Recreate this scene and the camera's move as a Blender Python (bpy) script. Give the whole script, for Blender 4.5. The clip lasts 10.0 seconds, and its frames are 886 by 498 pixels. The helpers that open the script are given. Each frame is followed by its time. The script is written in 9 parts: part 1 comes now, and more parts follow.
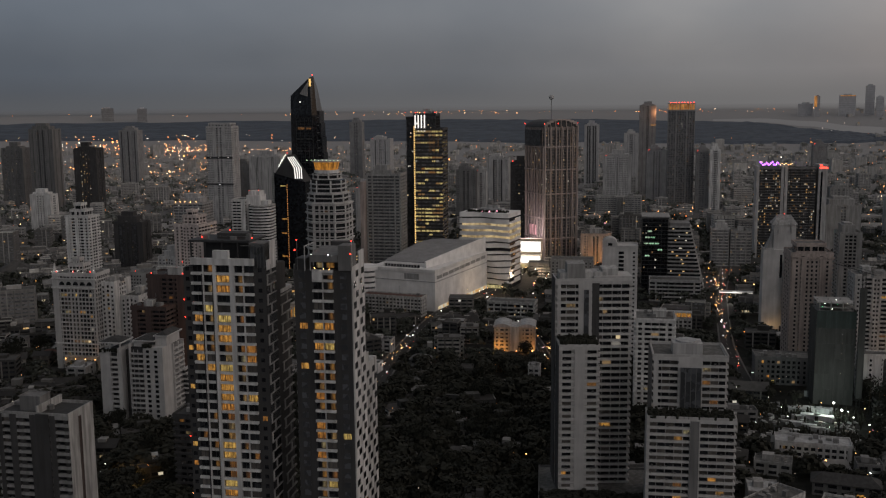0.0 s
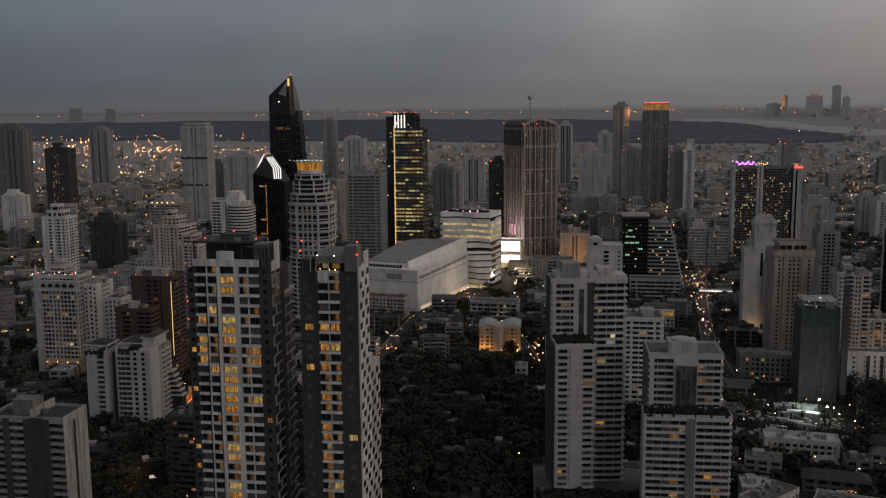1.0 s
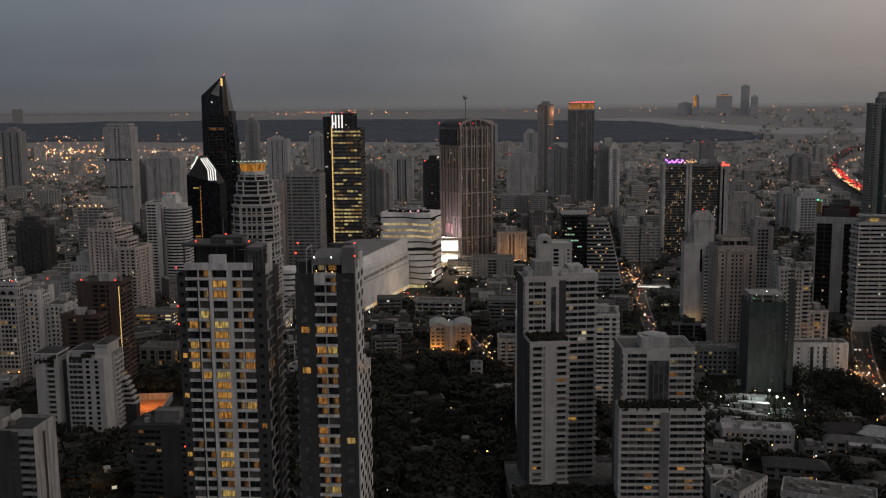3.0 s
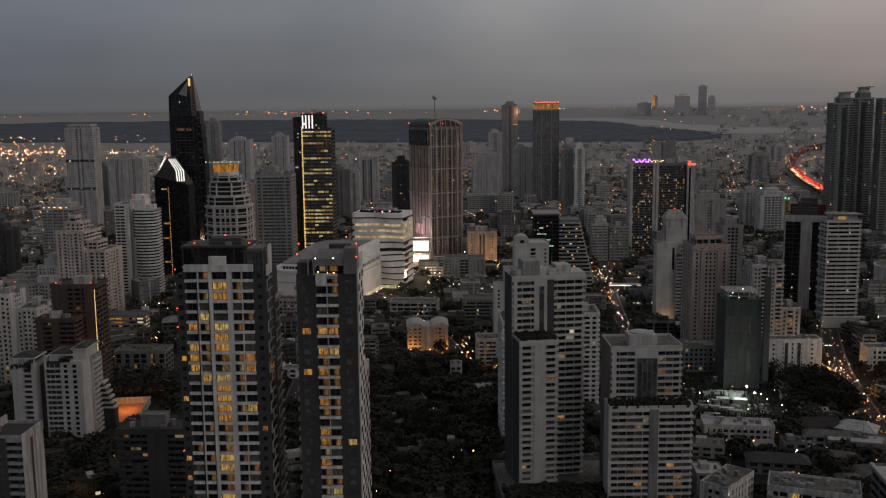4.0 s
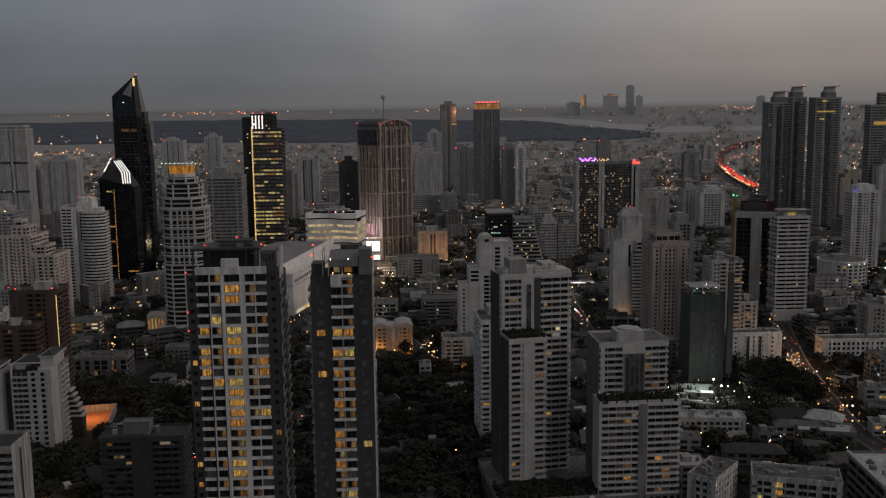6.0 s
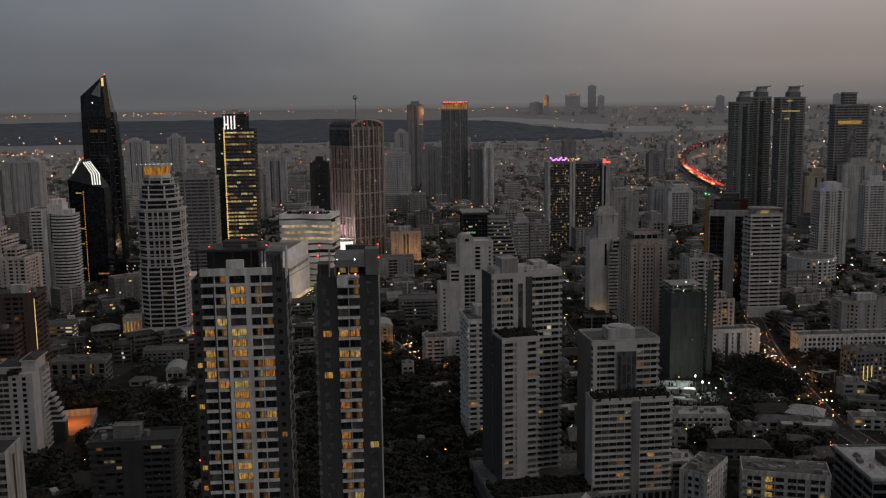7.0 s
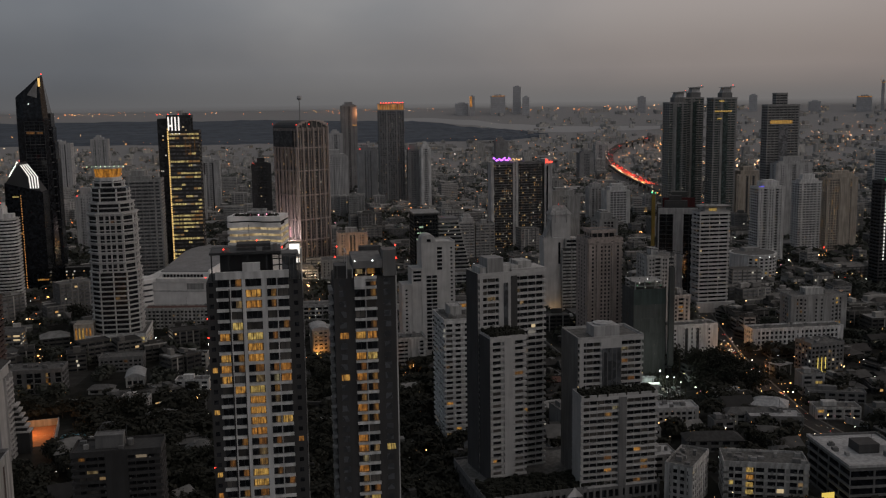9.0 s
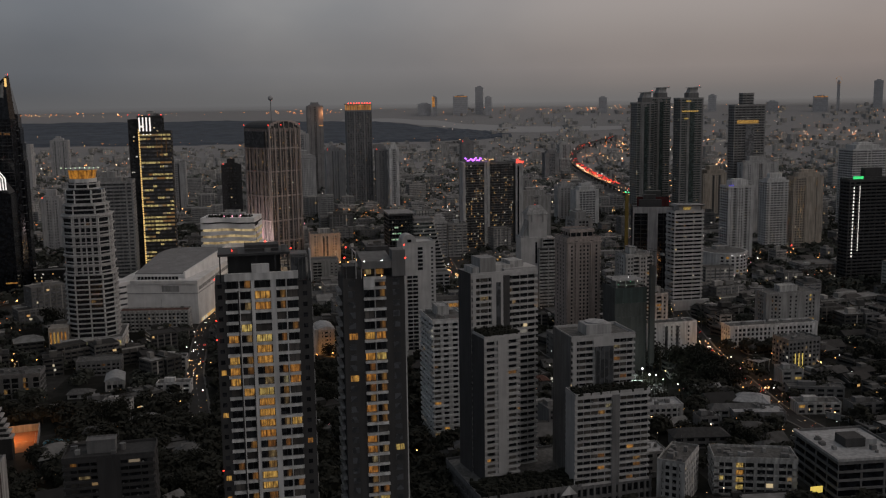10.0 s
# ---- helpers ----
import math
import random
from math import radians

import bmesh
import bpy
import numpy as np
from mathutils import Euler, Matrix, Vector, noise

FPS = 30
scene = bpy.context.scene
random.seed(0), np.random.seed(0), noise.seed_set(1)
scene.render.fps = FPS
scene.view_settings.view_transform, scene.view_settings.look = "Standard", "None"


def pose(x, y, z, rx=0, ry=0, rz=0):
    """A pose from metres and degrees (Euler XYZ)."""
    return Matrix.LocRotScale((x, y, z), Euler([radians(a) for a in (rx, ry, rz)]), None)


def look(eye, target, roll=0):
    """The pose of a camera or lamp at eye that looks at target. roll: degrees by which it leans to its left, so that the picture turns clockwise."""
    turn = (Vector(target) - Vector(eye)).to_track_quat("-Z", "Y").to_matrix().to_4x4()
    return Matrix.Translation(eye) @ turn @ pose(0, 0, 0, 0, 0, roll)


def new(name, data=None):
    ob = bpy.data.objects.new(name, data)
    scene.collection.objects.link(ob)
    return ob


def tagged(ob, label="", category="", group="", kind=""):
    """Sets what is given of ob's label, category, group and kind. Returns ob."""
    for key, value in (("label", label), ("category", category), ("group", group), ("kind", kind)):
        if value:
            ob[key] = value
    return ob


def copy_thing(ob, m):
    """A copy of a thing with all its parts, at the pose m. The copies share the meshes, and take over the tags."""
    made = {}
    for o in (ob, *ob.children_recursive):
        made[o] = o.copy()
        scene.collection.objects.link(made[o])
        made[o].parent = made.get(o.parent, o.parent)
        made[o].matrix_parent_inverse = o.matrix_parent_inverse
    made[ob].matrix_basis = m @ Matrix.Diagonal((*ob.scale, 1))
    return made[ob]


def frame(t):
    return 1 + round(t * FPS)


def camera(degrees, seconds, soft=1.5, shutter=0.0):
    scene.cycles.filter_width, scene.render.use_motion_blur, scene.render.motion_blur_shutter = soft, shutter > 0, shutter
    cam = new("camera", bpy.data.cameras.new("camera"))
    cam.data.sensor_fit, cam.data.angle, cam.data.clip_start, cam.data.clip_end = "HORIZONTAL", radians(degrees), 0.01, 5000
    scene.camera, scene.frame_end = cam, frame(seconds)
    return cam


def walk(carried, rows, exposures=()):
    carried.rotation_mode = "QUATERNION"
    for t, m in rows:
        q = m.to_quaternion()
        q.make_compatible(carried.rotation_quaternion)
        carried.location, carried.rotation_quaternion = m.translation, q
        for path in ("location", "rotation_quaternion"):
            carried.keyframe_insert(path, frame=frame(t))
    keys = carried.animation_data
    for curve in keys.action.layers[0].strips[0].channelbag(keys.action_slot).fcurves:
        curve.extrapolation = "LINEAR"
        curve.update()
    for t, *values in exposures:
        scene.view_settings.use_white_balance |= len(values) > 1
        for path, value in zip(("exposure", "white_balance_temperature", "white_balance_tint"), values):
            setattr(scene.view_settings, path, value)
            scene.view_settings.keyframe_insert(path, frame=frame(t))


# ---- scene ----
cam = camera(48.5, 10.0, soft=1.2)
METRES, EYE, TILT, LEAN, TURN = 138.0, 186.0, 0.0, 0.0, 10.8
ROWS = [
    (0.0, 0.0, 0.0, 0.0, -0.07, -8.37, 0.5),
    (0.5, -0.0411, 0.0003, 0.0007, -0.88, -8.38, 0.48),
    (1.0, -0.0849, 0.002, 0.0013, -1.86, -8.39, 0.47),
    (1.5, -0.1307, 0.0043, 0.0018, -3.04, -8.4, 0.49),
    (2.0, -0.1777, 0.0076, 0.0025, -4.37, -8.41, 0.51),
    (2.5, -0.2252, 0.0118, 0.0031, -5.62, -8.43, 0.53),
    (4.0, -0.3706, 0.0295, 0.0046, -9.29, -8.46, 0.57),
    (4.5, -0.4195, 0.0373, 0.0049, -10.44, -8.47, 0.61),
    (5.0, -0.4686, 0.0462, 0.0052, -11.59, -8.49, 0.64),
    (5.5, -0.5178, 0.0568, 0.0054, -12.56, -8.5, 0.65),
    (7.0, -0.6666, 0.0946, 0.0057, -15.91, -8.53, 0.72),
    (7.5, -0.7176, 0.1095, 0.0059, -17.07, -8.54, 0.74),
    (8.0, -0.7688, 0.1261, 0.0059, -18.26, -8.54, 0.74),
    (8.5, -0.8202, 0.1436, 0.0061, -19.41, -8.55, 0.75),
    (9.0, -0.8712, 0.1616, 0.0064, -20.55, -8.54, 0.77),
    (9.5, -0.9222, 0.1808, 0.0066, -21.68, -8.54, 0.78),
    (10.0, -0.9731, 0.2009, 0.0069, -22.9, -8.55, 0.8),
]
walk(cam, [(t, pose(0, 0, EYE, TILT, LEAN, TURN) @ pose(METRES * x, METRES * y, METRES * z, 90 + pitch, roll, yaw)) for t, x, y, z, yaw, pitch, roll in ROWS],
     exposures=[(0.0, 0.08), (5.0, 0.04), (10.0, -0.05)])

# ---------------------------------------------------------------- light
world = bpy.data.worlds.new("dusk_sky")
scene.world = world
world.use_nodes = True
wn, wl = world.node_tree.nodes, world.node_tree.links
wn.clear()
w_out = wn.new("ShaderNodeOutputWorld")
w_bg = wn.new("ShaderNodeBackground")
w_sky = wn.new("ShaderNodeTexSky")
w_sky.sky_type = "NISHITA"
w_sky.sun_disc = False
w_sky.sun_elevation = radians(4.0)
w_sky.sun_rotation = radians(75.0)
w_sky.dust_density = 5.0
w_tc = wn.new("ShaderNodeTexCoord")
w_sep = wn.new("ShaderNodeSeparateXYZ")
wl.new(w_tc.outputs["Generated"], w_sep.inputs[0])


def w_ramp(stops):
    r = wn.new("ShaderNodeValToRGB")
    r.color_ramp.interpolation = "EASE"
    el = r.color_ramp.elements
    while len(el) < len(stops):
        el.new(0.5)
    for e, (p, c) in zip(el, stops):
        e.position, e.color = p, (*c, 1)
    return r


def w_range(socket, a, b):
    m = wn.new("ShaderNodeMapRange")
    m.inputs[1].default_value, m.inputs[2].default_value = a, b
    wl.new(socket, m.inputs[0])
    return m.outputs[0]


# overcast: haze at the horizon, lighter cloud towards the zenith
cloud = w_ramp([(0.0, (0.160, 0.158, 0.160)), (0.05, (0.188, 0.188, 0.193)), (0.15, (0.252, 0.257, 0.270)), (0.5, (0.262, 0.260, 0.262)), (1.0, (0.245, 0.236, 0.233))])
wl.new(w_range(w_sep.outputs[2], 0.0, 0.7), cloud.inputs[0])
# west (right of the walk) is warmer, east cooler
side = w_ramp([(0.0, (0.485, 0.555, 0.645)), (0.28, (0.645, 0.685, 0.735)), (0.47, (1.02, 1.01, 1.0)), (0.75, (1.22, 1.09, 1.02)), (1.0, (1.20, 1.02, 0.94))])
wl.new(w_range(w_sep.outputs[0], -0.55, 0.75), side.inputs[0])
w_mul = wn.new("ShaderNodeMixRGB")
w_mul.blend_type = "MULTIPLY"
w_mul.inputs[0].default_value = 1.0
wl.new(cloud.outputs[0], w_mul.inputs[1])
wl.new(side.outputs[0], w_mul.inputs[2])
# soft cloud banks
w_map = wn.new("ShaderNodeMapping")
w_map.inputs["Scale"].default_value = (2.6, 2.6, 5.0)
wl.new(w_tc.outputs["Generated"], w_map.inputs[0])
w_noise = wn.new("ShaderNodeTexNoise")
w_noise.inputs["Scale"].default_value = 1.3
w_noise.inputs["Detail"].default_value = 4.0
wl.new(w_map.outputs[0], w_noise.inputs["Vector"])
banks = w_ramp([(0.3, (0.88, 0.89, 0.91)), (0.7, (1.12, 1.10, 1.08))])
wl.new(w_noise.outputs[0], banks.inputs[0])
w_mul2 = wn.new("ShaderNodeMixRGB")
w_mul2.blend_type = "MULTIPLY"
w_mul2.inputs[0].default_value = 1.0
wl.new(w_mul.outputs[0], w_mul2.inputs[1])
wl.new(banks.outputs[0], w_mul2.inputs[2])
w_add = wn.new("ShaderNodeMixRGB")
w_add.blend_type = "ADD"
w_add.inputs[0].default_value = 0.008
wl.new(w_mul2.outputs[0], w_add.inputs[1])
wl.new(w_sky.outputs[0], w_add.inputs[2])
wl.new(w_add.outputs[0], w_bg.inputs[0])
w_bg.inputs[1].default_value = 1.0
wl.new(w_bg.outputs[0], w_out.inputs[0])

sun = new("sun", bpy.data.lights.new("sun", "SUN"))
sun.data.energy = 0.5
sun.data.angle = radians(75)
sun.data.color = (1.0, 0.95, 0.92)
sun.matrix_world = look((540, -260, 230), (0, 0, 0))


# bare point lamp without a fixture, added where a pool of light is wanted
def lamp(x, y, z, watts, colour, size=1.5):
    ob = new("street_light_bulb", bpy.data.lights.new("street_light_bulb", "POINT"))
    ob.data.energy, ob.data.color, ob.data.shadow_soft_size = watts, colour, size
    ob.location = (x, y, z)
    return ob


# ---------------------------------------------------------------- materials
def material(name):
    m = bpy.data.materials.new(name)
    m.use_nodes = True
    n, l = m.node_tree.nodes, m.node_tree.links
    return m, n, l, n["Principled BSDF"]


def ramp(n, l, src, stops):
    r = n.new("ShaderNodeValToRGB")
    el = r.color_ramp.elements
    while len(el) < len(stops):
        el.new(0.5)
    for e, (p, c) in zip(el, stops):
        e.position, e.color = p, (*c, 1)
    l.new(src, r.inputs[0])
    return r.outputs[0]


def mix(n, l, kind, fac, a, b):
    k = n.new("ShaderNodeMixRGB")
    k.blend_type = kind
    for i, v in enumerate((fac, a, b)):
        if hasattr(v, "is_linked"):
            l.new(v, k.inputs[i])
        else:
            k.inputs[i].default_value = v if i == 0 else (*v, 1)
    return k.outputs[0]


def offset_coords(n, l, scale):
    """Object coordinates shifted by the object's own random number."""
    tc, info = n.new("ShaderNodeTexCoord"), n.new("ShaderNodeObjectInfo")
    add = n.new("ShaderNodeVectorMath")
    mul = n.new("ShaderNodeMath")
    mul.operation = "MULTIPLY"
    mul.inputs[1].default_value = 57.0
    l.new(info.outputs["Random"], mul.inputs[0])
    l.new(tc.outputs["Object"], add.inputs[0])
    l.new(mul.outputs[0], add.inputs[1])
    mp = n.new("ShaderNodeMapping")
    mp.inputs["Scale"].default_value = scale
    l.new(add.outputs[0], mp.inputs[0])
    return mp.outputs[0], info.outputs["Random"]


def noise_tex(n, l, vec, scale, detail=4.0):
    t = n.new("ShaderNodeTexNoise")
    t.inputs["Scale"].default_value = scale
    t.inputs["Detail"].default_value = detail
    l.new(vec, t.inputs["Vector"])
    return t.outputs[0]


def bump(n, l, bsdf, src, strength, distance):
    b = n.new("ShaderNodeBump")
    b.inputs["Strength"].default_value, b.inputs["Distance"].default_value = strength, distance
    l.new(src, b.inputs["Height"])
    l.new(b.outputs[0], bsdf.inputs["Normal"])


def concrete(name, col, rough=0.85, stain=0.35, vary=0.08):
    """Painted or bare concrete: rain streaks, patches and a fine grain."""
    m, n, l, b = material(name)
    vec, rnd = offset_coords(n, l, (1, 1, 0.09))
    streak = noise_tex(n, l, vec, 0.55, 6)
    vec2, _ = offset_coords(n, l, (1, 1, 1))
    patch = noise_tex(n, l, vec2, 0.11, 3)
    grain = noise_tex(n, l, vec2, 6.0, 3)
    dark = tuple(c * (1 - stain) for c in col)
    base = mix(n, l, "MIX", ramp(n, l, streak, [(0.38, (0, 0, 0)), (0.66, (1, 1, 1))]), dark, col)
    base = mix(n, l, "MULTIPLY", 1.0, base, ramp(n, l, patch, [(0.3, (0.81, 0.81, 0.81)), (0.7, (1.05, 1.05, 1.05))]))
    base = mix(n, l, "MULTIPLY", 1.0, base, ramp(n, l, rnd, [(0.0, (1 - vary,) * 3), (1.0, (1 + vary,) * 3)]))
    l.new(base, b.inputs["Base Color"])
    b.inputs["Roughness"].default_value = rough
    bump(n, l, b, grain, 0.25, 0.02)
    return m


def islands(name, stops, rough=0.85):
    """One joined mesh of many houses: each island takes its own tone."""
    m, n, l, b = material(name)
    geo = n.new("ShaderNodeNewGeometry")
    base = ramp(n, l, geo.outputs["Random Per Island"], stops)
    vec, _ = offset_coords(n, l, (1, 1, 0.2))
    base = mix(n, l, "MULTIPLY", 1.0, base, ramp(n, l, noise_tex(n, l, vec, 0.25, 5), [(0.3, (0.6, 0.6, 0.58)), (0.7, (1.08, 1.07, 1.05))]))
    l.new(base, b.inputs["Base Color"])
    b.inputs["Roughness"].default_value = rough
    return m


def glass(name, col=(0.012, 0.013, 0.015), rough=0.16):
    """Dark glazing seen from outside at dusk, with uneven panes."""
    m, n, l, b = material(name)
    vec, rnd = offset_coords(n, l, (1, 1, 1))
    pane = n.new("ShaderNodeTexVoronoi")
    pane.inputs["Scale"].default_value = 0.45
    l.new(vec, pane.inputs["Vector"])
    base = mix(n, l, "MIX", ramp(n, l, pane.outputs["Color"], [(0.35, (0, 0, 0)), (0.9, (1, 1, 1))]), col, tuple(c * 2.6 + 0.006 for c in col))
    l.new(base, b.inputs["Base Color"])
    b.inputs["Roughness"].default_value = rough
    b.inputs["Specular IOR Level"].default_value = 0.3
    bump(n, l, b, noise_tex(n, l, vec, 0.8, 2), 0.08, 0.05)
    return m


def glow(name, stops, strength, curtain=0.0, island=False):
    """Something that gives off light; its tone varies from pane to pane."""
    m, n, l, b = material(name)
    if island:
        rnd = n.new("ShaderNodeNewGeometry").outputs["Random Per Island"]
        vec, _ = offset_coords(n, l, (1, 1, 1))
    else:
        vec, rnd = offset_coords(n, l, (1, 1, 1))
    col = ramp(n, l, rnd, stops)
    if curtain:
        vm, _ = offset_coords(n, l, (1, 1, 0.12))
        folds = noise_tex(n, l, vm, curtain, 2)
        col = mix(n, l, "MULTIPLY", 1.0, col, ramp(n, l, folds, [(0.36, (0.26, 0.22, 0.18)), (0.60, (1.15, 1.12, 1.0))]))
        room = noise_tex(n, l, vec, 0.9, 2)
        col = mix(n, l, "MULTIPLY", 1.0, col, ramp(n, l, room, [(0.3, (0.45, 0.42, 0.4)), (0.65, (1.1, 1.1, 1.1))]))
    l.new(col, b.inputs["Emission Color"])
    b.inputs["Emission Strength"].default_value = strength
    b.inputs["Base Color"].default_value = (0.03, 0.03, 0.03, 1)
    m.cycles.emission_sampling = "NONE"
    return m


WHITE = concrete("white_render", (0.73, 0.73, 0.725))
WHITE_OLD = concrete("weathered_white_render", (0.54, 0.54, 0.53), stain=0.5)
GREY = concrete("grey_concrete", (0.36, 0.36, 0.355))
PALE = concrete("pale_grey_panel", (0.50, 0.50, 0.50))
DARKGREY = concrete("dark_grey_render", (0.062, 0.061, 0.062), stain=0.25)
MIDGREY = concrete("mid_grey_render", (0.2, 0.2, 0.2), stain=0.3)
BLACKISH = concrete("charcoal_cladding", (0.035, 0.036, 0.038), rough=0.6, stain=0.2)
PINK = concrete("pinkish_render", (0.66, 0.585, 0.555))
DUSTY = concrete("dusty_brown_render", (0.42, 0.36, 0.33))
BEIGE = concrete("beige_render", (0.46, 0.41, 0.35))
BROWN = concrete("brown_stone", (0.27, 0.235, 0.22))
SOFTWHITE = concrete("soft_grey_white_render", (0.50, 0.495, 0.49), stain=0.16)
# skyline grey, lightened in colour for the haze in front of it
SKYLINE = concrete("hazed_skyline_concrete", (0.50, 0.50, 0.52), stain=0.1)
TAN = concrete("tan_stone", (0.46, 0.385, 0.355))
PANEL = concrete("smooth_white_panels", (0.80, 0.79, 0.78), stain=0.08)
CLAY = concrete("orange_clay_court", (0.42, 0.17, 0.07), stain=0.2)
BLUEPOOL = concrete("blue_pool_tiles", (0.05, 0.22, 0.30), rough=0.3)
YELLOWP = concrete("yellow_painted_steel", (0.24, 0.17, 0.035))
# concrete for far towers with haze mixed into the base colour
HAZE = concrete("hazed_grey_concrete", (0.48, 0.48, 0.485), stain=0.2)
HAZE_DARK = concrete("hazed_dark_concrete", (0.28, 0.28, 0.285), stain=0.2)
ROOF = concrete("flat_roof_screed", (0.16, 0.16, 0.155), stain=0.5)
ROOF_DARK = concrete("dark_bitumen_roof", (0.05, 0.05, 0.05), stain=0.4)
ROOF_LIGHT = concrete("pale_metal_roof", (0.46, 0.47, 0.48), rough=0.55)
TILE_RED = concrete("brown_roof_tiles", (0.13, 0.06, 0.045), stain=0.4)
TILE_GREY = concrete("grey_roof_tiles", (0.13, 0.13, 0.13), stain=0.4)
REDPAINT = concrete("dark_red_cladding", (0.085, 0.013, 0.014))
MAROON = concrete("dark_brown_render", (0.085, 0.06, 0.055), stain=0.3)
WARMRIB = concrete("light_tan_stone_ribs", (0.42, 0.365, 0.345), stain=0.2)
MALLROOF = concrete("grey_sheet_roof", (0.27, 0.27, 0.275), stain=0.2)
GREENNET = concrete("green_safety_net", (0.074, 0.077, 0.075), rough=0.95, stain=0.3)
NET_TOP = concrete("teal_safety_net", (0.055, 0.074, 0.071), rough=0.95, stain=0.3)
STEEL = concrete("dull_steel", (0.18, 0.18, 0.18), rough=0.5)
ASPHALT = concrete("asphalt", (0.026, 0.026, 0.026))
KERB = concrete("kerb_concrete", (0.13, 0.13, 0.125))
LINE = concrete("road_paint", (0.6, 0.6, 0.58))
GLASS = glass("dark_glazing")
GLASS_BLACK = glass("black_glazing", (0.006, 0.007, 0.009), 0.12)
GLASS_GREEN = glass("green_glazing", (0.03, 0.044, 0.042), 0.3)
GLASS_GREY = glass("grey_glazing", (0.04, 0.043, 0.047), 0.3)
CURTAIN = concrete("drawn_curtain", (0.12, 0.11, 0.10), stain=0.4, vary=0.4)
LIT = glow("lamplit_window", [(0.0, (0.80, 0.34, 0.07)), (0.4, (1.0, 0.50, 0.11)), (0.75, (1.0, 0.62, 0.17)), (1.0, (0.95, 0.78, 0.28))], 0.42, curtain=2.6)
LIT_DIM = glow("dim_lamplit_window", [(0.0, (0.5, 0.2, 0.05)), (0.6, (0.7, 0.36, 0.09)), (1.0, (0.6, 0.55, 0.35))], 0.24, curtain=2.0)
LIT_OFFICE = glow("office_window_light", [(0.0, (0.75, 0.62, 0.26)), (0.5, (1.0, 0.82, 0.38)), (1.0, (0.8, 0.85, 0.55))], 0.52, curtain=0.7)
LIT_ISLAND = glow("far_window_light", [(0.0, (0.9, 0.42, 0.10)), (0.35, (1.0, 0.64, 0.26)), (0.65, (0.95, 0.78, 0.48)), (1.0, (0.9, 0.88, 0.78))], 0.55, island=True)
LIT_ISLAND_DIM = glow("far_dim_window_light", [(0.0, (0.9, 0.4, 0.1)), (0.6, (1.0, 0.66, 0.32)), (1.0, (0.8, 0.8, 0.74))], 0.16, island=True)
# glazing for far buildings, paled and dulled so its colour holds the haze
GLASS_FAR = glass("hazed_far_glazing", (0.085, 0.087, 0.092), 0.5)
GLASS_FAR_DARK = glass("hazed_dark_glazing", (0.032, 0.033, 0.036), 0.4)
L_WARM = glow("sodium_lamp", [(0.0, (1.0, 0.32, 0.06)), (0.6, (1.0, 0.5, 0.16)), (1.0, (1.0, 0.62, 0.3))], 7.0, island=True)
L_WHITE = glow("white_lamp", [(0.0, (0.85, 0.92, 1.0)), (1.0, (1.0, 0.9, 0.72))], 7.0, island=True)
L_RED = glow("red_lamp", [(0.0, (1.0, 0.02, 0.02)), (1.0, (1.0, 0.06, 0.03))], 4.5, island=True)
L_FAR = glow("far_street_lamps", [(0.0, (1.0, 0.24, 0.05)), (0.45, (1.0, 0.36, 0.10)), (0.78, (1.0, 0.56, 0.26)), (1.0, (0.95, 0.90, 0.84))], 5.5, island=True)
L_SCREEN = glow("lit_screen", [(0.0, (1.0, 0.96, 0.9)), (1.0, (1.0, 0.96, 0.9))], 1.25)
L_STRIP = glow("white_light_strip", [(0.0, (1.0, 0.93, 0.86)), (1.0, (1.0, 0.95, 0.9))], 1.1)
L_STRIPW = glow("warm_light_strip", [(0.0, (1.0, 0.62, 0.2)), (1.0, (1.0, 0.7, 0.25))], 1.0)
L_PURPLE = glow("purple_lamp", [(0.0, (0.35, 0.08, 1.0)), (1.0, (0.6, 0.15, 1.0))], 4.0, island=True)
L_GREEN = glow("green_lamp", [(0.0, (0.05, 1.0, 0.3)), (1.0, (0.1, 0.9, 0.4))], 3.0, island=True)
L_GREENSIGN = glow("green_sign_light", [(0.0, (0.05, 1.0, 0.25)), (1.0, (0.08, 1.0, 0.3))], 0.8)
L_YELLOW = glow("yellow_sign_light", [(0.0, (1.0, 0.72, 0.14)), (1.0, (1.0, 0.8, 0.2))], 0.75)
L_ORANGECOL = glow("orange_column_light", [(0.0, (1.0, 0.42, 0.12)), (1.0, (1.0, 0.48, 0.15))], 0.6)
L_BLUE = glow("blue_lamp", [(0.0, (0.08, 0.06, 1.0)), (1.0, (0.12, 0.10, 1.0))], 2.2, island=True)
L_PINK = glow("pink_lamp", [(0.0, (1.0, 0.25, 0.4)), (1.0, (1.0, 0.5, 0.6))], 2.5, island=True)


def leafy(name, a, c):
    m, n, l, b = material(name)
    geo = n.new("ShaderNodeNewGeometry")
    base = ramp(n, l, geo.outputs["Random Per Island"], [(0.0, a), (1.0, c)])
    info = n.new("ShaderNodeObjectInfo")
    base = mix(n, l, "MULTIPLY", 1.0, base, ramp(n, l, info.outputs["Random"], [(0, (0.7, 0.75, 0.7)), (1, (1.25, 1.2, 1.1))]))
    l.new(base, b.inputs["Base Color"])
    b.inputs["Roughness"].default_value = 0.8
    b.inputs["Specular IOR Level"].default_value = 0.12
    return m


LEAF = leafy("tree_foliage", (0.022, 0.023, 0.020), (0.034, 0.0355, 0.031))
# mid and far foliage greyed and paled: haze put into the leaf colour
LEAF_MID = leafy("hazed_tree_foliage", (0.048, 0.051, 0.047), (0.082, 0.086, 0.079))
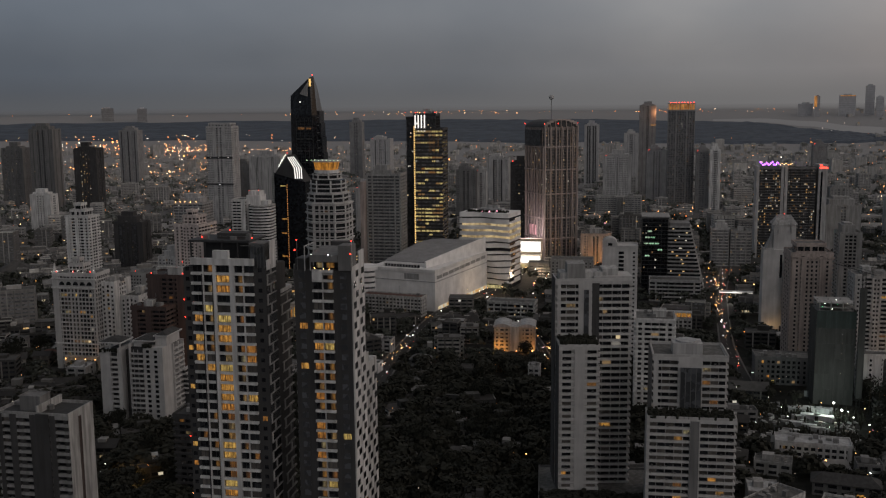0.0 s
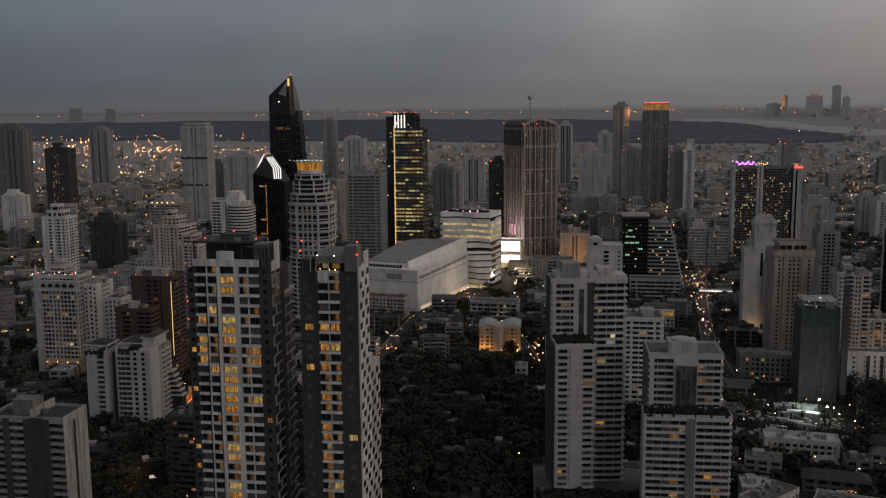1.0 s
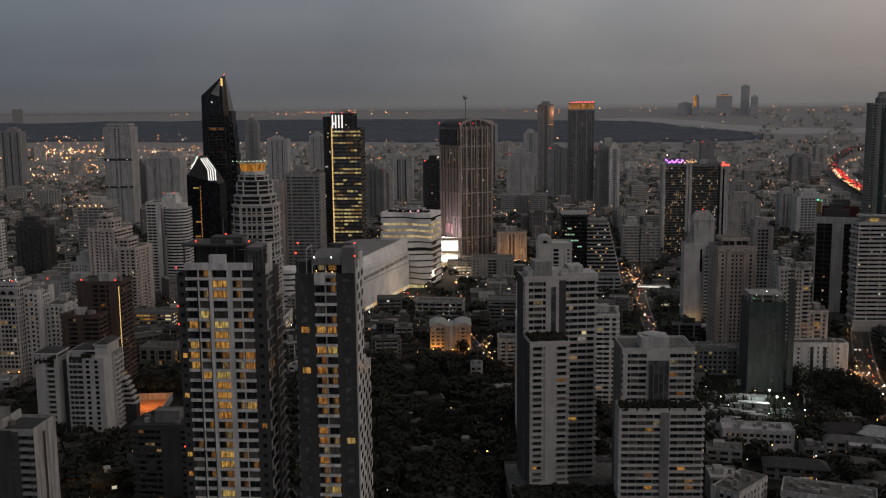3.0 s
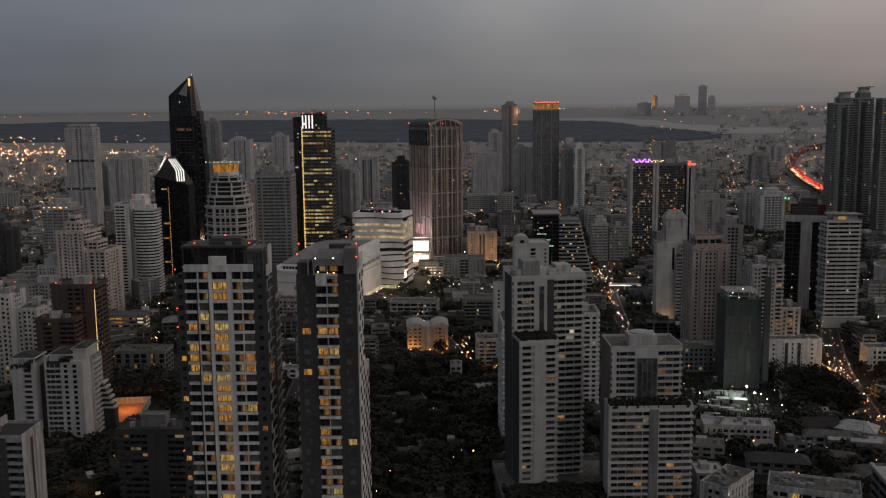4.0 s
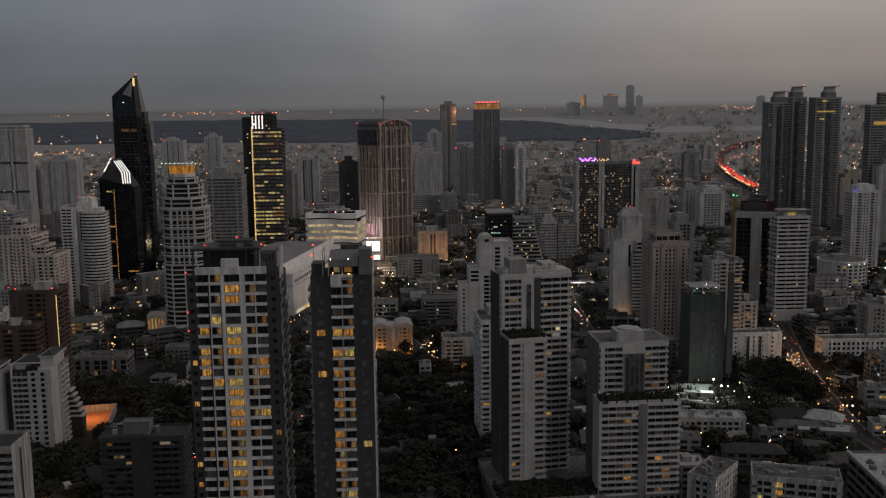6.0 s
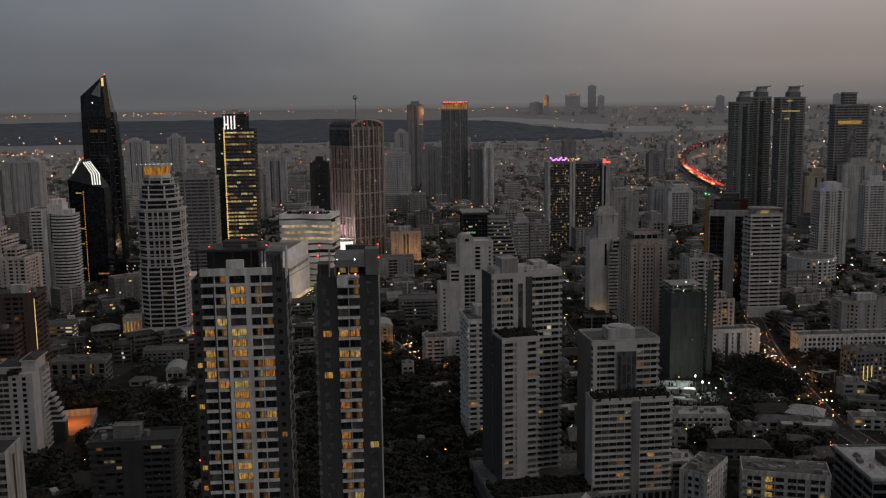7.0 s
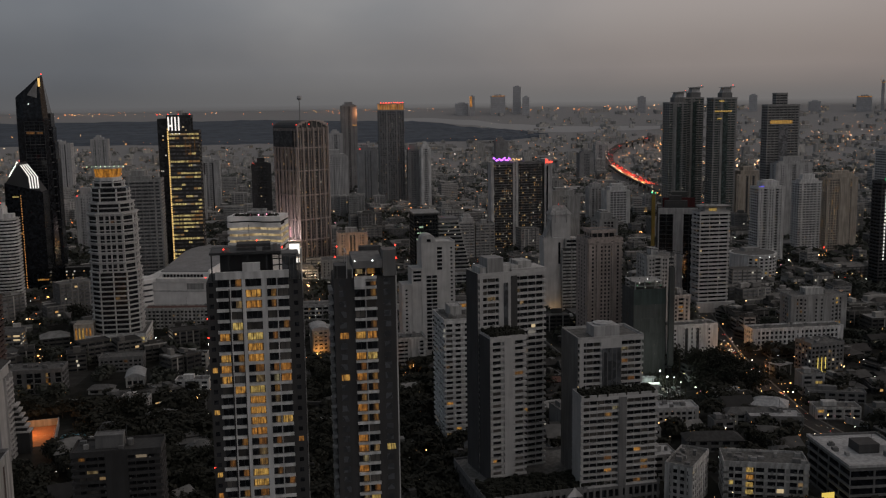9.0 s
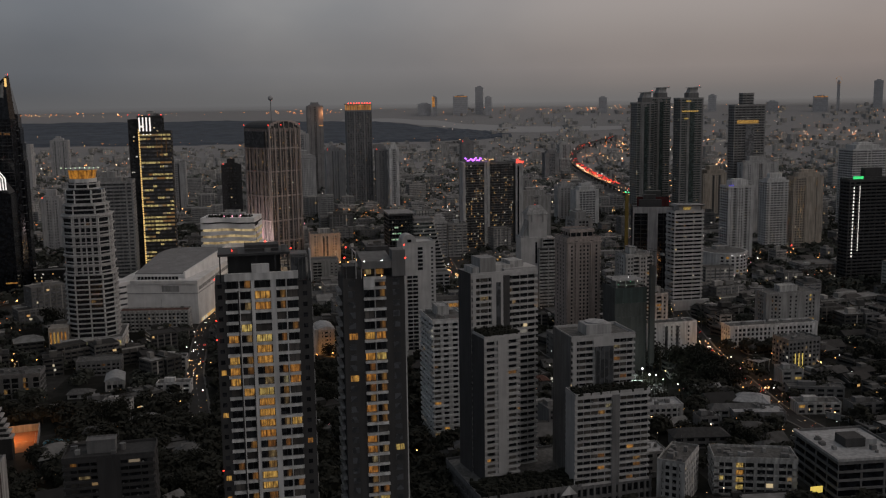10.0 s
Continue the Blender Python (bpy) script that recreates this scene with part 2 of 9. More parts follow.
LEAF_FAR = leafy("far_hazed_tree_foliage", (0.15, 0.154, 0.154), (0.19, 0.194, 0.194))
BARK = concrete("bark", (0.09, 0.07, 0.05))


# ---------------------------------------------------------------- mesh helpers
class Boxes:
    """Gathers boxes and prisms for one mesh."""

    def __init__(self):
        self.v, self.f = [], []

    def box(self, x0, x1, y0, y1, z0, z1):
        i = len(self.v)
        self.v += [(x0, y0, z0), (x1, y0, z0), (x1, y1, z0), (x0, y1, z0), (x0, y0, z1), (x1, y0, z1), (x1, y1, z1), (x0, y1, z1)]
        self.f += [(i, i + 3, i + 2, i + 1), (i + 4, i + 5, i + 6, i + 7), (i, i + 1, i + 5, i + 4), (i + 1, i + 2, i + 6, i + 5), (i + 2, i + 3, i + 7, i + 6), (i + 3, i, i + 4, i + 7)]
        return self

    def turned(self, cx, cy, yaw, x0, x1, y0, y1, z0, z1):
        c, s = math.cos(yaw), math.sin(yaw)
        i = len(self.v)
        self.box(x0, x1, y0, y1, z0, z1)
        self.v[i:] = [(cx + x * c - y * s, cy + x * s + y * c, z) for x, y, z in self.v[i:]]
        return self

    def prism(self, outline, z0, z1, top=None):
        """Counter-clockwise outline, raised from z0 to z1; top: another outline of the same length."""
        i, n = len(self.v), len(outline)
        self.v += [(x, y, z0) for x, y in outline] + [(p[0], p[1], p[2] if len(p) > 2 else z1) for p in (top or outline)]
        self.f += [tuple(i + k for k in range(n - 1, -1, -1)), tuple(i + n + k for k in range(n))]
        self.f += [(i + k, i + (k + 1) % n, i + n + (k + 1) % n, i + n + k) for k in range(n)]
        return self

    def ridged(self, x, y, yaw, w, d, z0, z1, hip=0.0):
        """A gabled or hipped roof with its eaves at z0 and its ridge at z1."""
        i, c, s = len(self.v), math.cos(yaw), math.sin(yaw)
        pts = [(-w / 2, -d / 2, z0), (w / 2, -d / 2, z0), (w / 2, d / 2, z0), (-w / 2, d / 2, z0), (-w / 2 + hip * d, 0, z1), (w / 2 - hip * d, 0, z1)]
        self.v += [(x + u * c - v * s, y + u * s + v * c, z) for u, v, z in pts]
        self.f += [(i, i + 1, i + 5, i + 4), (i + 2, i + 3, i + 4, i + 5), (i + 1, i + 2, i + 5), (i + 3, i, i + 4), (i + 3, i + 2, i + 1, i)]
        return self

    def bulb(self, x, y, z, r):
        i = len(self.v)
        self.v += [(x + r, y, z), (x - r, y, z), (x, y + r, z), (x, y - r, z), (x, y, z + r), (x, y, z - r)]
        self.f += [(i + a, i + b, i + c) for a, b, c in ((0, 2, 4), (2, 1, 4), (1, 3, 4), (3, 0, 4), (2, 0, 5), (1, 2, 5), (3, 1, 5), (0, 3, 5))]
        return self

    def mesh(self, name, mat):
        me = bpy.data.meshes.new(name)
        me.from_pydata(self.v, [], self.f)
        me.materials.append(mat)
        return me


def part(name, data, mat, parent, label="", loc=(0, 0, 0), rz=0.0):
    """One mesh object under a thing or a part."""
    me = data.mesh(name, mat) if isinstance(data, Boxes) else data
    ob = new(name, me)
    ob.parent = parent
    ob.location, ob.rotation_euler = loc, (0, 0, rz)
    return tagged(ob, label)


def thing(name, label, category, x, y, z=0.0, yaw=0.0, group="", kind=""):
    ob = new(name)
    ob.empty_display_size = 1
    ob.matrix_basis = pose(x, y, z, 0, 0, yaw)
    return tagged(ob, label, category, group, kind)


TAKEN = []


def take(x, y, w, d, yaw, margin=6):
    """Keeps houses and trees off a plot given by its front left corner."""
    TAKEN.append((x, y, w, d, math.cos(radians(yaw)), math.sin(radians(yaw)), margin))


def is_free(px, py, r=0.0):
    for x, y, w, d, c, s, m in TAKEN:
        u, v = (px - x) * c + (py - y) * s, -(px - x) * s + (py - y) * c
        if -m - r < u < w + m + r and -m - r < v < d + m + r:
            return False
    return True


def face_box(b, side, w, d, u0, u1, o0, o1, z0, z1):
    """A box on one face of a w by d block: u along the face, o outwards. Sides: 0 front, 1 right, 2 back, 3 left."""
    if side == 0:
        b.box(u0, u1, -o1, -o0, z0, z1)
    elif side == 1:
        b.box(w + o0, w + o1, u0, u1, z0, z1)
    elif side == 2:
        b.box(w - u1, w - u0, d + o0, d + o1, z0, z1)
    else:
        b.box(-o1, -o0, d - u1, d - u0, z0, z1)


def face_place(side, w, d, u, o, z):
    if side == 0:
        return (u, -o, z), 0.0
    if side == 1:
        return (w + o, u, z), math.pi / 2
    if side == 2:
        return (w - u, d + o, z), math.pi
    return (-o, d - u, z), -math.pi / 2


def parapet(b, x0, x1, y0, y1, z, h=1.2, t=0.35):
    b.box(x0, x1, y0, y0 + t, z, z + h).box(x0, x1, y1 - t, y1, z, z + h)
    b.box(x0, x0 + t, y0 + t, y1 - t, z, z + h).box(x1 - t, x1, y0 + t, y1 - t, z, z + h)


def beacon(root, x, y, z, r=0.5, mat=None):
    part("beacon", Boxes().bulb(x, y, z, r), mat or L_RED, root, "small glowing aviation lamp")


def block(root, rnd, x0, y0, w, d, z0, h, fh=3.1, bay=4.0, band=1.1, pier=0.5, proud=0.4, pier_out=0.1, wall=WHITE, band_mat=None, core=GLASS,
          lit=0.05, dim=0.0, shaded=0.0, panes=False, most=24, rows_lit=False, far_lit=None, small=(), blanks=(), slots=(), faces=(0, 1, 3), lit_mat=None, roof=ROOF, top_band=1.6, first=0, inset=0.5):
    """One volume of a building: glazed core, a band at each floor, piers, blank wall strips and single panes."""
    floors = max(1, int(round((h - top_band) / fh)))
    fh = (h - top_band) / floors
    slab = Boxes().box(x0 - proud, x0 + w + proud, y0 - proud, y0 + d + proud, 0, band).mesh("floor_band", band_mat or wall)
    near = root.matrix_basis.translation.y < 780
    # beyond 1000 m the hazed copies replace the plain glazing
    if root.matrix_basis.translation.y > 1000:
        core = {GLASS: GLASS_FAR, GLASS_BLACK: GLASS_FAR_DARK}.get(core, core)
    if near:
        for k in range(first, floors):
            part("floor_band", slab, None, root, loc=(0, 0, z0 + k * fh))
    else:
        most = 0
        stack = Boxes()
        for k in range(first, floors):
            stack.box(x0 - proud, x0 + w + proud, y0 - proud, y0 + d + proud, z0 + k * fh, z0 + k * fh + band)
        tagged(part("banding", stack, band_mat or wall, root), kind="stuff")
    part("glazing", Boxes().box(x0 + inset, x0 + w - inset, y0 + inset, y0 + d - inset, z0, z0 + h - 0.3), core, root)
    far_piers, far_walls, recess_shades = Boxes(), Boxes(), Boxes()
    # dark strips set proud of the face, for the shade of recesses
    for s, u0, u1 in slots:
        face_box(recess_shades, s, w, d, u0, u1, -inset, max(proud, pier_out) + 0.03, z0 + 2, z0 + h - top_band - 0.5)
    if recess_shades.v:
        recess_shades.v = [(x + x0, y + y0, z) for x, y, z in recess_shades.v]
        part("recess", recess_shades, GLASS_FAR_DARK, root, "dark strip for the shade of a recess")
    cells = []
    pier_meshes = {}
    part("rear_wall", Boxes().box(x0, x0 + w, y0 + d - inset - 0.2, y0 + d, z0, z0 + h - 0.4), wall, root)
    for s in (0, 1, 3):
        span = w if s in (0, 2) else d
        n = max(1, int(round(span / bay)))
        step = span / n
        half_row = [pier * rnd.choice((1.0, 1.0, 1.0, 2.2, 0.7)) if bay < 4.2 else pier * rnd.choice((0.7, 1.0, 1.0, 3.2, 4.6)) for _ in range(n // 2 + 1)]
        widths = [min(step * 0.66, half_row[min(i, n - i)]) for i in range(n + 1)]
        for i in range(n + 1):
            pw = widths[i]
            u = min(max(i * step, pw / 2), span - pw / 2)
            if s == 0 or 0 < i < n:
                loc, rz = face_place(s, w, d, u, 0, z0)
                if not near:
                    face_box(far_piers, s, w, d, u - pw / 2, u + pw / 2, -inset - 0.1, pier_out, z0, z0 + h)
                    continue
                key = round(pw, 2)
                if key not in pier_meshes:
                    pier_meshes[key] = Boxes().box(-pw / 2, pw / 2, -pier_out, inset + 0.1, 0, h).mesh("pier", wall)
                part("pier", pier_meshes[key], None, root, loc=(loc[0] + x0, loc[1] + y0, loc[2]), rz=rz)
        holes = [bl[1:] for bl in blanks if bl[0] == s]
        for u0, u1 in holes:
            if not near:
                face_box(far_walls, s, w, d, u0, u1, -inset - 0.1, max(proud, pier_out) + 0.06, z0, z0 + h + 0.01)
                continue
            strip_wall = Boxes()
            face_box(strip_wall, s, w, d, u0, u1, -inset - 0.1, max(proud, pier_out) + 0.06, z0, z0 + h + 0.01)
            part("wall", strip_wall, wall, root, loc=(x0, y0, 0))
        if s in faces:
            for i in range(n):
                if not any(u0 - 0.1 <= (i + 0.5) * step <= u1 + 0.1 for u0, u1 in holes):
                    cells += [(s, i * step + widths[i] / 2 * (2 if i == 0 else 1), step - widths[i] / 2 * (2 if i == 0 else 1) - widths[i + 1] / 2 * (2 if i == n - 1 else 1), k) for k in range(first, floors)]
    if far_piers.v:
        far_piers.v = [(x + x0, y + y0, z) for x, y, z in far_piers.v]
        tagged(part("facade_grid", far_piers, wall, root), kind="stuff")
    if far_walls.v:
        far_walls.v = [(x + x0, y + y0, z) for x, y, z in far_walls.v]
        tagged(part("side_wall", far_walls, wall, root), kind="stuff")
    top = Boxes().box(x0 - proud - 0.02, x0 + w + proud + 0.02, y0 - proud - 0.02, y0 + d + proud + 0.02, z0 + h - top_band, z0 + h)
    part("top_band", top, band_mat or wall, root)
    deck = Boxes().box(x0 + 0.4, x0 + w - 0.4, y0 + 0.4, y0 + d - 0.4, z0 + h, z0 + h + 0.12)
    deck_ob = part("roof", deck, roof, root)
    rim = Boxes()
    parapet(rim, x0 - proud, x0 + w + proud, y0 - proud, y0 + d + proud, z0 + h + 0.004, 1.1)
    part("parapet", rim, band_mat or wall, deck_ob)
    out = max(proud, pier_out) + 0.06
    holes_far = Boxes()
    for s, u0, u1, n, ww, wh in small:
        pane = Boxes().box(-ww / 2, ww / 2, -0.05, 0.0, 0, wh).mesh("window", GLASS)
        for k in range(first, floors):
            for i in range(n):
                u = u0 + (u1 - u0) * (i + 0.5) / n
                z = z0 + k * fh + (fh - wh) * 0.6
                if root.matrix_basis.translation.y < 600:
                    loc, rz = face_place(s, w, d, u, out, z)
                    part("window", pane, None, root, loc=(loc[0] + x0, loc[1] + y0, loc[2]), rz=rz)
                else:
                    face_box(holes_far, s, w, d, u - ww / 2, u + ww / 2, out, out + 0.05, z, z + wh)
    if holes_far.v:
        holes_far.v = [(x + x0, y + y0, z) for x, y, z in holes_far.v]
        tagged(part("window_grid", holes_far, core, root), kind="stuff")
    if near and panes:
        units = Boxes()
        for s, u, step, k in cells:
            if rnd.random() < 0.3:
                v = u + rnd.uniform(0.1, max(0.2, step - 1.1))
                z = z0 + k * fh + band
                face_box(units, s, w, d, v, v + rnd.uniform(0.5, 1.0), -0.2, max(0.25, proud - 0.2), z - 0.1, z + rnd.uniform(0.3, 0.8))
        if units.v:
            units.v = [(x + x0, y + y0, z) for x, y, z in units.v]
            tagged(part("balcony_clutter", units, MIDGREY, root, "cooling units and plants on the balconies"), kind="stuff")
    meshes = {}
    joined = {"lit": Boxes(), "dim": Boxes()}
    busy = {}
    count = 0
    for s, u, step, k in cells:
        r = rnd.random()
        if rows_lit:
            busy.setdefault((s, k), (rnd.random() ** 1.3 * 2.2, rnd.random() * 6.3, rnd.uniform(0.12, 0.3)))
            level, phase, pace = busy[(s, k)]
            r = (0.25 * r + 0.75 * (0.5 + 0.5 * math.sin(u * pace + phase))) / max(0.05, level)
        kind = "lit" if r < lit else "dim" if r < lit + dim else "shade" if r < lit + dim + shaded else "dark"
        if kind == "dark" and (not panes or count >= most):
            continue
        ww, hh = step - 0.1, fh - band - 0.05
        half = not rows_lit and rnd.random() < 0.45 and kind in ("lit", "dim") and ww > 2.2
        if half:
            ww = ww * 0.5
        if not near and not rows_lit and kind in ("lit", "dim"):
            ww, hh = min(ww, rnd.uniform(0.9, 1.7)), min(hh, 1.35)
        u0 = u + 0.05 + (ww if half and rnd.random() < 0.5 else 0.0)
        z = z0 + k * fh + band + 0.02
        if count < most and (panes or kind in ("lit", "dim")):
            key = (kind, round(ww, 2))
            if key not in meshes:
                pane_mat = {"lit": lit_mat or LIT, "dim": LIT_DIM, "shade": CURTAIN, "dark": core}[kind]
                name = {"lit": "lit_window", "dim": "lit_window", "shade": "curtained_window", "dark": "window"}[kind]
                meshes[key] = (Boxes().box(0, ww, -0.09, 0, 0, hh).mesh(name, pane_mat), name)
            loc, rz = face_place(s, w, d, u0, -inset, z)
            part(meshes[key][1], meshes[key][0], None, root, loc=(loc[0] + x0, loc[1] + y0, loc[2]), rz=rz)
            count += 1
        elif kind in ("lit", "dim"):
            face_box(joined[kind], s, w, d, u0, u0 + ww, -inset, -inset + 0.09, z, z + hh)
    for key, b in joined.items():
        if b.v:
            b.v = [(x + x0, y + y0, z) for x, y, z in b.v]
            tagged(part("lit_glazing", b, (far_lit or LIT_ISLAND) if key == "lit" else LIT_ISLAND_DIM, root), kind="stuff")


def roof_things(root, rnd, x0, y0, w, d, z, n=4, mat=None, big=True):
    """Lift house, tank and plant on a flat roof."""
    if big:
        a, c = w * rnd.uniform(0.25, 0.4), d * rnd.uniform(0.3, 0.5)
        px, py, hh = x0 + w * rnd.uniform(0.2, 0.45), y0 + d * rnd.uniform(0.2, 0.4), rnd.uniform(3, 6)
        b = Boxes().box(px, px + a, py, py + c, z, z + hh)
        parapet(b, px - 0.2, px + a + 0.2, py - 0.2, py + c + 0.2, z + hh, 0.5, 0.3)
        part("lift_house", b, mat or WHITE_OLD, root)
        b = Boxes()
        r = rnd.uniform(1.2, 2.0)
        cx, cy = px + a + r + 1.0, py + c / 2
        b.prism([(cx + r * math.cos(t * math.pi / 5), cy + r * math.sin(t * math.pi / 5)) for t in range(10)], z, z + rnd.uniform(1.8, 3))
        part("water_tank", b, STEEL, root)
    for _ in range(n if root.matrix_basis.translation.y < 700 else 1 if root.matrix_basis.translation.y < 1100 else 0):
        a, c = rnd.uniform(1, 3.2), rnd.uniform(1, 2.6)
        px, py = x0 + 0.8 + rnd.random() * max(0.1, w - a - 1.6), y0 + 0.8 + rnd.random() * max(0.1, d - c - 1.6)
        part("roof_plant", Boxes().box(px, px + a, py, py + c, z + 0.1, z + rnd.uniform(1, 2.4)), rnd.choice((STEEL, GREY, MIDGREY)), root)
    if root.matrix_basis.translation.y > 1000:
        return
    px, py = x0 + w * 0.6, y0 + d * 0.5
    part("mast", Boxes().box(px - 0.08, px + 0.08, py - 0.08, py + 0.08, z, z + 9), STEEL, root)


def facade_rhythm(rnd, w, d, bay, y):
    """Blank strips, small windows and dark recess-shade strips in an order that mirrors about the middle of each face.
    """
    blanks, small, slots = [], [], []
    for s, span in ((0, w), (1, d), (3, d)):
        n = max(3, int(round(span / rnd.uniform(4.2, 6.0))))
        step = span / n
        half = [rnd.choice("bbowwor" if i else "bbbw") for i in range((n + 1) // 2)]
        if "o" not in half:
            half[-1] = "o"
        for i in range(n):
            c = half[min(i, n - 1 - i)]
            u0, u1 = i * step + 0.02, (i + 1) * step - 0.02
            if c in "bw":
                blanks.append((s, u0 - 0.02, u1 + 0.02))
            if c == "w":
                small.append((s, u0, u1, 1 if step < 5.2 else 2, 1.3, 1.5))
            if c == "r":
                slots.append((s, u0 + step * 0.25, u1 - step * 0.25))
    return dict(blanks=tuple(blanks), small=tuple(small), slots=tuple(slots))


def tower(label, x, y, w, d, h, yaw=0.0, name="apartment_tower", category="tower block", seed=1, things=4, red=0, lift=None, caps=(), **kw):
    root = thing(name, label, category, x, y, 0, yaw)
    take(x, y, w, d, yaw, 14 if "yellow-lit entrance" in label else 6)
    rnd = random.Random(seed)
    if y > 600 and h > 24 and kw.get("bay", 4) < 6 and not {"blanks", "rows_lit"} & set(kw):
        kw = {**kw, **facade_rhythm(rnd, w, d, kw.get("bay", 4), y)}
    block(root, rnd, 0, 0, w, d, 0, h, **kw)
    if y > 840 and not caps and h > 40:
        a, c = w * rnd.uniform(0.08, 0.2), w * rnd.uniform(0.7, 0.95)
        part("crown_storey", Boxes().box(a, c, d * 0.15, d * 0.85, h + 0.1, h + rnd.uniform(3, 7)).box(a + w * 0.12, c - w * 0.15, d * 0.25, d * 0.7, h + 3, h + rnd.uniform(8, 12)), kw.get("wall", WHITE), root)
    for cx, cy, cw, cd, cz, ch in caps:
        block(root, rnd, cx, cy, cw, cd, cz, ch, **{**kw, "blanks": (), "slots": (), "small": (), "panes": False, "lit": 0.0, "dim": 0.0, "top_band": min(1.6, ch * 0.4)})
    roof_things(root, rnd, 0, 0, w, d, h + 0.12, things + (6 if h < 30 and y < 700 else 0), lift, big=not caps and h > 30)
    for i in range(red):
        beacon(root, w * (0.1 + 0.8 * i / max(1, red - 1)), 0.3, h + 1.8, 0.25 + y / 2600)
    return root


# ---------------------------------------------------------------- ground, roads, river
def land(r):
    """Height of the land: flat city, rising slowly to the far rim."""
    return 0.0 if r < 2800 else 178.0 * ((r - 2800) / 2180.0) ** 1.5


def at_bearing(deg, r, up=0.0):
    """A point at a bearing clockwise from the y axis."""
    return r * math.sin(radians(deg)), r * math.cos(radians(deg)), land(r) + up


def make_ground():
    m, n, l, b = material("city_ground")
    tc = n.new("ShaderNodeTexCoord")
    vor = n.new("ShaderNodeTexVoronoi")
    vor.inputs["Scale"].default_value = 0.03
    l.new(tc.outputs["Object"], vor.inputs["Vector"])
    sep = n.new("ShaderNodeSeparateXYZ")
    l.new(vor.outputs["Color"], sep.inputs[0])
    base = ramp(n, l, sep.outputs[0], [(0.0, (0.014, 0.015, 0.012)), (0.4, (0.020, 0.021, 0.018)), (0.75, (0.030, 0.030, 0.028)), (1.0, (0.055, 0.054, 0.052))])
    fine = noise_tex(n, l, tc.outputs["Object"], 0.15, 8)
    base = mix(n, l, "MULTIPLY", 1.0, base, ramp(n, l, fine, [(0.3, (0.5, 0.5, 0.5)), (0.7, (1.2, 1.2, 1.2))]))
    # haze in the colour: the ground fades to pale grey beyond 850 m
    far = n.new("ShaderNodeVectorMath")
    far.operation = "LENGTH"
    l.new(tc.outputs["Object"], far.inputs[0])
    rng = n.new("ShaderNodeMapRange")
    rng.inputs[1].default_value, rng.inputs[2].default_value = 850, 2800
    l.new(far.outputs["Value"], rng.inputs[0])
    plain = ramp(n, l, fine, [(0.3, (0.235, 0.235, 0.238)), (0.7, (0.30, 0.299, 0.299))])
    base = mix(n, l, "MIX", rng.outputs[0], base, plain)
    # second haze step, towards one even pale grey at the rim
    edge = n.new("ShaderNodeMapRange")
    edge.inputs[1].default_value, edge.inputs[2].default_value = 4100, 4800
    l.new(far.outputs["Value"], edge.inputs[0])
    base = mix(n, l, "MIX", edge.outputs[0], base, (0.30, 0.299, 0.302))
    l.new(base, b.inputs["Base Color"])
    b.inputs["Roughness"].default_value = 0.95
    b.inputs["Specular IOR Level"].default_value = 0.2
    radii = [0, 150, 300, 600, 1000, 1500, 2000, 2500, 2800] + [2800 + 80 * k for k in range(1, 28)]
    n_s = 120
    v = [(0, 0, 0)]
    f = []
    for r in radii[1:]:
        v += [(r * math.cos(2 * math.pi * k / n_s), r * math.sin(2 * math.pi * k / n_s), land(r)) for k in range(n_s)]
    for k in range(n_s):
        f.append((0, 1 + k, 1 + (k + 1) % n_s))
    for j in range(len(radii) - 2):
        a, c = 1 + j * n_s, 1 + (j + 1) * n_s
        f += [(a + k, c + k, c + (k + 1) % n_s, a + (k + 1) % n_s) for k in range(n_s)]
    me = bpy.data.meshes.new("ground")
    me.from_pydata(v, [], f)
    me.materials.append(m)
    tagged(new("ground", me), "dark city ground of soil, grass, paving, hazed pale far off", "ground", kind="structure")


make_ground()


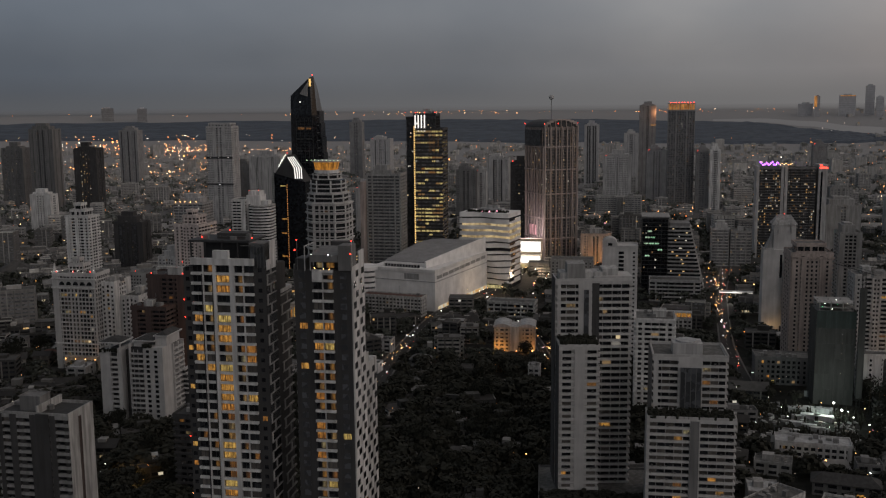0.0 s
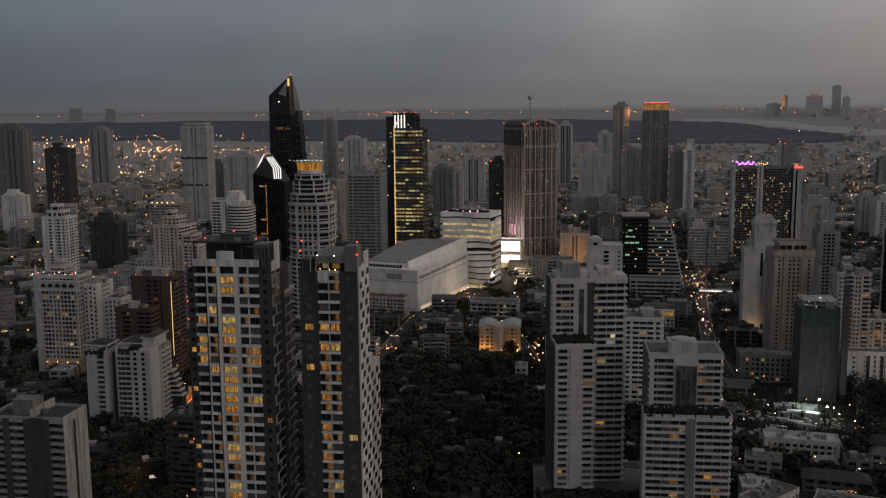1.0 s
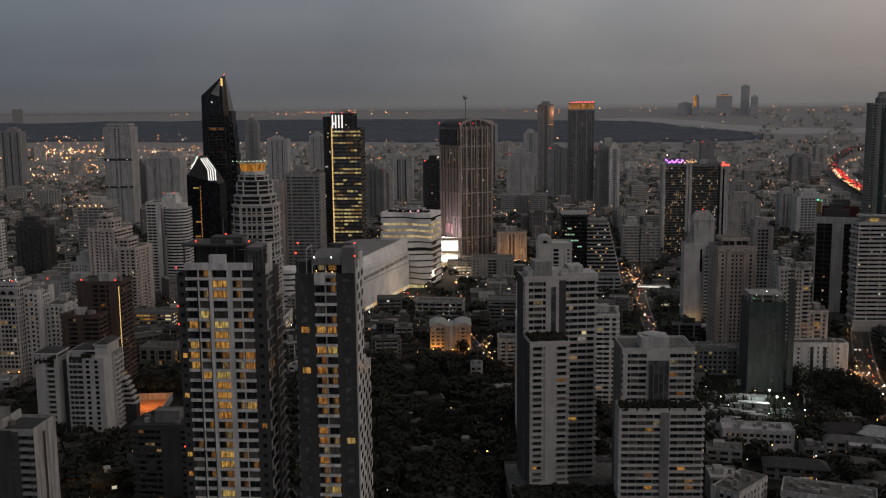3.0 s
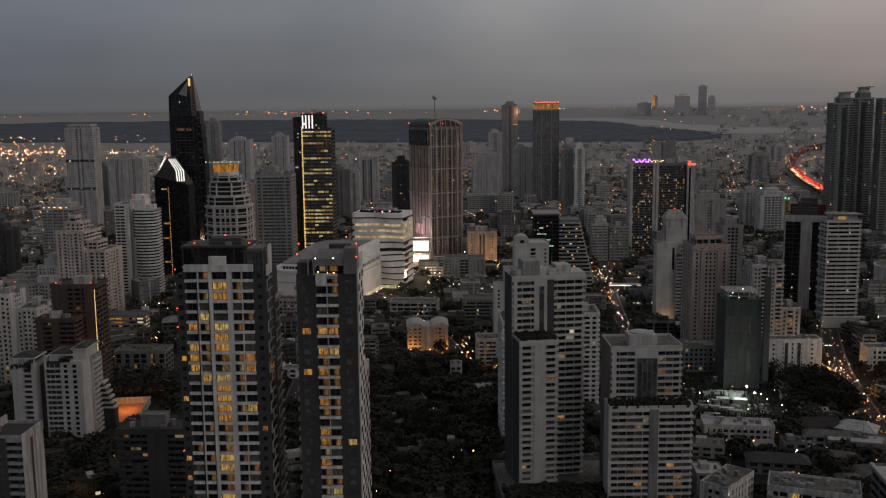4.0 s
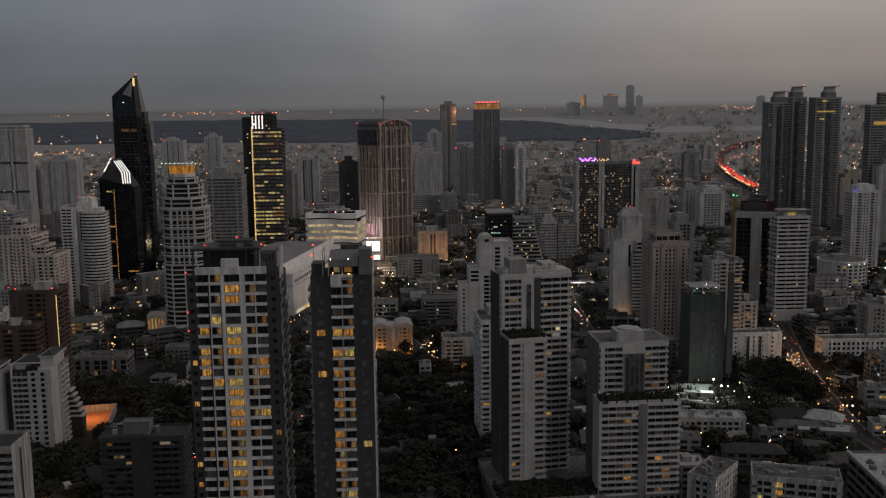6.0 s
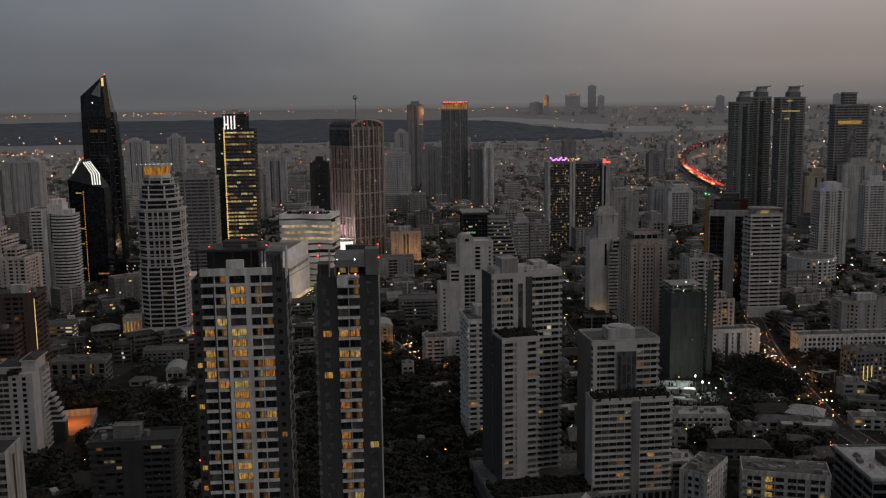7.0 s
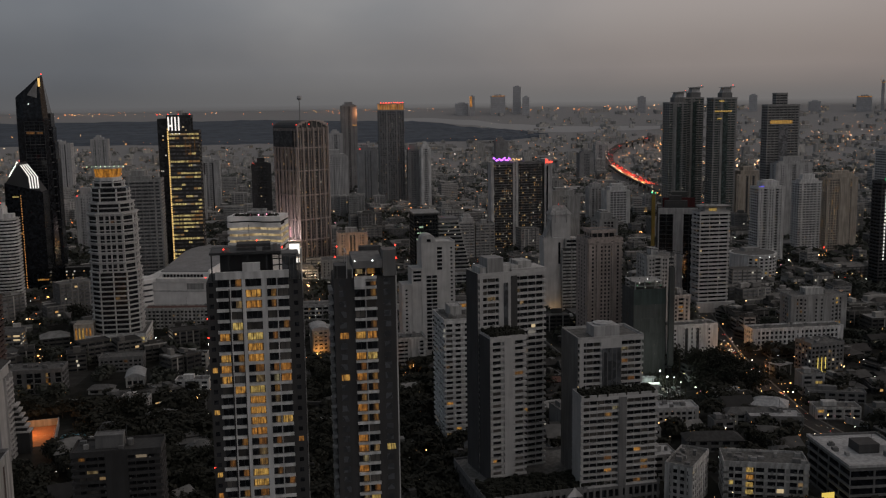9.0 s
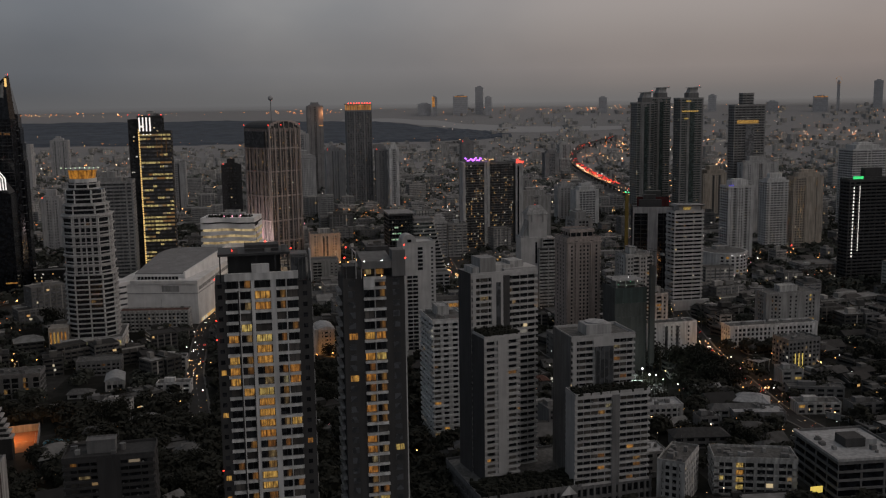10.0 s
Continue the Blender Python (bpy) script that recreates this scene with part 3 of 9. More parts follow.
def horizon_haze():
    """Plain backdrop: a glowing sheet that draws the haze at the foot of the sky, fading out upwards and over the far
    rim.
    """
    m, n, l, b = material("horizon_haze")
    tc, sep = n.new("ShaderNodeTexCoord"), n.new("ShaderNodeSeparateXYZ")
    l.new(tc.outputs["Object"], sep.inputs[0])
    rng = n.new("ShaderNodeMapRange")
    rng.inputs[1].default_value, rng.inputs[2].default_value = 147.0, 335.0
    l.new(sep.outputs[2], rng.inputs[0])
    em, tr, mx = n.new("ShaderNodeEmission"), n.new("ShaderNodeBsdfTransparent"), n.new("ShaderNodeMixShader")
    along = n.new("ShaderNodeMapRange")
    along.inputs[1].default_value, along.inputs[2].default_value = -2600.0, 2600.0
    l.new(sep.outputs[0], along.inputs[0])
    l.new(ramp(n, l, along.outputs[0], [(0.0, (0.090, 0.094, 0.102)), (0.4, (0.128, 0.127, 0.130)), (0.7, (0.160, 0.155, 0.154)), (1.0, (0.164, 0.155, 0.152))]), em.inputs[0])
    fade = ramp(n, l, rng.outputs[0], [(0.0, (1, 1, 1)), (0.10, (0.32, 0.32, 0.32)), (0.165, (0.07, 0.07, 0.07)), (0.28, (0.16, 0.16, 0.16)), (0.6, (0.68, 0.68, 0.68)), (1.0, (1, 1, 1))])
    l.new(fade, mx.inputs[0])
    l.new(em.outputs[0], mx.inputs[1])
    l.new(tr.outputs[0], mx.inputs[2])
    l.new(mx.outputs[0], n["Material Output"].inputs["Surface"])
    m.cycles.emission_sampling = "NONE"
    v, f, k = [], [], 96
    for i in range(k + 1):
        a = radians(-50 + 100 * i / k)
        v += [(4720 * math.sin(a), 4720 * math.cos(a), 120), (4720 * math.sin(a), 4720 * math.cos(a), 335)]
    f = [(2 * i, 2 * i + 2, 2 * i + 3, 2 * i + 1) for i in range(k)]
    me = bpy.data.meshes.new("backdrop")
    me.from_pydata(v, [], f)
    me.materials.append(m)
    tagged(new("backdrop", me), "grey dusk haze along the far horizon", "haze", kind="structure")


horizon_haze()
SEGS = []


def ribbon(points, half, z, t=0.12, step=12.0):
    """A strip along a line of points, with thickness."""
    pts = []
    for (ax, ay), (bx, by) in zip(points, points[1:]):
        n = max(1, int(math.hypot(bx - ax, by - ay) / step))
        pts += [(ax + (bx - ax) * i / n, ay + (by - ay) * i / n) for i in range(n)]
    pts.append(points[-1])
    sm = [pts[0]] + [((a[0] + 2 * b[0] + c[0]) / 4, (a[1] + 2 * b[1] + c[1]) / 4) for a, b, c in zip(pts, pts[1:], pts[2:])] + [pts[-1]]
    return sm


def strip(sm, o0, o1, z0, z1):
    b = Boxes()
    ring = []
    for i, p in enumerate(sm):
        q, s = sm[min(i + 1, len(sm) - 1)], sm[max(i - 1, 0)]
        dx, dy = q[0] - s[0], q[1] - s[1]
        k = math.hypot(dx, dy)
        nx, ny = dy / k, -dx / k
        ring.append(((p[0] + nx * o0, p[1] + ny * o0), (p[0] + nx * o1, p[1] + ny * o1)))
    for a, c in ring:
        g = land(math.hypot(*a))
        b.v += [(*a, g + z0), (*a, g + z1), (*c, g + z1), (*c, g + z0)]
    for i in range(len(ring) - 1):
        j = 4 * i
        b.f += [(j + 1, j + 5, j + 6, j + 2), (j, j + 4, j + 5, j + 1), (j + 2, j + 6, j + 7, j + 3)]
    b.f += [(0, 1, 2, 3), (4 * len(ring) - 1, 4 * len(ring) - 2, 4 * len(ring) - 3, 4 * len(ring) - 4)]
    return b


ROADS = []


def road(label, points, half, up=0.0):
    sm = ribbon(points, half, 0)
    for a, c in zip(sm, sm[1:]):
        SEGS.append((a, c, half + (14 if up else 1.6)))
    ROADS.append((sm, half))
    ob = tagged(new("road", strip(sm, -half, half, up - (1.6 if up else 0.3), up + 0.06).mesh("road", ASPHALT)), label, "road", kind="structure")
    part("pavement", strip(sm, half, half + 1.3, up - 0.3, up + (1.0 if up else 0.21)), KERB, ob, "pale concrete pavement with a kerb")
    part("pavement", strip(sm, -half - 1.3, -half, up - 0.3, up + (1.0 if up else 0.21)), KERB, ob, "pale concrete pavement with a kerb")
    dashes = Boxes()
    for i in range(0, len(sm) - 1):
        (ax, ay), (bx, by) = sm[i], sm[i + 1]
        yaw = math.atan2(by - ay, bx - ax)
        dashes.turned(ax, ay, yaw, 0, 4, -0.1, 0.1, up + 0.04 + land(math.hypot(ax, ay)), up + 0.072 + land(math.hypot(ax, ay)))
        if up and i % 4 == 0:
            g = land(math.hypot(ax, ay))
            part("pillar", Boxes().turned(ax, ay, yaw, -1, 1, -3, 3, g - 5, g + up - 1.5), KERB, ob)
    tagged(part("lane_marking", dashes, LINE, ob), kind="stuff")
    return ob


def off_road(x, y, r):
    for (ax, ay), (bx, by), h in SEGS:
        if abs(x - ax) > 60 or abs(y - ay) > 60:
            continue
        dx, dy = bx - ax, by - ay
        t = max(0.0, min(1.0, ((x - ax) * dx + (y - ay) * dy) / (dx * dx + dy * dy)))
        if math.hypot(x - ax - t * dx, y - ay - t * dy) < h + r:
            return False
    return True


road("busy asphalt street with evening traffic", [(186, 330), (181, 460), (178, 521), (190, 587), (205, 661), (222, 723), (252, 820), (290, 940)], 6)
road("narrow asphalt side street between tower blocks", [(79, 650), (77, 700), (76, 771), (82, 875), (91, 996), (110, 1150)], 4.5)
road("tree-lined asphalt street with cars", [(-163, 590), (-166, 640), (-170, 697), (-169, 781), (-166, 851), (-137, 979), (-118, 1100), (-60, 1130), (60, 1090), (91, 996)], 5.5)
road("small lane leading between garden houses", [(-30, 640), (-56, 699), (-67, 749), (-90, 830), (-140, 945)], 3)
road("wide raised expressway crowded with red tail lights", [(560, 1480), (610, 1792), (655, 2025), (711, 2282), (799, 2630), (905, 2940), (1019, 3165), (1247, 3403)], 11, up=13.0)


def band_sheet(name, label, category, rows, mat, up, rough=0.0, kind="structure", seed=3):
    """A sheet on the land between two radii along a row of bearings."""
    rnd = random.Random(seed)
    n, k = 90, 14
    v, f = [], []
    for i in range(n + 1):
        s = i / n * (len(rows) - 1)
        j = min(int(s), len(rows) - 2)
        s -= j
        s2 = s * s * (3 - 2 * s)
        az, r0, r1 = (rows[j][q] + (rows[j + 1][q] - rows[j][q]) * (s if q == 0 else s2) for q in range(3))
        wob = 7 * math.sin(i * 0.7) + 5 * math.sin(i * 1.9)
        for q in range(k + 1):
            v.append(at_bearing(az, r0 + wob * (rough > 0) + (r1 - r0) * q / k, (up + rough * rnd.random()) if 0 < q < k or not rough else -4.0))
    for i in range(n):
        for q in range(k):
            a = i * (k + 1) + q
            f.append((a, a + 1, a + k + 2, a + k + 1))
    me = bpy.data.meshes.new(name)
    me.from_pydata(v, [], f)
    me.materials.append(mat)
    return tagged(new(name, me), label, category, kind=kind)


def far_wood():
    """Tree tops of the far wood: long uneven banks with paler streaks between them, in hazed blue-grey."""
    m, n, l, b = material("hazed_far_forest")
    tc, mp = n.new("ShaderNodeTexCoord"), n.new("ShaderNodeMapping")
    mp.inputs["Scale"].default_value = (0.0011, 0.009, 1.0)
    l.new(tc.outputs["Object"], mp.inputs[0])
    bank = noise_tex(n, l, mp.outputs[0], 1.6, 6)
    # blue-grey of the far haze is part of these tree colours
    base = ramp(n, l, bank, [(0.30, (0.048, 0.063, 0.086)), (0.52, (0.063, 0.080, 0.106)), (0.68, (0.090, 0.104, 0.126)), (0.80, (0.135, 0.147, 0.162))])
    clump = noise_tex(n, l, tc.outputs["Object"], 0.03, 4)
    l.new(mix(n, l, "MULTIPLY", 1.0, base, ramp(n, l, clump, [(0.3, (0.8, 0.8, 0.8)), (0.7, (1.15, 1.15, 1.15))])), b.inputs["Base Color"])
    b.inputs["Roughness"].default_value = 0.9
    return m


WOOD = far_wood()
band_sheet("forest", "dark far wood along the river bend", "forest", [(-42, 4000, 4470), (-28, 3850, 4470), (-16, 3720, 4470), (-4, 3620, 4450), (6, 3580, 4330), (11, 3620, 4000), (14, 3700, 3800)], WOOD, 4, 5, kind="stuff")
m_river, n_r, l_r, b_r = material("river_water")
# sky reflection is painted: pale base colour, almost no gloss
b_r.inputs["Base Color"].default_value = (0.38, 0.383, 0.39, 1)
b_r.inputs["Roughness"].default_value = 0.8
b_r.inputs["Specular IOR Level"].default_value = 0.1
tc_r = n_r.new("ShaderNodeTexCoord")
bump(n_r, l_r, b_r, noise_tex(n_r, l_r, tc_r.outputs["Object"], 0.05, 4), 0.1, 0.3)
band_sheet("water", "pale river with the evening sky painted into its colour", "river", [(4.5, 4340, 4400), (7, 4290, 4420), (9.5, 4150, 4330), (12, 3950, 4160), (15, 3860, 4060), (18, 3900, 4050), (22, 3960, 4040)], m_river, 0.7)


# ---------------------------------------------------------------- the twin towers in front
FH = 3.33
TWIN_A = (".d...", "..Ld.", ".dLd.", ".....", ".L..d", "LdLd.", "..L..", "LdL..", "LdddL", "L.ddL", ".LLd.", "..Ld.", "..L..", "..LdL", "..L..", ".ddd.", "..d..",
          "d.d..", ".dLd.", "..L.d", ".dd..", "..dd.", "..L..", "..L..", "d.Ld.", "..L.L")
TWIN_B = (".d", ".d", "..", "..", ".d", "LL", "..", "LL", "d.", "Ld", "dd", "d.", "Ld", "dd", "..", "L.", "Ld", "d.", "L.", "d.", "dd", "dL", "d.", "L.", "dd", "Ld")


def pane_set(root, spec, rows, floors, ztop, yface, rnd):
    """Panes of a front: spec gives the left edge and width of each column."""
    meshes = {}
    for k in range(floors):
        row = rows[k] if k < len(rows) else "".join(rnd.choice("....d..L.") for _ in spec)
        for (u, wd), c in zip(spec, row):
            kind = {"L": "lit_window", "d": "lit_window", ".": "window"}[c]
            if c == "." and rnd.random() < 0.25:
                kind, c = "curtained_window", "c"
            key = (c, wd)
            if key not in meshes:
                b = Boxes().box(wd * 0.45 if c == "d" else 0, wd, -0.08, 0, 0, 2.3)
                meshes[key] = b.mesh(kind, {"L": LIT, "d": LIT_DIM, ".": GLASS, "c": CURTAIN}[c])
            win = part(kind, meshes[key], None, root, loc=(u, yface, ztop - FH * k - 2.42))
            if c == "d":
                if ("g", wd) not in meshes:
                    meshes[("g", wd)] = Boxes().box(0, wd * 0.45 - 0.02, -0.08, 0, 0, 2.3).mesh("dark_pane", GLASS)
                part("dark_pane", meshes[("g", wd)], None, win)
            fm = ("f", wd)
            if fm not in meshes:
                b = Boxes()
                b.box(0, wd, -0.16, -0.09, 0, 0.07).box(0, wd, -0.16, -0.09, 2.23, 2.3)
                for q in range(int(wd // 1.3) + 1):
                    xx = min(wd - 0.13, q * wd / max(1, int(wd // 1.3)))
                    b.box(xx, xx + 0.13, -0.16, -0.09, 0.07, 2.23)
                meshes[fm] = b.mesh("window_frame", BLACKISH)
            part("window_frame", meshes[fm], None, win)


def twin_a():
    root = thing("apartment_tower", "tall white and charcoal apartment tower with many lamplit windows", "tower block", -144.0, 297)
    take(-144, 297, 31, 24, 0)
    rnd = random.Random(11)
    b = Boxes().box(0, 28.6, 0.8, 19, 0, 133.5)
    part("wall", b, DARKGREY, root, "charcoal rendered wall")
    # white grid of the front
    x0, x1, zt = 3.0, 24.6, 134.8
    floors = 39
    sp = Boxes().box(x0, x1, -0.1, 0.9, 0, 0.86).mesh("spandrel", WHITE)
    for k in range(floors):
        part("spandrel", sp, None, root, loc=(0, 0, zt - FH * (k + 1)))
    part("parapet", Boxes().box(x0 - 0.1, x1 + 0.1, -0.25, 1.1, zt, 137.0), WHITE, root, "white rendered parapet")
    part("parapet", Boxes().box(11.0, 16.2, -0.35, 1.4, 137.0, 139.6), WHITE, root, "white rendered parapet")
    for u0, u1, oo in ((10.6, 11.6, 0.12), (16.4, 18.0, 0.12), (20.9, 21.2, 0.0), (7.0, 7.25, 0.0)):
        part("pier", Boxes().box(u0, u1, -oo - 0.02, 0.85, 2, zt), WHITE, root, "white rendered pier")
    part("pier", Boxes().box(6.6, 6.95, -0.2, 0.85, 2, zt - 3), BLACKISH, root, "dark downpipe recess")
    part("pier", Boxes().box(10.35, 10.58, -0.3, 0.85, 2, zt - 3), BLACKISH, root, "dark downpipe recess")
    spec = ((3.4, 3.1), (7.3, 3.2), (11.7, 4.6), (18.1, 2.7), (21.3, 3.2))
    pane_set(root, spec, TWIN_A, 26, zt, 0.78, rnd)
    low = Boxes()
    for k in range(26, floors):
        for u, wd in spec:
            low.box(u, u + wd, 0.7, 0.78, zt - FH * k - 2.42, zt - FH * k - 0.12)
    tagged(part("glazing_grid", low, GLASS, root), kind="stuff")
    # small windows in the charcoal flanks
    sm = Boxes().box(0, 1.3, -0.06, 0, 0, 1.3).mesh("window", GLASS)
    sl = Boxes().box(0, 1.5, -0.07, 0, 0, 1.5).mesh("lit_window", LIT)
    for k in range(34):
        z = zt - FH * k - 2.2
        for u in (0.8, 26.0):
            hot = (u < 2 and k in (8, 12, 18, 20)) or (u > 2 and k in (15,))
            part("lit_window" if hot else "window", sl if hot else sm, None, root, loc=(u, 0.79, z))
    # side with staggered white panels, a dark recess, then the lower rear wing in the same plane
    part("side_wall", Boxes().box(28.6, 28.7, 1.2, 9.6, 0, 133), GLASS, root, "dark side glazing")
    part("side_wall", Boxes().box(28.6, 28.95, 4.6, 9.5, 133.2, 142.5).box(28.6, 28.9, 1.4, 4.6, 133.2, 136.5), WHITE, root, "white rendered side wall")
    band = Boxes().box(28.6, 28.95, 1.2, 9.6, 0, 0.42).mesh("spandrel", GREY)
    stub = Boxes().box(28.6, 28.93, 0, 0.9, 0.42, FH).mesh("pier", GREY)
    for k in range(38):
        z = zt - FH * (k + 1)
        part("spandrel", band, None, root, loc=(0, 0, z))
        part("pier", stub, None, root, loc=(0, 1.2 if k % 2 else 4.4, z))
    wing = part("rear_wing", Boxes().box(22, 28.3, 13.8, 24, 0, 123), DARKGREY, root, "charcoal rear wing with pale balcony edges")
    edge = Boxes().box(22, 28.9, 13.6, 24.2, 0, 0.45).mesh("balcony", GREY)
    stub = Boxes().box(28.3, 28.86, 0, 1.0, 0.45, FH).mesh("balcony_wall", GREY)
    for k in range(36):
        part("balcony", edge, None, wing, loc=(0, 0, 122.3 - FH * k))
        part("balcony_wall", stub, None, wing, loc=(0, 14.2 if k % 2 else 19.4, 122.3 - FH * (k + 1)))
    part("roof", Boxes().box(22, 28.9, 13.6, 24.2, 123.3, 124.6), PALE, root)
    part("roof_hut", Boxes().box(22.5, 27, 15, 21, 124.6, 127.5), DARKGREY, root)
    # open plant deck on the roof: dark core, thin deck slab on posts, glazed corner, rails
    part("roof", Boxes().box(0.3, 28.3, 1.1, 18.7, 133.5, 133.8), ROOF_DARK, root)
    part("plant_core", Boxes().box(4, 20, 8.5, 17, 133.8, 141.6), BLACKISH, root, "black plant room walls")
    part("deck_slab", Boxes().box(1.2, 22.6, 3.0, 17.6, 141.8, 142.5), BLACKISH, root, "dark overhanging roof deck")
    for u in (1.6, 6.6, 12.4, 18.0, 21.8):
        part("post", Boxes().box(u, u + 0.4, 3.3, 3.7, 133.8, 141.8), BLACKISH, root)
    part("lift_house", Boxes().box(9.2, 19.5, 8, 14, 142.5, 144.3), DARKGREY, root)
    part("corner_glazing", Boxes().box(22.8, 27.2, 2.6, 9, 133.8, 141.4), GLASS_GREY, root, "grey glazed roof corner")
    part("corner_cap", Boxes().box(22.5, 27.6, 2.3, 9.4, 141.42, 141.9), MIDGREY, root)
    for u in (23.9, 25.1, 26.2):
        part("mullion", Boxes().box(u, u + 0.12, 2.48, 2.6, 133.8, 141.4), STEEL, root)
    for u in (2.0, 5.6, 9.2, 21.0):
        part("rail_post", Boxes().box(u, u + 0.12, 3.2, 3.32, 142.5, 144.0), STEEL, root)
    part("rail", Boxes().box(1.4, 22.4, 3.2, 3.3, 143.9, 144.0), STEEL, root)
    for u, v, w2, h2 in ((5.0, 5.0, 2.2, 1.4), (15.2, 4.6, 1.8, 1.1), (20.2, 6.0, 1.4, 1.8)):
        part("roof_unit", Boxes().box(u, u + w2, v, v + 1.6, 142.5, 142.5 + h2), MIDGREY, root)
    for k, (u, v) in enumerate(((3.2, 2.2), (7.6, 2.4), (19.0, 2.2), (21.6, 2.5))):
        part("roof_unit", Boxes().box(u, u + 1.3, v, v + 1.0, 133.8, 135.4 + 0.3 * (k % 2)), STEEL, root)
    part("mast", Boxes().box(13, 13.15, 10, 10.15, 144.5, 150), STEEL, root)
    for u, z in ((5.5, 143.4), (15.5, 145.8), (23, 143.4)):
        beacon(root, u, 4.2, z, 0.3)
    for z in (135.5, 123.0, 117.0, 76.0):
        beacon(root, 0.0, 0.6, z, 0.26)
    part("roof_frame", Boxes().box(20, 28, 1.5, 1.7, 141, 141.2).box(27.8, 28, 1.5, 14, 141, 141.2).box(27.8, 28, 1.5, 1.7, 133.8, 141).box(27.8, 28, 13.8, 14, 133.8, 141), STEEL, root)


def twin_b():
    root = thing("apartment_tower", "slim charcoal apartment tower with white balconies and sloping roof canopy", "tower block", -105.8, 297)
    take(-106, 297, 24, 26, 0)
    rnd = random.Random(12)
    part("wall", Boxes().box(0, 19.1, 0.8, 15, 0, 133.6), DARKGREY, root, "charcoal rendered wall")
    zt, floors = 133.4, 38
    sp = Boxes().box(6.3, 13.2, -0.15, 0.9, 0, 0.76).mesh("balcony", WHITE)
    for k in range(floors):
        part("balcony", sp, None, root, loc=(0, 0, zt - FH * (k + 1)))
    part("balcony", Boxes().box(6.3, 13.2, -0.15, 0.9, zt - 0.2, zt + 0.6), WHITE, root)
    part("wall_panel", Boxes().box(6.3, 9.7, -0.12, 0.9, zt - 3.0, zt - 0.2), WHITE, root)
    part("pier", Boxes().box(9.6, 9.85, -0.1, 0.85, 2, zt - 3), PALE, root)
    spec = ((6.4, 3.1), (9.95, 3.1))
    pane_set(root, spec, TWIN_B, 26, zt, 0.78, rnd)
    sm = Boxes().box(0, 2.1, -0.06, 0, 0, 1.9).mesh("window", GLASS_GREY)
    sl = Boxes().box(0, 2.6, -0.07, 0, 0, 1.9).mesh("lit_window", LIT)
    for k in range(33):
        z = zt - FH * k - 2.3
        for u in (1.6, 15.4):
            hot = (u < 3 and k in (5, 9)) or (u > 3 and k == 16)
            part("lit_window" if hot else "window", sl if hot else sm, None, root, loc=(u, 0.79, z))
    # white side with staggered openings, lower step behind
    wall = Boxes().box(19.1, 19.5, 1.0, 15.0, 10, 135).box(19.1, 19.5, 9.0, 15.0, 135, 139)
    part("side_wall", wall, WHITE, root, "white side wall with staggered openings")
    step = Boxes().box(8, 19.45, 15.0, 29, 0, 99).box(14, 19.4, 15.0, 19, 99, 103)
    part("rear_wing", step, WHITE_OLD, root, "white lower rear wing with staggered windows")
    sw = Boxes().box(0, 3.0, -0.07, 0, 0, 2.1).mesh("window", GLASS_BLACK)
    for k in range(36):
        z = zt - FH * k - 2.3
        for u in ((2.0, 9.2) if k % 2 else (4.6, 11.4)):
            part("window", sw, None, root, loc=(19.5, u, z), rz=math.pi / 2)
        if z < 95:
            for u in ((15.8, 23.0) if k % 2 else (18.8, 25.6)):
                part("window", sw, None, root, loc=(19.46, u, z), rz=math.pi / 2)
    # balconies on the far side
    bal = Boxes().box(-1.2, 0.1, 4, 14.5, 0, 1.1).mesh("balcony", PALE)
    for k in range(36):
        part("balcony", bal, None, root, loc=(0, 0, zt - FH * (k + 1) - 2))
    # open roof terrace under a sloping canopy
    part("roof", Boxes().box(0.2, 19, 1, 14.8, 133.6, 133.9), ROOF_DARK, root)
    can = Boxes().prism([(5.8, -0.4), (15.0, -0.4), (15.0, 12), (5.8, 12)], 136.6, 139.0, [(5.8, -0.4, 138.9), (15.0, -0.4, 138.9), (15.0, 12, 140.2), (5.8, 12, 140.2)])
    part("canopy", can, MIDGREY, root, "grey roof canopy with a deep front edge")
    part("terrace_glazing", Boxes().box(6.2, 14.6, 3.0, 3.2, 133.9, 136.6), GLASS, root)
    part("lit_window", Boxes().box(7.0, 9.0, 2.8, 2.98, 134.3, 135.9), LIT_DIM, root)
    part("lit_window", Boxes().box(10.4, 13.0, 2.8, 2.98, 134.3, 135.9), LIT_DIM, root)
    part("corner_tower", Boxes().box(15.2, 19.3, -0.2, 6, 133.9, 142.0), MIDGREY, root, "grey rendered roof corner")
    part("terrace_recess", Boxes().box(0.4, 4.0, 1.2, 8, 133.9, 137.4), BLACKISH, root)
    part("frame_beam", Boxes().box(3.9, 4.2, -0.2, 9, 141.4, 141.7), PALE, root)
    for u, v in ((3.9, -0.2), (3.9, 8.7), (5.6, 0.2), (9.8, 0.2)):
        part("post", Boxes().box(u, u + 0.26, v, v + 0.26, 133.6, 141.4 if u < 5 else 136.6), PALE, root)
    part("lift_house", Boxes().box(9, 16, 12.1, 14.8, 133.9, 141.5), DARKGREY, root)
    part("terrace_lamp_row", Boxes().bulb(7, 0.6, 134.5, 0.2).bulb(12, 0.5, 134.2, 0.22).bulb(16.5, 0.6, 137, 0.2).bulb(10, 0.8, 134.2, 0.18).bulb(17.5, 0.6, 136.2, 0.2), L_WARM, root, "small warm terrace lamps")
    part("canopy_lamp_row", Boxes().bulb(6.5, -0.6, 139.0, 0.2).bulb(12, -0.6, 139.0, 0.2), L_WHITE, root, "small white canopy lamps")
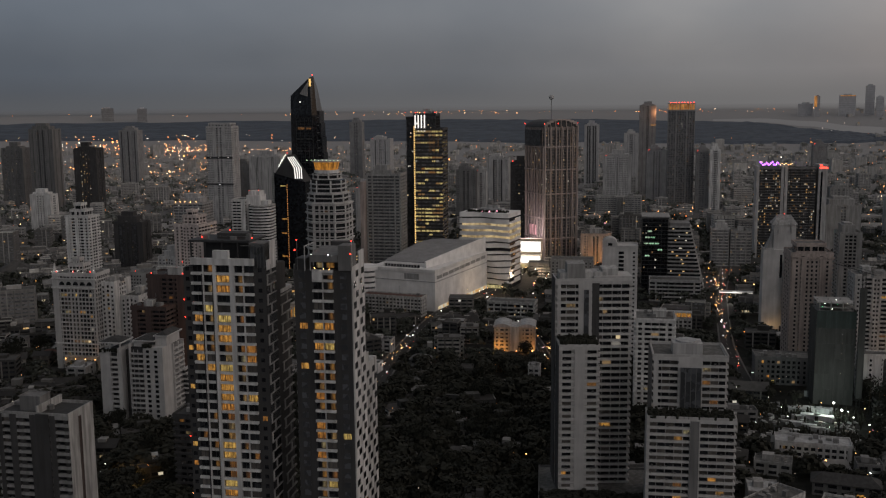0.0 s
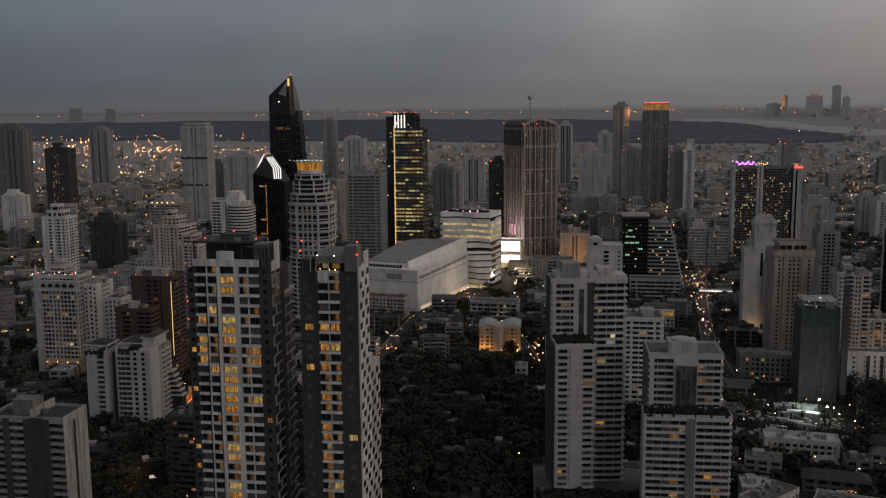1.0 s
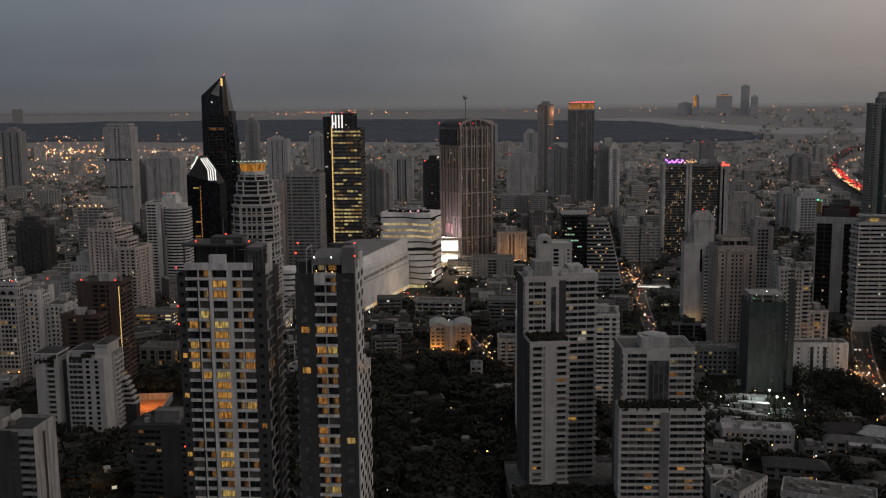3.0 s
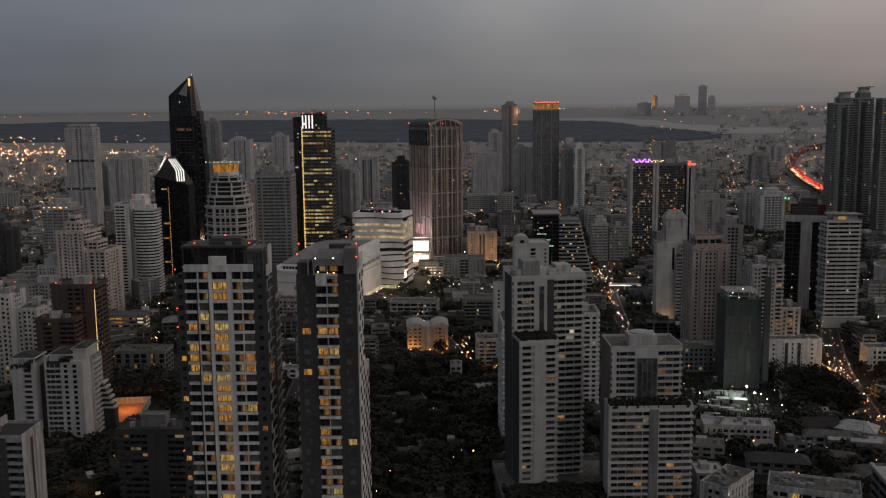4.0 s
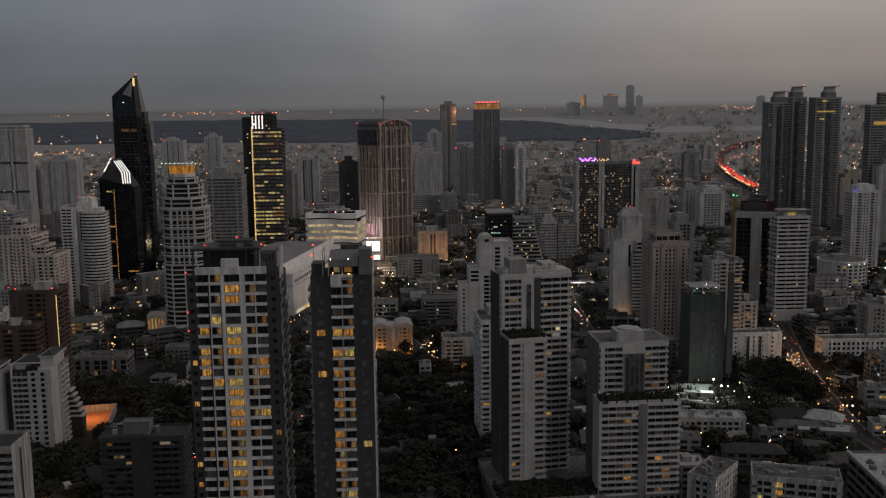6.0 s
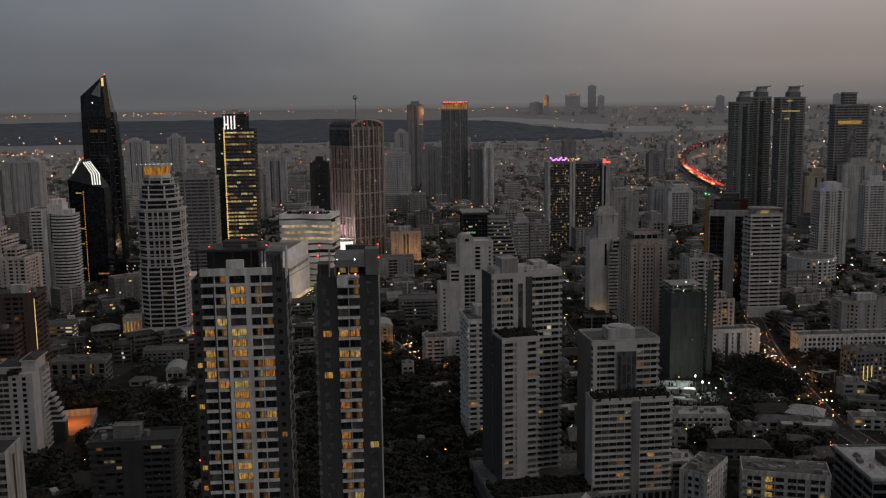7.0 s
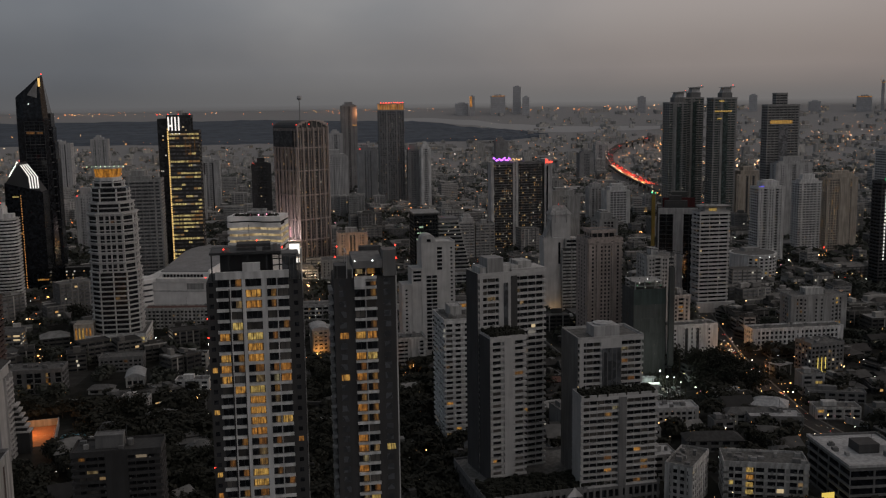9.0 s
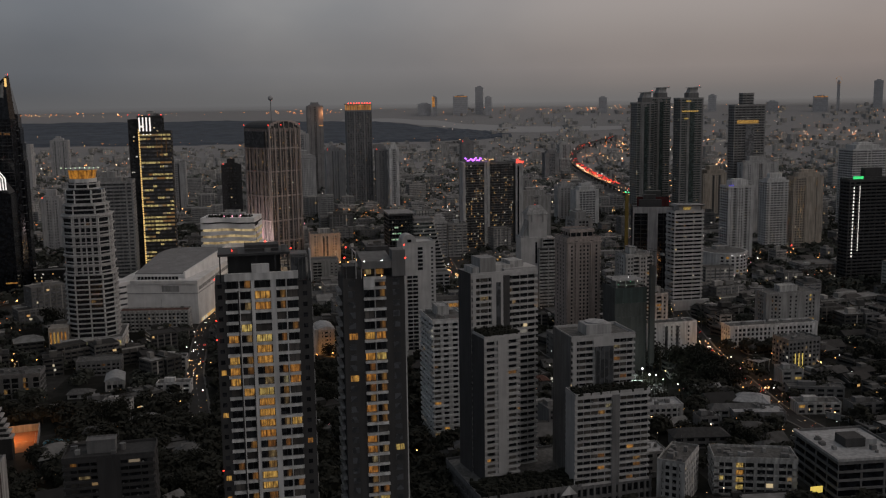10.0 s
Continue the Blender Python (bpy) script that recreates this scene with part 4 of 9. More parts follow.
    part("mast", Boxes().box(19.1, 19.35, 1.2, 1.45, 135, 143), WHITE, root, "thin white corner mast")
    beacon(root, 19.2, 1.1, 143.3, 0.3)
    beacon(root, 19.3, -0.3, 139.4, 0.3)
    beacon(root, 0.6, 0.4, 140.2, 0.34)
    beacon(root, 1.2, 0.8, 143.4, 0.3)
    part("beacon_pole", Boxes().box(1.1, 1.25, 0.9, 1.05, 133.6, 143.2), STEEL, root)
    part("planter", Boxes().box(6.4, 13.1, 0.2, 0.9, 132.3, 133.2), GREY, root)


twin_a()
twin_b()

# ---------------------------------------------------------------- the pair of white tower blocks on the near right


def centre_tower():
    root = thing("apartment_tower", "white stepped apartment tower with long balconies and planted terrace", "tower block", -28.4, 424.5, 0, 10)
    take(-30, 422, 40, 32, 10)
    rnd = random.Random(21)
    block(root, rnd, 0, 0, 16.2, 13, 14, 66, fh=2.95, bay=5.3, band=1.15, pier=0.5, proud=0.9, pier_out=0.2, wall=SOFTWHITE, lit=0.02, dim=0.04, shaded=0.3, panes=True, most=125,
          blanks=((0, 5.9, 10.4), (3, 0, 13)), faces=(0,), roof=ROOF)
    block(root, rnd, -0.6, 13.2, 33, 13, 0, 107, fh=2.95, bay=4.1, band=1.05, pier=0.2, proud=0.9, pier_out=0.2, wall=SOFTWHITE, lit=0.018, dim=0.05, shaded=0.3, panes=True, most=125,
          blanks=((0, 0, 1.6), (0, 9.6, 15.6), (3, 0, 13)), faces=(0, 1), roof=ROOF)
    # flat dark panel on the face gives the shade of a recess
    part("dark_recess", Boxes().box(15.1, 18.3, 12.1, 12.3, 0, 106), DARKGREY, root, "dark vertical panel for a recess in shade")
    part("stair_recess", Boxes().box(11.4, 13.6, 12.0, 12.18, 82, 103), GLASS_GREY, root, "narrow stair glazing")
    part("roof_step", Boxes().box(16, 33.2, 13.4, 26, 107.3, 108.9), SOFTWHITE, root)
    part("lift_house", Boxes().box(4, 12, 14, 24, 107.2, 114.6), GREY, root)
    part("upper_storey", Boxes().box(0.6, 22, 15, 25, 107.2, 110.4), WHITE_OLD, root)
    part("lift_house", Boxes().box(20, 27, 15.5, 25, 107.2, 112.0), WHITE_OLD, root)
    # shade of the left end is put into a dark wall colour
    part("dark_side_wall", Boxes().box(-1.75, -1.57, 12.4, 26.8, 0, 108.2), DARKGREY, root, "end wall darkened in colour for its shaded side")
    part("dark_side_wall", Boxes().box(-1.12, -0.98, -0.6, 13, 12, 80), DARKGREY, root, "end wall darkened in colour for its shaded side")
    hedge = Boxes()
    for i in range(240):
        x, y, s = rnd.uniform(0, 16), rnd.choice((rnd.uniform(-0.5, 1.0), rnd.uniform(0, 12))), rnd.uniform(0.3, 0.8)
        hedge.turned(x, y, rnd.random() * 3, -s, s, -s * 0.7, s * 0.7, 80.9, 81.6 + rnd.random() * 1.4)
    tagged(part("terrace_planting", hedge, LEAF, root, "dark shrubs on the terrace"), kind="stuff")
    roof_things(root, rnd, 10, 15, 16, 14, 107.2, 5, big=False)


def right_tower():
    root = thing("apartment_tower", "white apartment tower with banded balconies above a broad lower block", "tower block", 9.6, 408.5, 0, 2.5)
    take(8, 405, 42, 50, 2.5)
    rnd = random.Random(22)
    part("centre_wall", Boxes().box(17.2, 20.8, -1.1, -0.87, 12, 54), MIDGREY, root, "grey centre wall strip")
    block(root, rnd, 0, 0, 35.4, 11, 12, 42.6, fh=2.9, bay=3.55, band=1.0, pier=0.12, proud=0.7, pier_out=0.1, wall=SOFTWHITE, lit=0.022, dim=0.06, shaded=0.3, panes=True, most=125,
          blanks=((0, 17.0, 21.0), (3, 0, 11)), faces=(0,))
    block(root, rnd, 2.4, 11.2, 30.6, 22, 0, 78.5, fh=2.9, bay=3.4, band=1.0, pier=0.14, proud=0.6, pier_out=0.1, wall=SOFTWHITE, lit=0.018, dim=0.05, shaded=0.3, panes=True, most=125,
          blanks=((0, 0, 2.0), (0, 10.3, 20.4), (3, 0, 6)), faces=(0, 3))
    part("glazed_stair", Boxes().box(13.4, 22.4, 10.0, 10.5, 55, 74), GLASS_GREY, root, "tall recessed glazed stair front")
    for i in range(5):
        part("mullion", Boxes().box(13.4 + i * 2.2, 13.7 + i * 2.2, 9.85, 10.0, 55, 74), MIDGREY, root)
    part("lift_house", Boxes().box(10.5, 23, 14, 24, 78.6, 83.6), PALE, root)
    ring = Boxes()
    ring.prism([(16.5 + 4.6 * math.cos(t * math.pi / 12), 19 + 4.6 * math.sin(t * math.pi / 12)) for t in range(24)], 83.6, 84.3)
    part("round_cap", ring, ROOF_LIGHT, root, "round pale roof cap")
    part("dark_side_wall", Boxes().box(1.5, 1.75, 11, 33.4, 0, 79.2), MIDGREY, root, "grey end wall")
    hedge = Boxes()
    for i in range(320):
        x, y, s = rnd.uniform(0, 35), rnd.uniform(-0.4, 9), rnd.uniform(0.3, 0.9)
        hedge.turned(x, y, rnd.random() * 3, -s, s, -s * 0.7, s * 0.7, 54.7, 55.4 + rnd.random() * 1.6)
    tagged(part("terrace_planting", hedge, LEAF, root, "dark shrubs on the terrace"), kind="stuff")


def podium():
    root = thing("podium", "low pale podium with planted roof below the towers", "podium", -36, 404, 0, 5)
    take(-36, 404, 88, 30, 5)
    rnd = random.Random(23)
    block(root, rnd, 0, 0, 84, 52, 0, 12, fh=4.5, bay=3.2, band=1.5, pier=1.0, proud=0.3, pier_out=0.4, wall=MIDGREY, lit=0.02, panes=True, faces=(0,))
    gable = Boxes()
    gable.v += [(38, -0.9, 9), (46, -0.9, 9), (42, -0.9, 13.4), (38, 0.4, 9), (46, 0.4, 9), (42, 0.4, 13.4)]
    gable.f += [(0, 1, 2), (3, 5, 4), (0, 2, 5, 3), (1, 4, 5, 2), (0, 3, 4, 1)]
    part("pediment", gable, WHITE, root, "small white pediment")
    green = Boxes()
    for i in range(900):
        x, y, s = rnd.uniform(1, 83), rnd.uniform(0.5, 18), rnd.uniform(0.4, 1.3)
        green.turned(x, y, rnd.random() * 3, -s, s, -s * 0.7, s * 0.7, 12.1, 12.8 + rnd.random() * 2.6)
    tagged(part("podium_planting", green, LEAF, root, "dark planted beds"), kind="stuff")


centre_tower()
right_tower()
podium()


# ---------------------------------------------------------------- landmark towers
def spire_tower():
    root = thing("skyscraper", "black glass skyscraper with a slanting pointed crystal top", "skyscraper", -384.6, 1080)
    take(-385, 1080, 40, 36, 0)
    body = Boxes()
    body.prism([(0, 6), (9, 0), (30, 0), (36, 8), (36, 30), (0, 30)], 0, 175, [(1, 6), (9.5, 0), (28, 0), (32, 8), (32, 30), (1, 30)])
    part("body", body, GLASS_BLACK, root)
    crown = Boxes()
    crown.prism([(1, 6), (9.5, 0), (28, 0), (32, 8), (32, 30), (1, 30)], 175, 200, [(1.4, 6, 197), (9.5, 2, 203), (25.5, 3, 217.5), (28.5, 8, 219.2), (27, 26, 207), (2, 26, 196)])
    part("crown", crown, GLASS_BLACK, root, "slanting dark crystal crown")
    notch = Boxes()
    notch.v += [(14, 0.6, 199), (24.3, 1.0, 213), (23.4, -0.15, 196), (14.2, 1.1, 199), (24.4, 1.6, 213), (23.5, 0.5, 196)]
    notch.f += [(0, 2, 1), (3, 4, 5), (0, 1, 4, 3), (1, 2, 5, 4), (2, 0, 3, 5)]
    part("crown_facet", notch, GREY, root, "pale facet of the crown")
    part("crown_light", Boxes().prism([(25.2, 1.6), (27.2, 1.8), (27.2, 2.4), (25.2, 2.3)], 207.5, 216), L_STRIPW, root, "lit crown edge")
    part("light_band", Boxes().box(11, 19, -0.1, 0.5, 159, 161.5).box(21, 27, -0.1, 0.5, 159, 161), LIT_DIM, root)
    for k in range(48):
        part("floor_line", Boxes().box(9.2, 29.4 - k * 0.03, -0.08, 0.4, 12 + k * 3.4, 12.35 + k * 3.4), MIDGREY if k % 4 == 0 else BLACKISH, root)
    for k, (u1, z1) in enumerate(((37.4, 132), (36.2, 150), (35.0, 166), (33.6, 180))):
        part("flank_step", Boxes().prism([(28, 9), (u1 - 2, 7.4), (u1, 11), (u1, 28), (28, 28)], 0, z1), GLASS_BLACK, root, "stepped dark glass flank")
    for k in range(14):
        part("flank_ledge", Boxes().box(31.5, 37.0 - k * 0.26, 7.0, 7.5, 60 + k * 8.6, 60.7 + k * 8.6), MIDGREY, root)
    for u in (9.2, 14, 19, 24, 28.6):
        part("fin", Boxes().box(u, u + 0.3, -0.14, 0.4, 4, 172), BLACKISH, root)
    beacon(root, 28, 6, 220, 0.7)
    beacon(root, 15, 0, 190, 0.5, L_WHITE)


def lit_office_tower():
    root = thing("office_tower", "glass office tower with yellow-lit floors and white light strips", "office tower", -228.5, 1035)
    take(-240, 1035, 44, 40, 0)
    rnd = random.Random(31)
    # dark rear volume on the one side
    block(root, rnd, -10, 8, 12, 28, 0, 172, fh=4.0, bay=3, band=0.35, pier=0.15, proud=0.1, pier_out=0.1, wall=BLACKISH, core=GLASS_BLACK, lit=0.05, lit_mat=LIT_OFFICE, faces=(0,))
    block(root, rnd, 0, 0, 31.5, 30, 0, 160, fh=4.0, bay=3.9, band=2.0, pier=0.16, proud=0.3, pier_out=0.1, wall=BLACKISH, band_mat=DARKGREY, core=GLASS, lit=0.38, dim=0.25, lit_mat=LIT_OFFICE, far_lit=LIT_OFFICE, rows_lit=True, most=90, faces=(0, 1))
    block(root, rnd, 0, 0.6, 24, 26, 160, 15.5, fh=3.9, bay=3, band=0.4, pier=0.15, proud=0.1, wall=BLACKISH, core=GLASS_BLACK, lit=0.03, faces=(0,))
    dots = Boxes()
    for k in range(60):
        dots.box(0.2, 1.5, -0.75, -0.45, 20 + k * 2.4, 21.5 + k * 2.4)
    tagged(part("corner_light_column", dots, L_STRIPW, root, "column of warm corner lights"), kind="stuff")
    for u in (1.2, 4.6, 8.0, 11.4):
        part("light_strip", Boxes().box(u, u + 1.3, -0.1, 0.4, 158.5 if u < 3 else 157.5, 175), L_STRIP, root, "white vertical light strip")
    part("light_strip", Boxes().box(2.5, 4.6, -0.1, 0.4, 165, 167), L_STRIP, root, "white light strip")
    for u in (17.5, 22, 26.5):
        part("light_strip", Boxes().box(u, u + 0.5, -0.5, -0.3, 135, 156), LIT_DIM, root, "dim vertical light strip")
    for u in (-9, 2, 12, 23):
        beacon(root, u, 1.5, 177.5, 0.6)
    roof_things(root, rnd, 0, 2, 22, 20, 176.6, 4)


def oct_ring(w, d, c):
    return [(c, 0), (w - c, 0), (w, c), (w, d - c), (w - c, d), (c, d), (0, d - c), (0, c)]


def gold_top_tower():
    root = thing("hotel_tower", "white octagonal tower with curved balconies and golden lit crown", "tower block", -264.2, 774)
    take(-272, 766, 50, 52, 0)
    rnd = random.Random(33)

    def tier(x0, z0, h, w, c, bal, fh):
        shift = [(x + x0, y + x0) for x, y in oct_ring(w, w, c)]
        part("glazing", Boxes().prism(shift, z0, z0 + h), GLASS, root)
        rim = [(x + x0 - bal, y + x0 - bal) for x, y in oct_ring(w + 2 * bal, w + 2 * bal, c + bal * 0.4)]
        slab = Boxes().prism(rim, 0, 0.9).mesh("balcony", SOFTWHITE)
        for k in range(int(h / fh) + 1):
            part("balcony", slab, None, root, loc=(0, 0, z0 + k * fh))
        pier_mesh = Boxes().box(-0.5, 0.5, -0.5, 0.5, 0, h).mesh("pier", WHITE)
        for i in range(8):
            a, q = shift[i], shift[(i + 1) % 8]
            ln = math.hypot(q[0] - a[0], q[1] - a[1])
            n = max(1, int(ln / 8))
            for j in range(n):
                t = (j + 0.0) / n
                px, py = a[0] + (q[0] - a[0]) * t, a[1] + (q[1] - a[1]) * t
                part("pier", pier_mesh, None, root, loc=(px, py, z0), rz=math.atan2(q[1] - a[1], q[0] - a[0]))
        lit = Boxes().box(0, 3, -0.1, 0, 0, 1.9).mesh("lit_window", LIT_DIM)
        for k in range(int(h / fh)):
            if rnd.random() < 0.25:
                part("lit_window", lit, None, root, loc=(x0 + c + 1 + rnd.random() * (w - 2 * c - 5), x0, z0 + k * fh + 1.2))

    tier(0, 12, 48.5, 34, 7, 1.7, 3.73)
    tier(0.5, 60.6, 44.6, 32.6, 7, 2.0, 7.43)
    sill = Boxes().prism([(x - 0.6, y - 0.6) for x, y in oct_ring(34.8, 34.8, 7.4)], 0, 0.7).mesh("sill_band", SOFTWHITE)
    for k in range(6):
        part("sill_band", sill, None, root, loc=(0, 0, 60.6 + k * 7.43 + 2.4))
        part("sill_band", sill, None, root, loc=(0, 0, 60.6 + k * 7.43 + 6.3))
    post = Boxes().box(-0.7, 0.7, -0.35, 0.3, 0, 44.6).mesh("pier", SOFTWHITE)
    for u in (8.5, 13.0, 21.0, 25.6):
        part("pier", post, None, root, loc=(u, 0.1, 60.6))
    tier(1.7, 106.0, 7.4, 29.5, 7, 1.6, 3.5)
    tier(3.2, 114.0, 10.4, 26, 7, 1.5, 3.5)
    tier(5.0, 125.2, 5, 21, 6, 1.2, 3.5)
    crown = Boxes().prism([(x + 6, y + 6) for x, y in oct_ring(19, 19, 5)], 130, 133)
    part("crown_base", crown, WHITE, root)
    part("lit_crown", Boxes().prism([(x + 6.6, y + 6.6) for x, y in oct_ring(17.5, 17.5, 5)], 133, 139.6, [(x + 5.6, y + 5.6) for x, y in oct_ring(19.6, 19.6, 5)]), L_GOLD, root, "golden glowing flared crown")
    part("crown_rim", Boxes().prism([(x + 4.2, y + 4.2) for x, y in oct_ring(22.6, 22.6, 6)], 139.6, 140.8), PALE, root)
    dots = Boxes()
    for i in range(9):
        dots.bulb(2 + i * 3.3, 4.6, 141.4, 0.36)
    part("rim_light_row", dots, L_GREENWHITE, root, "row of greenish rim lamps")
    # base with lit floors
    block(root, rnd, -5, -7, 44, 46, 0, 12.5, fh=4, bay=5, band=1.0, pier=0.7, proud=0.4, wall=WHITE, lit=0.65, dim=0.2, lit_mat=LIT_OFFICE, faces=(0, 1, 3))
    part("entrance_wing", Boxes().box(-14, 0, -4, 12, 0, 22), BEIGE, root)
    for i in range(5):
        part("light_fin", Boxes().box(-13 + i * 2.6, -11.8 + i * 2.6, -4.3, -4.02, 8, 19), LIT, root, "warm vertical light")


def glow_crowns():
    a = glow("golden_crown_light", [(0.0, (1.0, 0.42, 0.06)), (1.0, (1.0, 0.48, 0.09))], 0.40, curtain=0.5)
    c = glow("greenish_rim_light", [(0.0, (0.6, 1.0, 0.5)), (1.0, (0.9, 1.0, 0.7))], 3.0, island=True)
    return a, c


L_GOLD, L_GREENWHITE = glow_crowns()


def brown_tower():
    root = thing("hotel_tower", "brown ribbed tower with a dark barrel-vaulted roof and mast", "tower block", -96.5, 1128, 0, 34)
    take(-140, 1120, 90, 75, 0)
    rnd = random.Random(35)
    w, d = 44, 47
    block(root, rnd, 0, 0, w, d, 0, 158, fh=3.5, bay=4.9, band=0.6, pier=0.45, proud=0.05, pier_out=0.4, wall=WARMRIB, band_mat=BROWN, core=GLASS_BLACK, lit=0.05, dim=0.2, faces=(0, 3), top_band=2.5)
    for u in (0, 7.2, 14.4, 21.6, 28.8, 36, 42.8):
        part("rib", Boxes().box(u, u + 1.1, -1.6, 0.2, 0, 160), WARMRIB, root)
        part("rib", Boxes().box(-1.6, 0.2, u, u + 1.1, 0, 138), WARMRIB, root)
    for z in (30, 54, 82, 110, 136):
        part("cornice", Boxes().box(-1.2, w + 0.3, -1.3, 0.2, z, z + 1.2).box(-1.3, 0.2, 0.2, d, z, z + 1.2), WARMRIB, root)
    part("dark_cladding", Boxes().box(-1.9, 0.5, 6, 44, 138, 156), GLASS_FAR_DARK, root, "dark upper cladding")
    vault = Boxes()
    n = 12
    v0 = [(w / 2 + (w / 2) * math.cos(math.pi * i / n), 158 + 9.5 * math.sin(math.pi * i / n)) for i in range(n + 1)]
    i0 = len(vault.v)
    vault.v += [(x, 0.0, z) for x, z in v0] + [(x, d, z) for x, z in v0]
    vault.f += [(i, i + 1, n + 2 + i, n + 1 + i) for i in range(n)] + [tuple(range(n, -1, -1)), tuple(range(n + 1, 2 * n + 2))]
    part("vaulted_roof", vault, BLACKISH, root, "dark barrel-vaulted roof")
    arch = Boxes()
    for (ax, az), (cx, cz) in zip(v0, v0[1:]):
        arch.turned(0, 0, 0, min(ax, cx) - 0.4, max(ax, cx) + 0.4, -1.2, 0.4, min(az, cz) - 0.5, max(az, cz) + 0.5)
    part("arch_rim", arch, WARMRIB, root, "tan stone rim of the vault")
    for i in range(5):
        part("arch_mullion", Boxes().box(7 + i * 7.0, 7.7 + i * 7.0, -0.6, 0.2, 158, 158 + 9.2 * math.sin(math.acos((7.3 + i * 7.0 - w / 2) / (w / 2)))), WARMRIB, root)
    part("mast", Boxes().box(w / 2 - 0.3, w / 2 + 0.3, d / 2 - 0.3, d / 2 + 0.3, 166, 190), STEEL, root)
    ball = Boxes()
    rings = 6
    for j in range(rings):
        z0, z1 = -3 + 6 * j / rings, -3 + 6 * (j + 1) / rings
        r0, r1 = math.sqrt(max(0.05, 9 - z0 * z0)), math.sqrt(max(0.05, 9 - z1 * z1))
        ball.prism([(w / 2 + r0 * math.cos(t * math.pi / 6), d / 2 + r0 * math.sin(t * math.pi / 6)) for t in range(12)], 193 + z0, 193 + z1,
                   [(w / 2 + r1 * math.cos(t * math.pi / 6), d / 2 + r1 * math.sin(t * math.pi / 6)) for t in range(12)])
    part("mast_ball", ball, HAZE, root, "grey ball on the mast")
    for u, v in ((0, 0), (w, 0), (0, d), (w * 0.4, 0)):
        beacon(root, u, v, 163, 0.7)
    # lit crown of the shopping front at its foot
    part("lit_lobby", Boxes().box(-2.6, -1.8, 14, 30, 34, 46), L_PINKW, root, "pink-white lit lobby glazing")


L_PINKW = glow("pink_white_lobby_light", [(0.0, (1.0, 0.45, 0.6)), (1.0, (1.0, 0.6, 0.7))], 0.9, curtain=0.25)


MALL_LIGHT = glow("terrace_light", [(0.0, (1.0, 0.72, 0.36)), (1.0, (1.0, 0.80, 0.5))], 0.5, curtain=0.45)


def curved_mall():
    root = thing("shopping_centre", "white shopping centre with wavy horizontal bands and lit terraces", "shopping centre", -170, 988, 0, -12)
    take(-172, 975, 70, 60, -12)
    rnd = random.Random(37)
    n = 40

    def wave(k, grow=0.0):
        pts = []
        for i in range(n + 1):
            u = i / n
            dip = 3.2 * math.sin(u * 5.0 + k * 0.55) + 1.6 * math.sin(u * 11 + k * 0.9)
            pts.append((u * 53 - grow, dip - grow if 0 < i < n else dip))
        return pts + [(53 + grow, 34), (-grow, 34)]

    for k in range(12):
        z = 4 + k * 6.2
        lit_row = k in (8, 9, 10)
        inner = [(x + (1.5 if i == 0 else 0), y + 2.4) for i, (x, y) in enumerate(wave(k))]
        part("glazing", Boxes().prism(inner, z - 3.7, z + 0.05), MALL_LIGHT if lit_row else GLASS, root, "lit terrace glazing" if lit_row else "")
        part("wavy_band", Boxes().prism(wave(k, 0.4), z, z + (2.6 if k == 5 else 3.5 if k in (7, 8, 9) else 4.6)), PANEL, root, "white wavy facade band")
    part("roof", Boxes().box(3, 50, 8, 33, 76, 76.5), ROOF, root)
    roof_things(root, rnd, 6, 10, 40, 20, 76.5, 8)
    part("roof_lamp_row", Boxes().bulb(30, 4, 78, 0.9).bulb(38, 5, 78.4, 0.9).bulb(46, 6, 77.6, 0.8).bulb(22, 5, 78, 0.5), L_PINK, root, "pink-white roof lamps")
    plants = Boxes()
    for i in range(160):
        px, py, s = rnd.uniform(4, 49), rnd.uniform(4, 11), rnd.uniform(0.3, 0.9)
        plants.turned(px, py, rnd.random() * 3, -s, s, -s * 0.6, s * 0.6, 76.3, 77 + rnd.random() * 2.4)
    tagged(part("roof_garden", plants, LEAF, root, "dark planted roof garden"), kind="stuff")
    part("roof_pavilion", Boxes().box(16, 40, 14, 24, 76.5, 80), PALE, root)
    # lit street front
    part("lit_shop_front", Boxes().box(2, 50, -3.2, -2.0, 0.4, 3.4), LIT_OFFICE, root, "lit street-level shop front")


